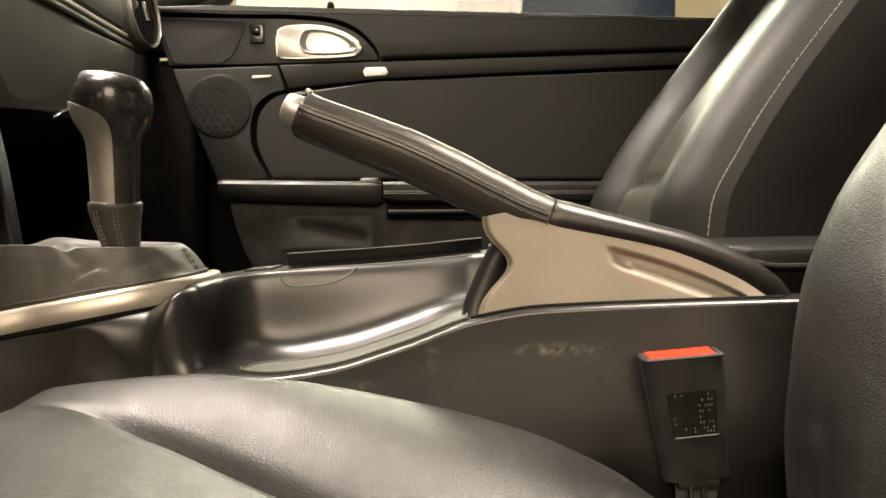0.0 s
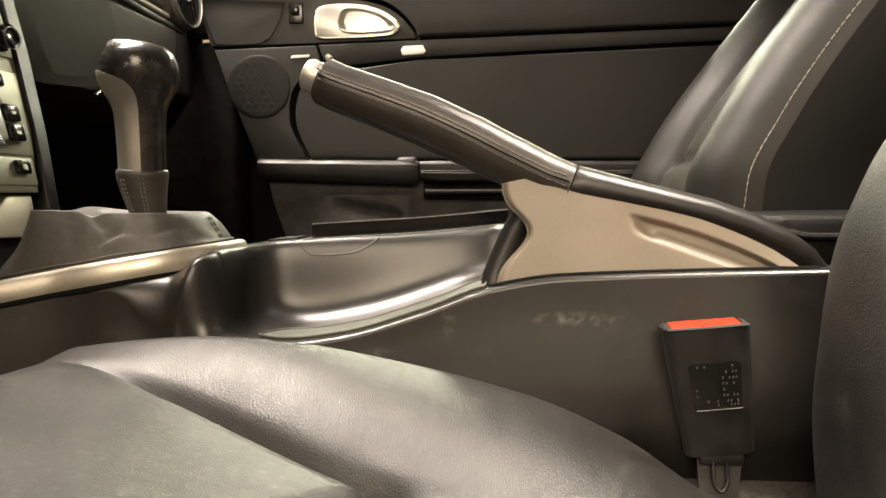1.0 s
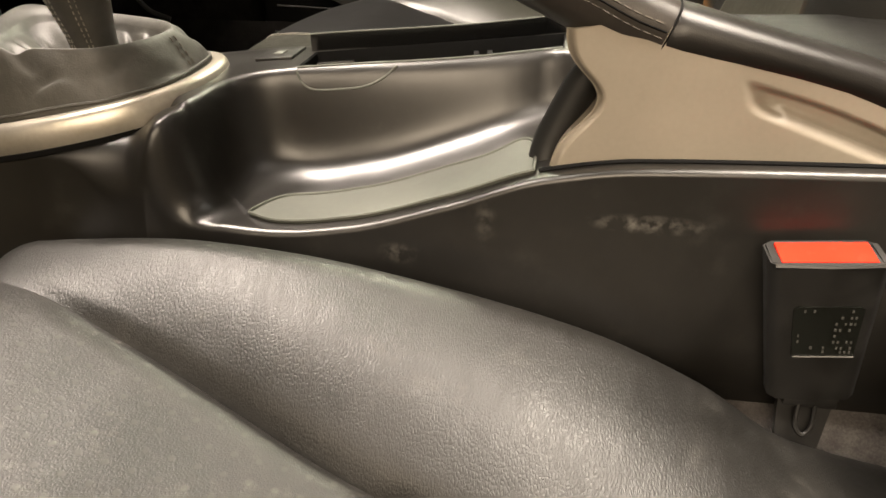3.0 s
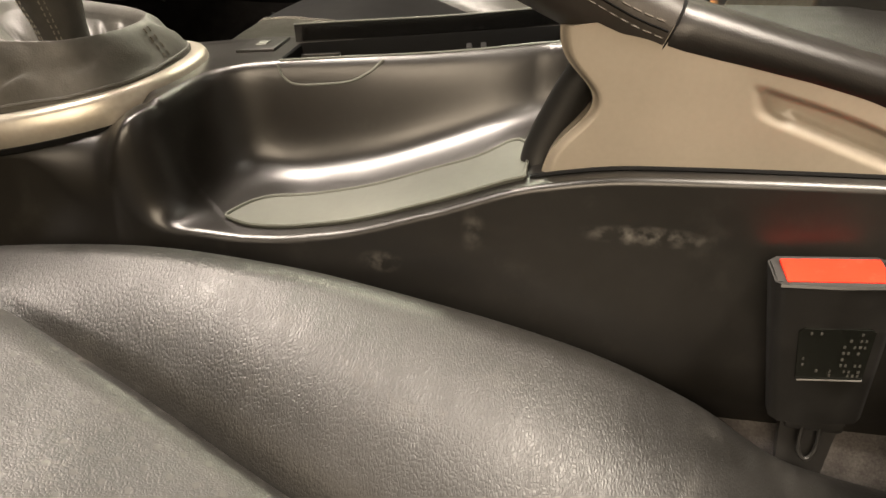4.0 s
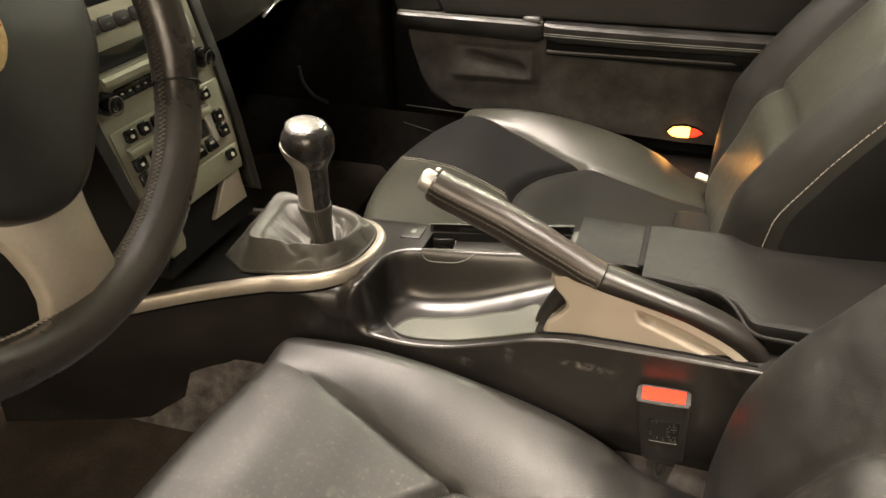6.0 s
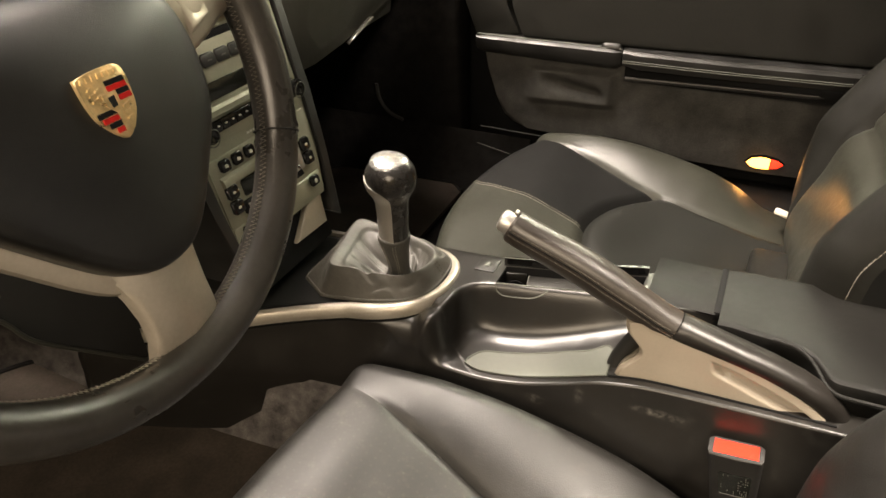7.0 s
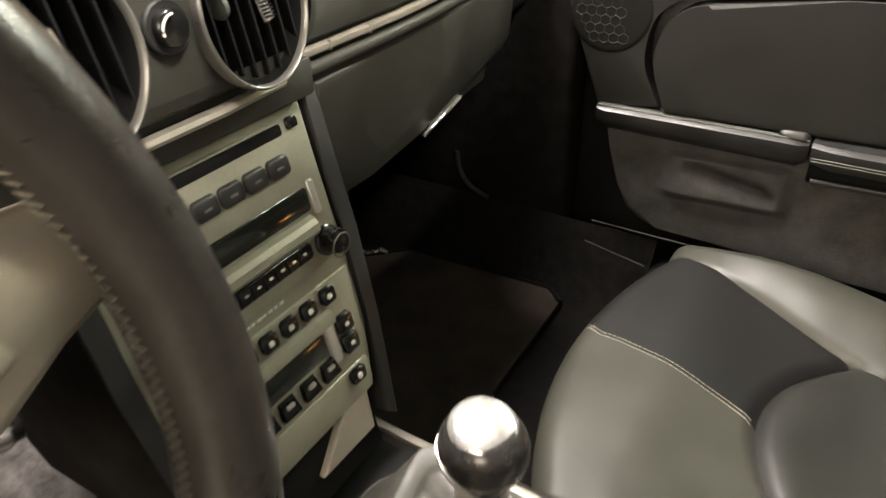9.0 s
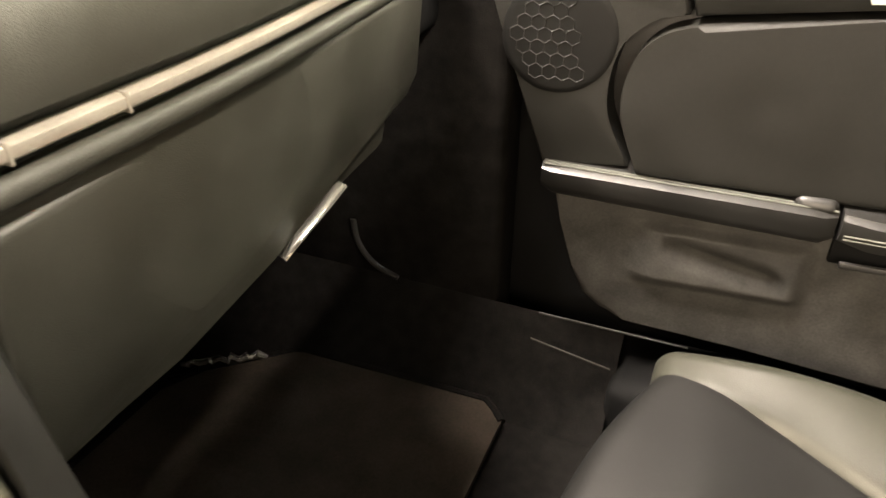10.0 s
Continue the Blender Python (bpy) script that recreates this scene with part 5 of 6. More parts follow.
# upper band and sill roll
band = [(-0.0305, 0.589), (0.111, 0.6045), (0.70, 0.624), (0.70, 0.6440), (0.112, 0.6295), (-0.043, 0.6265)]
dplate("upper_band", band, 0.010, 0.03, DOOR_SKIN, 0.003)
top = poly([(0.113, 0.6335), (0.108, 0.648), (0.092, 0.668), (0.068, 0.686), (0.03, 0.697), (-0.03, 0.702)], 5) + [(-0.10, 0.702), (-0.233, 0.7055), (-0.236, 0.716), (-0.14, 0.716), (0.70, 0.688), (0.70, 0.648)]
dplate("sill_roll", top, 0.013, 0.04, DOOR_SKIN, 0.006, "soft sill roll under the window")
# handle recess
rec = poly([(0.1075, 0.6335), (0.102, 0.646), (0.087, 0.665), (0.064, 0.681), (0.03, 0.692), (-0.03, 0.6975)], 5) + [(-0.232, 0.703), (-0.213, 0.6270), (-0.048, 0.6305)]
dplate("handle_surround", rec, 0.002, 0.02, DOOR_DARK, 0.002)
dplate("cubby", poly([(-0.208, 0.632), (-0.18, 0.6300), (-0.135, 0.631), (-0.118, 0.640), (-0.102, 0.668), (-0.094, 0.693)], 5) + [(-0.228, 0.699)], 0.0045, 0.01, DOOR_SKIN, 0.003)
hd = [(-0.047, 0.661), (-0.045, 0.676), (-0.036, 0.6845), (0.0, 0.687), (0.03, 0.684), (0.058, 0.675), (0.079, 0.661), (0.0835, 0.6525), (0.078, 0.6415), (0.05, 0.637), (0.0, 0.6355), (-0.040, 0.6365), (-0.046, 0.642)]
handle = dplate("handle", poly(hd + [hd[0]], 4)[:-1], 0.010, 0.008, SILVER, 0.003, "satin silver door handle")
hole = [(-0.010, 0.6595), (-0.006, 0.672), (0.003, 0.6785), (0.03, 0.6765), (0.055, 0.6685), (0.072, 0.657), (0.075, 0.6495), (0.066, 0.6445), (0.03, 0.6425), (0.004, 0.6435), (-0.006, 0.648)]
cup_c = (0.03, 0.660)


def cup_f(r, i):
    pts = poly(hole + [hole[0]], 4)[:-1]
    a, b = pts[int(i) % len(pts)]
    x, z = a + (cup_c[0] - a) * r, b + (cup_c[1] - b) * r
    return Vector((x, dy(x) - 0.0125 + 0.006 * smooth(0, 0.5, r) - 0.002 * (1 - smooth(0, 0.12, r)), z))


part("handle_rim", tube([cup_f(0, i) + Vector((0, 0.001, 0)) for i in range(44)], 0.0016, 8, closed=True, up=(0, 1, 0)), SILVER, handle)
part("handle_bowl", sheet(lambda r, i: cup_f(r, i), lin(0, 1, 10), range(45)), SILVER, handle)
dplate("mirror_switch", [(-0.088, 0.660), (-0.066, 0.660), (-0.066, 0.690), (-0.088, 0.690)], 0.006, 0.006, GLOSS, 0.0015)
part("switch_knob", rbox(-0.083, -0.071, dy(-0.08) - 0.014, dy(-0.08) - 0.004, 0.672, 0.685, 0.002), GLOSS, door)
dplate("courtesy_lens", [(0.088, 0.607), (0.120, 0.6085), (0.124, 0.613), (0.119, 0.6215), (0.090, 0.621), (0.085, 0.615)], 0.0125, 0.004, WHITE, 0.001, "small white door light lens")
dplate("tweeter_vent", [(-0.086, 0.6065), (-0.058, 0.6075), (-0.056, 0.6115), (-0.084, 0.6108)], 0.0085, 0.003, WHITE, 0.0006)
# speaker grille: fine mesh of raised hexagon ribs on a dark disc
grille = part("speaker", lathe([(0.0001, 0.0012), (0.044, 0.0011), (0.0485, 0.0007), (0.0495, 0.0)][::-1], (-0.137, dy(-0.137) - 0.0062, 0.564), (0.085, -1, 0), 40), LEATHER_DARK, door, "round dark speaker grille")


def hex_net(cell, width, r_max, z_off, name, material, fade):
    bm = bmesh.new()
    seen = set()
    k = int(r_max / cell) + 2
    for i in range(-k, k + 1):
        for j in range(-k, k + 1):
            cx = cell * (i + 0.5 * j)
            cz = cell * j * math.sqrt(3) / 2
            if math.hypot(cx, cz) > r_max - cell * 0.6 or cx + cz * 0.2 > fade:
                continue
            rad = cell / math.sqrt(3)
            pts = [(cx + rad * math.cos(math.pi / 6 + n * math.pi / 3), cz + rad * math.sin(math.pi / 6 + n * math.pi / 3)) for n in range(6)]
            for p, q in zip(pts, pts[1:] + pts[:1]):
                key = (round((p[0] + q[0]) * 2000), round((p[1] + q[1]) * 2000))
                if key in seen:
                    continue
                seen.add(key)
                a = Vector((-0.137 + p[0], dy(-0.137 + p[0]) - 0.0062 - z_off, 0.564 + p[1]))
                b = Vector((-0.137 + q[0], dy(-0.137 + q[0]) - 0.0062 - z_off, 0.564 + q[1]))
                tube([a, b], width, 4, bm, caps=False, up=(0, 1, 0))
    return part(name, bm, material, grille, smooth=False, kind="stuff")


hex_net(0.0120, 0.00045, 0.044, 0.0012, "hexagon_ribs", DOOR_SKIN, 0.014)


# armrest rails
def rail(x0, x1, table, name, label):
    rings = []
    for x in lin(x0, x1, 26):
        depth, zt, zb = (curve(x, t) for t in table)
        y = dy(x)
        e = min(1, min(x - x0, x1 - x) / 0.004)
        s = 0.85 + 0.15 * e
        r = 0.005
        prof = [(0.02, zb), (-depth * 0.55, zb), (-depth + 0.004, zb + 0.004), (-depth, zb + 0.012), (-depth, zt - r), (-depth + 0.003, zt - 0.003), (-depth + r, zt), (0.02, zt + 0.0025)]
        rings.append([Vector((x, y + o * (s if o < 0 else 1), zt + (z - zt) * s if z < zt else z)) for o, z in prof])
    return part(name, loft(rings), DOOR_DARK, door, label, sharp=40)


rail(-0.140, 0.1115, ([(-0.2, 0.020), (0.11, 0.026)], [(-0.2, 0.4515), (0.11, 0.4435)], [(-0.2, 0.4225), (0.11, 0.4085)]), "pull_rail", "black door pull rail")
rail(0.1145, 0.70, ([(0.11, 0.034), (0.3, 0.042), (0.7, 0.04)], [(0.11, 0.4445), (0.7, 0.436)], [(0.11, 0.412), (0.7, 0.405)]), "armrest", "rounded black door armrest")
for h in (0.0, 0.0032):
    part("rail_rib", tube([(x, dy(x) - curve(x, [(-0.2, 0.020), (0.11, 0.026)]) + 0.0055 + h * 1.6, curve(x, [(-0.2, 0.4515), (0.11, 0.4435)]) + 0.0003) for x in lin(-0.138, 0.110, 16)], 0.0011, 6), RUBBER, door)
    part("armrest_rib", tube([(x, dy(x) - curve(x, [(0.11, 0.034), (0.3, 0.042), (0.7, 0.04)]) - 0.0002, curve(x, [(0.11, 0.4295), (0.7, 0.421)]) - h) for x in lin(0.117, 0.695, 20)], 0.0009, 6), RUBBER, door)
part("end_swell", rbox(0.075, 0.1105, dy(0.1) - 0.022, dy(0.1) + 0.0, 0.436, 0.4525, 0.008, 4), DOOR_DARK, door)
part("pull_strip", tube([(x, dy(x) - 0.028, 0.3985 - 0.008 * (x - 0.12)) for x in lin(0.122, 0.69, 16)], 0.0030, 8, flat=1.2), BUCKLE, door, "dark pull strip below the armrest")
part("pull_gap", rbox(0.116, 0.70, dy(0.2) - 0.012, dy(0.3), 0.386, 0.411, 0.002), BLACK, door)
# map pocket hollow in the lower panel


def pocket_f(x, z):
    """Soft carpeted relief with a hollow grip."""
    edge = smooth(-0.062, -0.02, x) * (1 - smooth(0.092, 0.114, x)) * smooth(0.327, 0.345, z) * (1 - smooth(0.392, 0.400, z))
    axis = 0.3745 - 0.22 * x
    hollow = math.exp(-((z - axis) / 0.0115) ** 2) * smooth(-0.034, 0.004, x) * (1 - smooth(0.070, 0.094, x))
    return Vector((x, dy(x) - 0.0006 - 0.0125 * edge * (1 - 0.97 * hollow), z))


part("pocket", sheet(pocket_f, lin(-0.065, 0.115, 90), lin(0.325, 0.400, 56)), CARPET_DOOR, door, "soft carpeted grip hollow", sharp=0)
part("lower_trim", tube([(x, dy(x) - 0.017, 0.2805 - 0.06 * (x + 0.13)) for x in lin(-0.130, 0.02, 8)], 0.0011, 8), DOOR_SKIN, door, "thin grey strip at the door foot")
part("lower_seal", tube([(x, dy(x) - 0.020, 0.2472 - 0.24 * (x + 0.136)) for x in lin(-0.136, -0.05, 8)], 0.0008, 8), DASH, door)
# courtesy lamp low on the door
lamp = part("door_lamp", plate([(0.330, 0.266), (0.340, 0.2765), (0.360, 0.2805), (0.382, 0.276), (0.394, 0.267), (0.380, 0.2565), (0.358, 0.2535), (0.340, 0.257)], dplace(0.002), 0.006, 0.0015), BLACK, door, "lit oval door lamp")
part("clear_lens", plate([(0.334, 0.266), (0.342, 0.2740), (0.356, 0.2770), (0.370, 0.2755), (0.370, 0.2580), (0.356, 0.2565), (0.342, 0.2590)], dplace(0.0065), 0.003, 0.001), LAMP_WARM, lamp, "glowing warm lens")
part("red_lens", plate([(0.3715, 0.2750), (0.382, 0.2730), (0.391, 0.267), (0.382, 0.2600), (0.3715, 0.2582)], dplace(0.0062), 0.003, 0.001), LAMP_RED, lamp, "glowing red lens")
# window
win = thing("window_1", "clear frameless passenger door window above the sill", "window", (0.2, 0.67, 0.70), kind="structure")
pane = part("pane", plate([(-0.15, 0.69), (0.66, 0.66), (0.60, 1.02), (0.12, 1.06)], dplace(-0.018), 0.004, 0), glass, win, smooth=False)
pane.visible_shadow = False
part("seal", tube([(-0.16, dy(-0.16) + 0.008, 0.7185), (0.2, dy(0.2) + 0.008, 0.7075), (0.70, dy(0.7) + 0.008, 0.691)], 0.004, 8), BLACK, win)
part("pillar", tube([(-0.34, 0.63, 0.70), (-0.16, 0.63, 0.75), (0.10, 0.62, 1.05)], 0.022, 10), DOOR_DARK, win)
part("lock_pin", lathe([(0.003, 0), (0.0055, 0.002), (0.006, 0.008), (0.004, 0.012), (0.0001, 0.0125)], (0.035, dy(0.03) + 0.006, 0.712), n=16), BLACK, win)

# ---- driver door, standing open ----
open_door = thing("door_2", "open black driver door with a lit lamp near its foot", "door", (-0.25, -0.66, 0.2), kind="structure")
dm = Matrix.Translation((-0.25, -0.68, 0)) @ Matrix.Rotation(radians(-65), 4, "Z")
part("inner_shell", rbox(0.0, 0.98, -0.06, 0.0, 0.24, 0.70, 0.02, 3, m=dm), DOOR_DARK, open_door)
part("lower_carpet", rbox(0.05, 0.92, 0.001, 0.012, 0.25, 0.42, 0.005, 2, m=dm), CARPET_DOOR, open_door, "grey carpeted lower door panel")
part("pad", rbox(0.12, 0.94, 0.001, 0.022, 0.45, 0.60, 0.008, 3, m=dm), DOOR_SKIN, open_door, "padded door centre panel")
part("armrest", rbox(0.08, 0.94, 0.001, 0.050, 0.415, 0.445, 0.008, 3, m=dm), DOOR_DARK, open_door, "rounded black door armrest")
part("door_lamp", rbox(0.57, 0.64, 0.0125, 0.018, 0.330, 0.360, 0.003, 2, m=dm), LAMP_WARM, open_door, "lit oval door lamp")

# ---- dashboard ----
dash = thing("dashboard", "dark olive-grey padded dashboard with a silver trim strip", "dashboard", (-0.35, -0.05, 0.5))


def dash_ring(y):
    r = smooth(0.44, 0.52, y)
    s = 1 - 0.06 * r
    back = -0.02 * smooth(0.2, 0.5, y)
    prof = [(-0.207, 0.515), (-0.198, 0.560), (-0.192, 0.600), (-0.188, 0.631), (-0.194, 0.6325), (-0.194, 0.6475), (-0.186, 0.649), (-0.181, 0.665), (-0.187, 0.688), (-0.205, 0.708), (-0.24, 0.726), (-0.32, 0.742), (-0.50, 0.750), (-0.72, 0.735), (-0.74, 0.56), (-0.50, 0.50), (-0.30, 0.495)]
    return [Vector((x + back - 0.03 * r, y, 0.6 + (z - 0.6) * s)) for x, z in prof]


part("body", loft([dash_ring(y) for y in lin(0.098, 0.525, 30)]), DASH, dash, "padded passenger side", sharp=50)
part("body", loft([[p + Vector((-0.03, 0, 0.0)) for p in dash_ring(y)] for y in lin(-0.66, -0.10, 12)]), DASH, dash, "padded driver side", sharp=50)
strip_p = lambda y: Vector((-0.1885 - 0.02 * smooth(0.2, 0.5, y), y, 0.640))
bm = loft([[strip_p(y) + Vector((dx, 0, dz)) for dx, dz in ((-0.004, -0.0034), (0.0008, -0.0034), (0.0028, -0.0020), (0.0032, 0.0), (0.0028, 0.0020), (0.0008, 0.0034), (-0.004, 0.0034))] for y in [0.104] + lin(0.106, 0.505, 20)])
part("trim_strip", bm, BRUSHED, dash, "satin silver trim strip")
for y in (0.141, 0.189):
    part("strip_joint", rbox(strip_p(y).x - 0.002, strip_p(y).x + 0.0036, y - 0.0008, y + 0.0008, 0.6362, 0.6438, 0.0003), BRUSHED, dash)
part("trim_band", tube([strip_p(y) + Vector((0.0005, 0, -0.0118)) for y in lin(0.106, 0.505, 20)], 0.0046, 12, flat=1.1, up=(0, 0, 1)), DASH, dash, "dark rounded band under the trim strip")
# glove compartment door, slightly proud, with its own outline
gp = [(0.122, 0.6185), (0.484, 0.6255), (0.494, 0.556), (0.478, 0.542), (0.415, 0.535), (0.34, 0.5265), (0.28, 0.516), (0.20, 0.509), (0.122, 0.504)]
glove = part("glove_box_door", plate(gp, lambda a, b, d: Vector((-0.1835 - 0.16 * (0.63 - b) - 0.02 * smooth(0.2, 0.5, a) - d, a, b)), 0.03, 0.006, 3), DASH, dash, "smooth glove compartment door")
part("release_tab", tube(spline([(-0.1975, 0.3420, 0.5345), (-0.2000, 0.320, 0.5265), (-0.2045, 0.300, 0.5170), (-0.2085, 0.2905, 0.5095)]), 0.0045, 10, radii=None, flat=0.5), CHROME, glove, "bright release tab")
# knee panel under the steering column, with its pressed lower edge
knee = [Vector((-0.20, y, z)) for y, z in ((-0.62, 0.50), (-0.42, 0.485), (-0.304, 0.455), (-0.268, 0.405), (-0.217, 0.352), (-0.165, 0.300))]
knee_line = spline(knee, 6)
part("knee_panel", loft([[p, p + Vector((-0.03, 0.0, 0.02)), Vector((-0.24, p.y, 0.56)), Vector((-0.215, p.y, 0.56))] for p in knee_line]), DOOR_DARK, dash, "dark knee panel under the steering column")
part("knee_edge", tube(knee_line, 0.0022, 8), DASH, dash)
# centre pod with the vents
def pod_ring(x, g):
    pts = []
    for j in range(40):
        a = 2 * math.pi * j / 40
        c, s = math.cos(a), math.sin(a)
        pts.append(Vector((x - 0.10 * max(0, s) * g * 0.2, -0.0185 + (0.122 - 0.012 * (1 - g)) * math.copysign(abs(c) ** 0.45, c), 0.697 + (0.050 - 0.012 * (1 - g)) * math.copysign(abs(s) ** 0.45, s))))
    return pts


part("vent_pod", loft([pod_ring(-0.40, 1), pod_ring(-0.20, 1), pod_ring(-0.17, 1), pod_ring(-0.161, 0.85), pod_ring(-0.1565, 0.5), pod_ring(-0.155, 0.0)], caps=False), DASH, dash, "padded centre pod", sharp=0)
bm = bmesh.new()
for loop in (pod_ring(-0.155, 0.0), [Vector((-0.155, -0.078 + 0.0446 * math.cos(a), 0.693 + 0.0467 * math.sin(a))) for a in lin(0, 2 * math.pi, 41)[:-1]], [Vector((-0.155, 0.041 + 0.0396 * math.cos(a), 0.693 + 0.0457 * math.sin(a))) for a in lin(0, 2 * math.pi, 41)[:-1]]):
    vs = [bm.verts.new(p) for p in loop]
    for p, q in zip(vs, vs[1:] + vs[:1]):
        bm.edges.new((p, q))
bmesh.ops.triangle_fill(bm, edges=list(bm.edges), use_beauty=True)
part("vent_panel", bm, DASH, dash, "panel round the two vents", smooth=False)
part("pod_trim", tube([(-0.158, -0.060, 0.6415), (-0.157, 0.01, 0.6420), (-0.160, 0.062, 0.6425)], 0.0044, 8, flat=0.8), BRUSHED, dash, "satin silver trim strip")
part("pod_sill", rbox(-0.30, -0.165, -0.115, 0.098, 0.622, 0.648, 0.004), DASH, dash)


def vent(cy, cz, ry, rz, vx=-0.151, group="centre vents"):
    v = thing("air_vent", "oval air vent with a silver ring and black slats", "vent", (vx, cy, cz), group=group)
    axis_v = Vector((1, 0, 0.10)).normalized()
    e2 = Vector((-0.10, 0, 1)).normalized()
    P = lambda a, b, d: Vector((vx, cy, cz)) + Vector((0, a, 0)) + e2 * b + axis_v * d
    oval_at = lambda s, d, n=44: [P(ry * s * math.cos(2 * math.pi * i / n), rz * s * math.sin(2 * math.pi * i / n), d) for i in range(n)]
    part("ring", loft([oval_at(1.0, -0.006), oval_at(1.0, 0.001), oval_at(0.99, 0.0026), oval_at(0.968, 0.0032), oval_at(0.945, 0.0024), oval_at(0.935, 0.0), oval_at(0.93, -0.006)], caps=False), RING, v, "satin silver ring", sharp=60)
    duct = loft([oval_at(0.935, -0.001), oval_at(0.86, -0.012), oval_at(0.80, -0.040), oval_at(0.01, -0.0405)], caps=False)
    part("duct", duct, BLACK, v)
    tilt = 0.30
    for i in range(-3, 4):
        a0 = i * ry * 0.235
        h = rz * 0.86 * math.sqrt(max(0.05, 1 - (a0 / ry) ** 2))
        bm = loft([[P(a0 - b * tilt * 0.3 - 0.0008, b, -0.0030), P(a0 - b * tilt * 0.3 + 0.0002, b, -0.0024), P(a0 - b * tilt * 0.3 + 0.0012, b, -0.018), P(a0 - b * tilt * 0.3 + 0.0002, b, -0.018)] for b in lin(-h, h, 6)])
        part("slat", bm, SLAT, v, smooth=False)
    tab = [P(0.006 - b * 0.3, b, -0.001) for b in lin(-0.010, 0.014, 8)]
    t = part("slider", tube(tab, 0.0036, 8, flat=0.7, up=(1, 0, 0)), CHROME, v, "ribbed bright slider")
    for b in lin(-0.008, 0.004, 7):
        part("rib", tube([P(0.006 - b * 0.3 - 0.004, b, 0.0014), P(0.006 - b * 0.3 + 0.004, b, 0.0014)], 0.0005, 5), BLACK, t)
    part("wheel", lathe([(0.008, -0.0014), (0.0085, 0), (0.008, 0.0014)], P(-ry * 0.52, 0.004, -0.006), (0, 1, 0.2), 24), RUBBER, v, "grooved flow wheel")


vent(-0.078, 0.693, 0.045, 0.047)
vent(0.041, 0.693, 0.040, 0.046)
vent(0.496, 0.680, 0.044, 0.050, -0.196, "end vents")
end_pod = [[Vector((x, 0.496 + 0.044 * k * math.cos(a), 0.680 + 0.050 * k * math.sin(a) - 0.10 * (x + 0.196))) for a in lin(0, 2 * math.pi, 41)[:-1]] for x, k in ((-0.32, 1.16), (-0.235, 1.14), (-0.206, 1.10), (-0.199, 1.04), (-0.198, 0.99))]
part("vent_pod", loft(end_pod, caps=False), DASH, dash, "rounded end vent housing", sharp=0)
kn = thing("dash_button", "round black push button between the vents", "button", (-0.152, -0.016, 0.694))
part("base", lathe([(0.0135, -0.004), (0.0135, 0.0005), (0.0125, 0.0015), (0.010, 0.001)], (-0.1535, -0.016, 0.694), (1, 0, 0.1), 28), DOOR_DARK, kn)
part("knob", lathe([(0.0095, -0.002), (0.0095, 0.004), (0.0085, 0.0055), (0.004, 0.0045), (0.0001, 0.0043)], (-0.153, -0.016, 0.694), (1, 0, 0.1), 28), GLOSS, kn)
part("mark", tube([(-0.1470, -0.016 + 0.0075 * math.cos(a), 0.694 + 0.0075 * math.sin(a)) for a in lin(1.6, 3.4, 10)], 0.0006, 6), WHITE, kn)

# ---- centre stack ----
stack = thing("center_stack", "silver-grey centre stack with radio and climate controls", "control panel", (-0.13, 0.0, 0.36))


def st(y, z, d=0.0):
    return Vector((-0.0297 - 0.24 * z - d, y, z))


def stplate(name, y0, y1, z0, z1, proud, material, parent, label="", bevel=0.0008, deep=0.006, r=0.0):
    r = r or min(0.002, abs(y1 - y0) * 0.2, abs(z1 - z0) * 0.2)
    c = [(y0 + r, z0), (y1 - r, z0), (y1, z0 + r), (y1, z1 - r), (y1 - r, z1), (y0 + r, z1), (y0, z1 - r), (y0, z0 + r)]
    return part(name, plate(c, lambda a, b, d: st(a, b, d - proud), deep + proud, bevel, 2), material, parent, label)


face = [(-0.082, 0.398), (0.079, 0.398), (0.0895, 0.45), (0.0925, 0.52), (0.0925, 0.623), (-0.086, 0.623), (-0.086, 0.52), (-0.084, 0.45)]
part("fascia", plate(face, lambda a, b, d: st(a, b, d), 0.03, 0.002), FASCIA, stack, "satin silver-grey fascia")
# open pocket under the switches: silver cheeks either side of a dark hollow
part("lower_fascia", plate([(-0.070, 0.362), (-0.050, 0.362), (-0.044, 0.372), (-0.047, 0.380), (-0.040, 0.3965), (-0.078, 0.3965)], lambda a, b, d: st(a, b, d + 0.002), 0.03, 0.002), FASCIA, stack, "silver-grey lower fascia")
part("lower_fascia", plate([(0.008, 0.364), (0.0705, 0.362), (0.0745, 0.3965), (0.046, 0.3965)], lambda a, b, d: st(a, b, d + 0.004), 0.03, 0.002), SPOKE, stack, "pale silver lower cheek")
part("cavity", loft([[st(-0.072, z, 0.028), st(0.066, z, 0.028), st(0.066, z, 0.034), st(-0.072, z, 0.034)] for z in (0.345, 0.3965)]), BLACK, stack, "black open recess", smooth=False)
for sgn in (-1, 1):
    ed = [(0.0935, 0.628), (0.0935, 0.52), (0.0905, 0.45), (0.0800, 0.372), (0.092, 0.362), (0.103, 0.45), (0.108, 0.52), (0.110, 0.628)]
    part("side_panel", plate([(sgn * a - (0.0 if sgn > 0 else -0.006), b) for a, b in ed], lambda a, b, d: st(a, b, d - 0.004), 0.20, 0.003), DOOR_DARK, stack, "dark padded stack edge")
part("core", loft([[st(-0.078, z, 0.01), st(0.078, z, 0.01), st(0.078, z, 0.2), st(-0.078, z, 0.2)] for z in (0.34, 0.62)]), BLACK, stack, smooth=False)
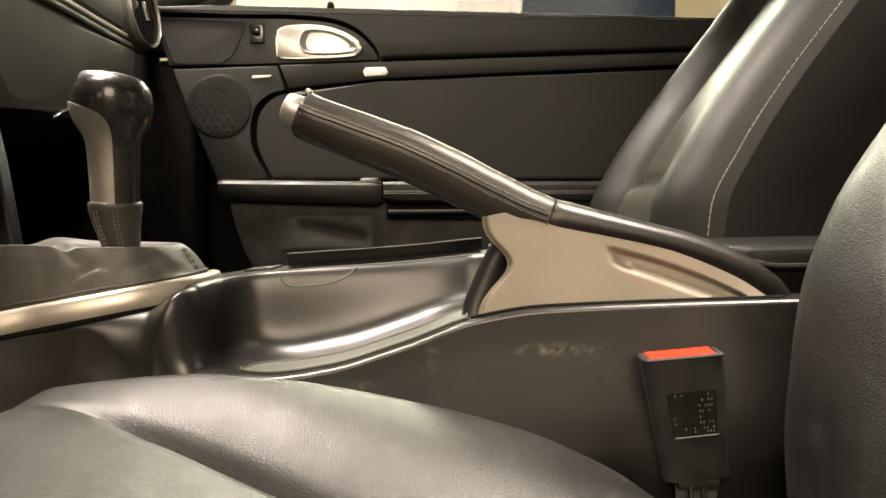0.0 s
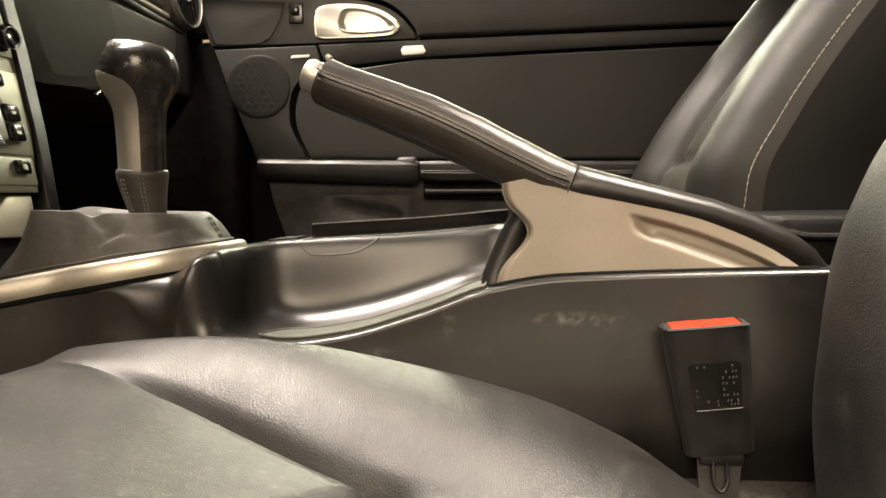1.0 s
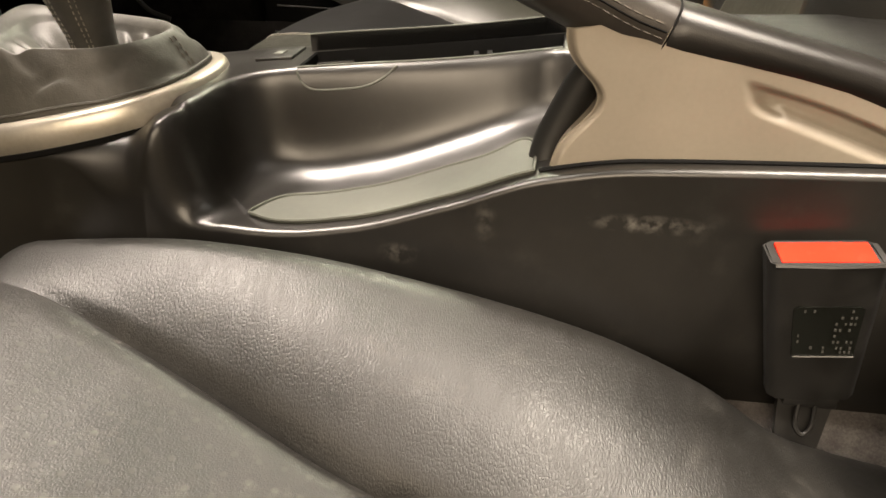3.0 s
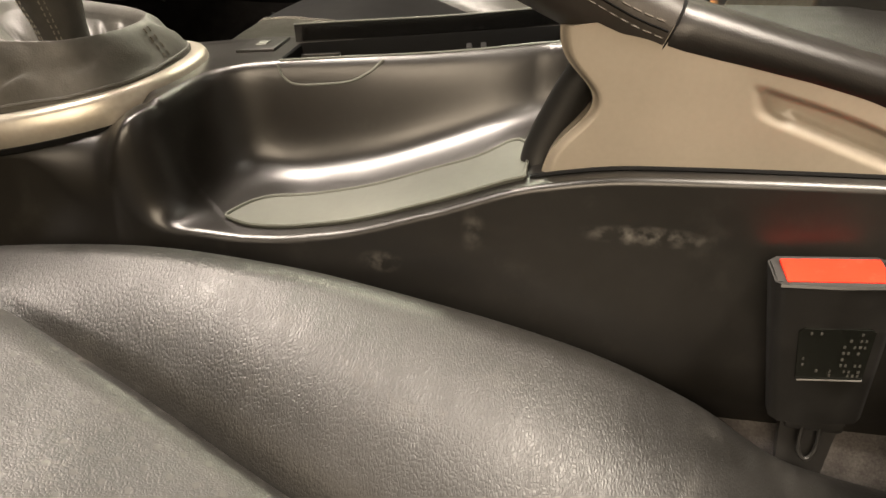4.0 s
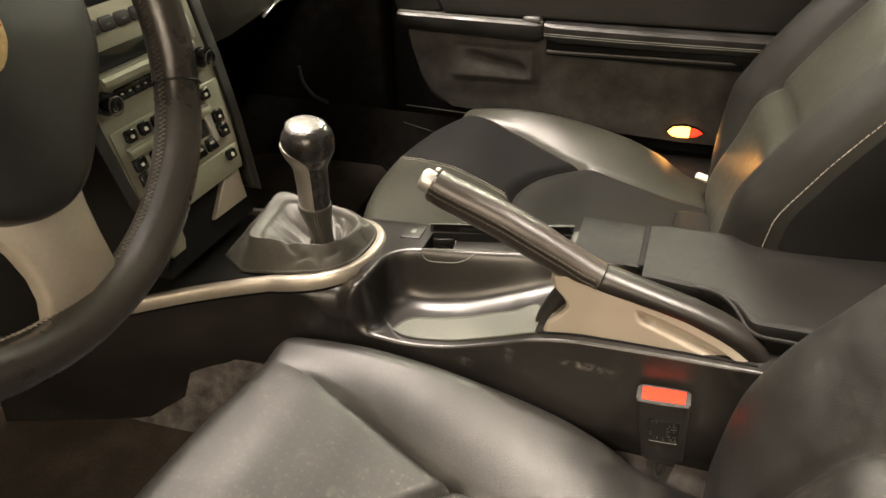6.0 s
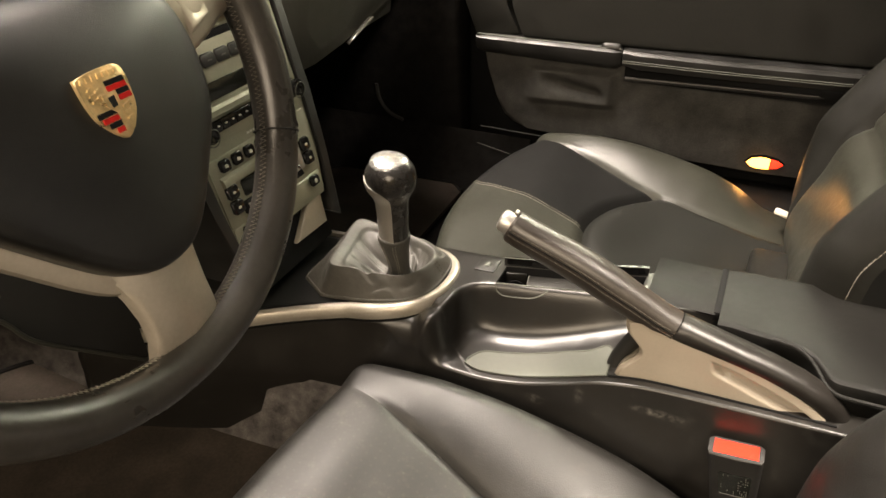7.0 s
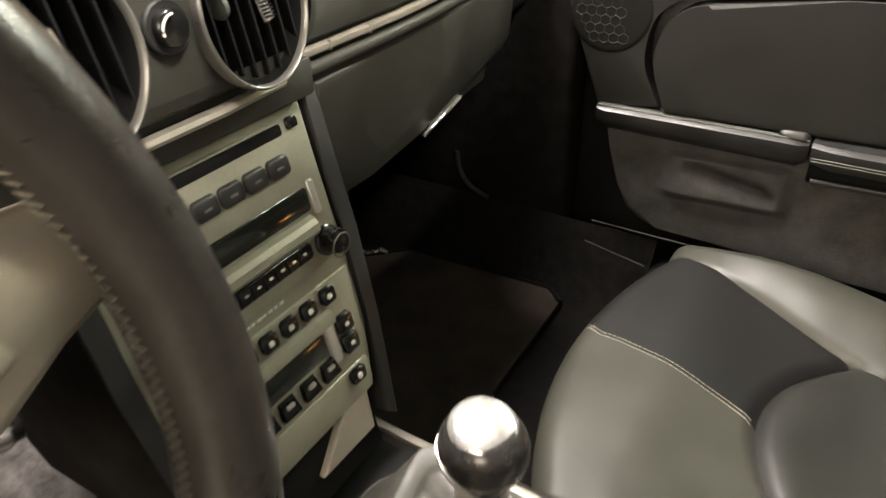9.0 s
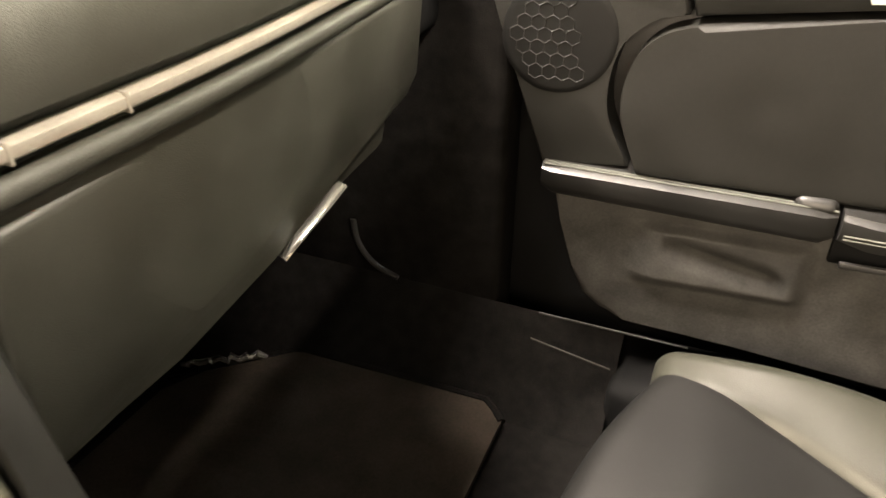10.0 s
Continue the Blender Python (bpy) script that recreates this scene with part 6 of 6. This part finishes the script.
radio = part("radio", plate([(-0.079, 0.5105), (0.0895, 0.5105), (0.0905, 0.618), (-0.080, 0.618)], lambda a, b, d: st(a, b, d - 0.0022), 0.01, 0.0012), FASCIA, stack, "radio unit")
stplate("cd_slot", -0.066, 0.0685, 0.6025, 0.6105, 0.0026, BLACK, radio, "dark disc slot")
stplate("slot_lip", -0.066, 0.0685, 0.6108, 0.6125, 0.0040, FASCIA, radio)
stplate("eject_button", 0.0725, 0.0830, 0.6045, 0.6120, 0.0042, GLOSS, radio)
for i in range(6):
    y = 0.0552 - i * 0.0207
    bt = stplate("preset_button", y - 0.0094, y + 0.0094, 0.5800, 0.5925, 0.0052, DOOR_DARK, radio, bevel=0.0015)
    stplate("preset_mark", y - 0.0030, y + 0.0030, 0.5853, 0.5867, 0.0058, MARK_DIM, bt, bevel=0)
stplate("display", -0.066, 0.0728, 0.5490, 0.5660, 0.0026, SCREEN, radio, "dark radio display")
stplate("display_edge", 0.0738, 0.0800, 0.5450, 0.5690, 0.0042, SILVER, radio)
shelf = [(0.0030, 0.5475), (0.0075, 0.5465), (0.0098, 0.5435), (0.0098, 0.5385), (0.0070, 0.5350), (0.0030, 0.5345)]
part("display_shelf", loft([[st(y, z, -d) for d, z in shelf] for y in (-0.066, 0.068)]), FASCIA, radio, "rounded bar under the display", sharp=30)
for y in (-0.070, 0.0760):
    kb = part("dial_knob", lathe([(0.0112, -0.003), (0.0112, 0.002), (0.0095, 0.003), (0.0092, 0.0125), (0.0085, 0.0140), (0.0055, 0.0128), (0.0001, 0.0125)], st(y, 0.5245, -0.002), (1, 0, 0.24), 28), GLOSS, radio, "round black dial knob")
    part("dial_rim", tube([st(y, 0.5245, -0.0160) + Vector((0, 0.0088 * math.cos(a), 0.0088 * math.sin(a))) for a in lin(0, 2 * math.pi, 28)[:-1]], 0.0006, 6, closed=True, up=(1, 0, 0)), RUBBER, kb)
stplate("button_strip", -0.056, 0.0600, 0.5205, 0.5320, 0.0042, GLOSS, radio)
for i in range(10):
    y = -0.049 + i * 0.0110
    stplate("strip_mark", y, y + 0.0030, 0.5262, 0.5272, 0.0052, PALE, radio, bevel=0)
for i in range(1, 10):
    y = -0.0530 + i * 0.0110
    stplate("strip_gap", y - 0.0003, y + 0.0003, 0.5210, 0.5315, 0.0048, BLACK, radio, bevel=0)
bm = bmesh.new()
for i, w in enumerate((0.004, 0.003, 0.0045, 0.003, 0.0038, 0.003, 0.004)):
    p = st(-0.011 + i * 0.0052, 0.5045, -0.0006)
    rbox(p.x - 0.0004, p.x + 0.0002, p.y, p.y + w, p.z, p.z + 0.0018, 0, bm=bm)
part("name_marks", bm, PALE, stack, "small pale printed marks", smooth=False)
# climate unit: a row of keys, a bar, the display in its frame, a second row of wedge keys
clim = part("climate_unit", plate([(-0.079, 0.4290), (0.0845, 0.4290), (0.0885, 0.4985), (-0.0795, 0.4985)], lambda a, b, d: st(a, b, d - 0.0014), 0.01, 0.001), FASCIA, stack, "climate control unit")
for y in (-0.058, -0.0385, -0.0190, 0.0005, 0.0198, 0.0396, 0.0600):
    bt = stplate("key_button", y - 0.0072, y + 0.0072, 0.4838, 0.4955, 0.0048, GLOSS, clim)
    stplate("key_mark", y - 0.0022, y + 0.0022, 0.4880, 0.4912, 0.0056, PALE, bt, bevel=0)
bar = [(0.0014, 0.4800), (0.0052, 0.4785), (0.0066, 0.4750), (0.0060, 0.4710), (0.0014, 0.4690)]
part("display_brow", loft([[st(y, z, -d) for d, z in bar] for y in (-0.070, 0.0575)]), FASCIA, clim, "rounded bar over the climate display", sharp=30)
stplate("climate_display", -0.046, 0.0455, 0.4500, 0.4675, 0.0024, SCREEN, clim, "dark climate display")
stplate("display_frame", 0.0465, 0.0560, 0.4400, 0.4710, 0.0046, SILVER, clim, bevel=0.002)
for y in (0.0670, -0.062):
    for z in (0.4470, 0.4630):
        bt = stplate("rocker", y - 0.0080, y + 0.0080, z - 0.0070, z + 0.0070, 0.0056, GLOSS, clim, bevel=0.0015)
        stplate("rocker_mark", y - 0.002, y + 0.002, z - 0.0012, z + 0.0012, 0.0064, PALE, bt, bevel=0)
for y in (-0.0455, -0.0245, -0.0035, 0.0185, 0.0400):
    bt = part("key_button", plate([(y - 0.0085, 0.4352), (y + 0.0085, 0.4352), (y + 0.0072, 0.4472), (y - 0.0072, 0.4472)], lambda a, b, d: st(a, b, d - 0.0070 + 0.25 * (b - 0.4352)), 0.010, 0.0018), GLOSS, clim)
    stplate("key_mark", y - 0.0034, y + 0.0034, 0.4420, 0.4445, 0.0062, SILVER, bt, bevel=0)
row = stplate("switch_bar", -0.078, 0.0800, 0.404, 0.4265, 0.0010, FASCIA, stack)
for y in (0.0645, -0.058):
    bt = stplate("seat_button", y - 0.0080, y + 0.0080, 0.4135, 0.4245, 0.0042, GLOSS, stack)
    stplate("seat_mark", y - 0.0022, y + 0.0022, 0.4168, 0.4212, 0.0052, PALE, bt, bevel=0)

# ---- instruments ----
inst = thing("instrument_cluster", "white-faced round dials under a black hood", "instrument", (-0.22, -0.30, 0.66))
part("hood", loft([[Vector((x, -0.31 + 0.17 * s * math.cos(a), 0.70 + 0.085 * s * math.sin(a))) for a in lin(0, 2 * math.pi, 37)[:-1]] for x, s in ((-0.32, 0.9), (-0.20, 1.0), (-0.165, 1.03), (-0.16, 1.0), (-0.17, 0.96), (-0.235, 0.93))], caps=False), DOOR_DARK, inst, "black instrument hood")
for y, r in ((-0.238, 0.064), (-0.335, 0.062)):
    c = Vector((-0.205, y, 0.704))
    d = part("dial", lathe([(r * 0.97, -0.006), (r * 0.97, 0), (0.0001, 0.0005)], c, (1, 0, 0.25), 40), DIAL_GLASS_TONE, inst, "dial toned for reflections on its glass")
    part("dial_face", lathe([(r * 0.64, 0.0), (r * 0.64, 0.0012), (0.0001, 0.0014)], c, (1, 0, 0.25), 32), DIAL, d, "pale dial face")
    part("dial_center", lathe([(r * 0.22, 0.001), (r * 0.22, 0.0022), (0.0001, 0.0024)], c, (1, 0, 0.25), 32), BLACK, d)
    part("bezel", lathe([(r * 0.96, 0.0), (r * 1.0, 0.010), (r * 1.03, 0.011), (r * 1.05, 0.004), (r * 1.05, -0.004)], c, (1, 0, 0.25), 44, caps=False), RING, d, "grey bezel")
    for i in range(12):
        a = -0.6 + i * 0.40
        p = c + Vector((0.0012 - 0.25 * r * 0.53 * math.sin(a), r * 0.53 * math.cos(a), r * 0.53 * math.sin(a)))
        part("dial_mark", rbox(p.x - 0.0006, p.x + 0.0012, p.y - 0.0016, p.y + 0.0016, p.z - 0.0009, p.z + 0.0009, 0), CREST_RED if i in (1, 2) else BLACK, d, smooth=False)

# ---- steering wheel ----
wheel = thing("steering_wheel", "black leather three-spoke steering wheel with silver spokes", "steering wheel", (-0.05, -0.309, 0.66))
WN = Vector((1, 0, 0.36)).normalized()
WU = Vector((-0.36, 0, 1)).normalized()
WC = Vector((-0.0147, -0.309, 0.677))


def wp(a, b, d=0.0):
    return WC + Vector((0, a, 0)) + WU * b + WN * d


# the rim lies a little steeper than the pad and nearer the driver
RC, RN, RU = Vector((-0.0073, -0.3149, 0.6651)), Vector((1, 0, 0.29)).normalized(), Vector((-0.29, 0, 1)).normalized()


def rp(a, b, d=0.0):
    return RC + Vector((0, a, 0)) + RU * b + RN * d


RIM_R, RIM_T = 0.1681, 0.0150
bm = bmesh.new()
NR, NT = 120, 18
vs = []
for i in range(NR):
    t = 2 * math.pi * i / NR
    grip = 1 + 0.10 * math.exp(-((((t - 0.55 + math.pi) % (2 * math.pi)) - math.pi) / 0.16) ** 2) + 0.10 * math.exp(-((((t - math.pi + 0.55 + math.pi) % (2 * math.pi)) - math.pi) / 0.16) ** 2)
    row = []
    for j in range(NT):
        q = 2 * math.pi * j / NT
        rr = RIM_R + RIM_T * 1.0 * grip * math.cos(q)
        row.append(bm.verts.new(rp(rr * math.cos(t), rr * math.sin(t), RIM_T * 1.05 * math.sin(q))))
    vs.append(row)
for i in range(NR):
    for j in range(NT):
        bm.faces.new((vs[i][j], vs[(i + 1) % NR][j], vs[(i + 1) % NR][(j + 1) % NT], vs[i][(j + 1) % NT]))
rim_ob = part("rim", bm, LEATHER_RIM, wheel, "smooth black leather rim", sharp=0)
lace = []
for i in range(601):
    t = 2 * math.pi * i / 600
    q = math.pi + (0.22 if i % 2 else -0.12)
    rr = RIM_R + (RIM_T + 0.0006) * math.cos(q)
    lace.append(rp(rr * math.cos(t), rr * math.sin(t), RIM_T * 1.06 * math.sin(-q) + 0.0006))
part("lacing", tube(lace, 0.00032, 5), THREAD, rim_ob, "cross-laced seam")
for t in (-0.46, math.pi + 0.46, 0.62, math.pi - 0.62):
    ringp = [rp((RIM_R + (RIM_T + 0.0003) * math.cos(q)) * math.cos(t), (RIM_R + (RIM_T + 0.0003) * math.cos(q)) * math.sin(t), (RIM_T * 1.05 + 0.0003) * math.sin(q)) for q in lin(0, 2 * math.pi, 25)[:-1]]
    part("rim_seam", tube(ringp, 0.0008, 5, closed=True, up=tuple(RN)), LEATHER_DARK, rim_ob)
half = [(0.0, 0.050), (0.042, 0.0475), (0.0715, 0.039), (0.0865, 0.0155), (0.0905, -0.0135), (0.082, -0.047), (0.056, -0.079), (0.026, -0.108), (0.0, -0.116)]
full = half + [(-a, b) for a, b in half[-2:0:-1]]
pad_out = [(p.x, p.y) for p in spline([(a, b, 0) for a, b in full + [full[0]]], 5)][:-1]
rings = []
for s, d in ((1.0, -0.004), (1.0, 0.0155), (0.992, 0.0205), (0.975, 0.0240), (0.945, 0.0264), (0.90, 0.0277), (0.83, 0.0288), (0.7, 0.0300), (0.4, 0.0322), (0.1, 0.033)):
    rings.append([wp(a * s, -0.030 * (1 - s) + b * s, d - 1.1 * 0.006 * math.log(1 + math.exp((-0.030 * (1 - s) + b * s - 0.026) / 0.006)) - 0.006 * (a * s / 0.09) ** 2) for a, b in pad_out])
part("airbag_pad", loft(rings), PAD, wheel, "soft black airbag pad", sharp=0)
# silver carrier behind the pad with its three spokes
rings = []
for s, d in ((0.98, -0.014), (1.10, -0.012), (1.13, -0.006), (1.12, 0.000), (1.04, 0.0035), (0.97, 0.003)):
    rings.append([wp(a * s, -0.030 + (b + 0.030) * s * (1 - 0.16 * smooth(-0.015, 0.03, b)), d) for a, b in pad_out])
part("carrier", loft(rings), SPOKE, wheel, "satin silver spoke carrier", sharp=50)


def spoke(line, name):
    """line: rows of (a, b) of the two edges and the height."""
    rings = []
    for (a0, b0), (a1, b1), d in line:
        m = ((a0 + a1) / 2, (b0 + b1) / 2)
        rings.append([wp(a0, b0, d - 0.010), wp(a0, b0, d - 0.001), wp(a0 + (m[0] - a0) * 0.15, b0 + (m[1] - b0) * 0.15, d + 0.0012), wp(*m, d + 0.0045), wp(a1 + (m[0] - a1) * 0.15, b1 + (m[1] - b1) * 0.15, d + 0.0012), wp(a1, b1, d - 0.001), wp(a1, b1, d - 0.010)])
    return part(name, loft(rings), SPOKE, wheel, "satin silver spoke", sharp=60)


for sgn in (-1, 1):
    spoke([((sgn * 0.062, 0.038), (sgn * 0.080, -0.018), 0.012), ((sgn * 0.085, 0.0365), (sgn * 0.094, -0.0155), 0.0125), ((sgn * 0.105, 0.034), (sgn * 0.112, -0.010), 0.011), ((sgn * 0.128, 0.031), (sgn * 0.132, -0.003), 0.006), ((sgn * 0.152, 0.029), (sgn * 0.156, 0.002), -0.001)], "spoke")
    bm = sheet(lambda u, v: wp(sgn * (0.088 + 0.030 * u + 0.004 * v), (0.029 - 0.004 * u) * (1 - v) + (-0.009 + 0.010 * u) * v, 0.0133 - 0.0042 * u * u + 0.0034 * (smooth(0.0, 0.14, u) * (1 - smooth(0.86, 1.0, u)) * smooth(0.0, 0.12, v) * (1 - smooth(0.88, 1.0, v)) * (1 - 0.55 * smooth(0.2, 0.5, u) * (1 - smooth(0.6, 0.9, u)) * smooth(0.15, 0.45, v) * (1 - smooth(0.6, 0.9, v))))), lin(0, 1, 30), lin(0, 1, 30))
    part("spoke_plate", bm, SPOKE, wheel, "softly raised switch plate on the spoke", sharp=0)
spoke([((-0.034, -0.096), (0.036, -0.096), 0.002), ((-0.027, -0.114), (0.032, -0.112), 0.004), ((-0.0235, -0.126), (0.0295, -0.122), 0.004), ((-0.0205, -0.142), (0.0285, -0.140), 0.002), ((-0.0205, -0.156), (0.0295, -0.158), -0.001), ((-0.023, -0.168), (0.031, -0.170), -0.006)], "lower_spoke")
part("hub", lathe([(0.055, -0.05), (0.065, -0.004), (0.0001, 0.0)], wp(0, -0.01, 0), WN, 32), BLACK, wheel)
col = thing("steering_column", "black steering column shroud with control stalks", "column", (-0.15, -0.309, 0.62))
part("shroud", loft([[wp(0.055 * s * math.cos(a), -0.02 + 0.060 * s * math.sin(a), d) for a in lin(0, 2 * math.pi, 25)[:-1]] for d, s in ((-0.030, 0.9), (-0.034, 1.0), (-0.12, 1.1), (-0.2, 1.2))]), DOOR_DARK, col)
st1 = part("stalk", tube([wp(0.04, -0.02, -0.05), wp(0.09, -0.025, -0.048), wp(0.128, -0.030, -0.045)], 0.0055, 10), GLOSS, col, "black control stalk")
part("stalk_ring", tube([wp(0.118, -0.0285, -0.0458), wp(0.124, -0.0295, -0.0454)], 0.0066, 12), CHROME, st1)
part("stalk", tube([wp(0.04, -0.05, -0.05), wp(0.09, -0.065, -0.05), wp(0.118, -0.074, -0.05)], 0.0055, 10), GLOSS, col)
# badge on the pad: plain coloured fields in a shield
bad = part("badge", plate([(p.x, p.y) for p in spline([(-0.0165, 0.0185, 0), (0.0, 0.0205, 0), (0.0165, 0.0185, 0), (0.0165, 0.002, 0), (0.0125, -0.010, 0), (0.0, -0.0215, 0), (-0.0125, -0.010, 0), (-0.0165, 0.002, 0), (-0.0165, 0.0185, 0)], 4)][:-1], lambda a, b, d: wp(a * 0.88 + 0.0036, b * 0.88 - 0.0232, 0.0350 - d), 0.005, 0.0008), GOLD, wheel, "gold shield badge")


def field(pts, material, h):
    part("badge_field", plate(pts, lambda a, b, d: wp(a * 0.88 + 0.0036, b * 0.88 - 0.0232, 0.0350 + h - d), 0.001 + h, 0), material, bad, smooth=False)


# a raised band across the top, then two quarters with dark and red bars
for i in range(7):
    field([(-0.0140 + i * 0.0041, 0.0150), (-0.0112 + i * 0.0041, 0.0150), (-0.0114 + i * 0.0041, 0.0180), (-0.0136 + i * 0.0041, 0.0180)], GOLD, 0.0008)
for quarter in (1, -1):
    for i in range(4):
        h0 = 0.0128 - i * 0.0033 if quarter == 1 else -0.0030 - i * 0.0036
        w = 0.0150 if quarter == 1 else (0.0138, 0.0118, 0.0092, 0.0056)[i]
        x0, x1 = (0.0008, w) if quarter == 1 else (-w, -0.0004)
        field([(x0, h0 - 0.0032), (x1, h0 - 0.0032), (x1, h0), (x0, h0)], CREST_RED if i % 2 else BLACK, 0.0005)
for dx, z0, n in ((-0.0105, 0.0105, 3), (-0.0060, 0.0085, 3), (0.0070, -0.0045, 3), (0.0105, -0.0035, 2)):
    for k in range(n):
        field([(dx - 0.0018, z0 - k * 0.0036), (dx + 0.0016, z0 - k * 0.0036 + 0.0008), (dx + 0.0018, z0 - k * 0.0036 + 0.0018), (dx - 0.0014, z0 - k * 0.0036 + 0.0012)], GOLD, 0.0009)
field([(-0.0052, 0.0062), (0.0052, 0.0062), (0.0050, -0.0010), (0.0, -0.0062), (-0.0050, -0.0010)], GOLD, 0.0010)
field([(-0.0022, 0.0036), (0.0024, 0.0040), (0.0020, -0.0022), (-0.0016, -0.0028)], BLACK, 0.0014)
bm = bmesh.new()
for i, w in enumerate((0.0042, 0.0012, 0.0042, 0.0042, 0.0042, 0.0042)):
    p = wp(-0.0118 + i * 0.0053, -0.0893 + i * 0.0008, 0.0278)
    rbox(p.x - 0.0003, p.x + 0.0008, p.y, p.y + w, p.z - 0.0018, p.z + 0.0018, 0, bm=bm)
part("pad_marks", bm, DOOR_DARK, wheel, "faint moulded marks on the pad", smooth=False)
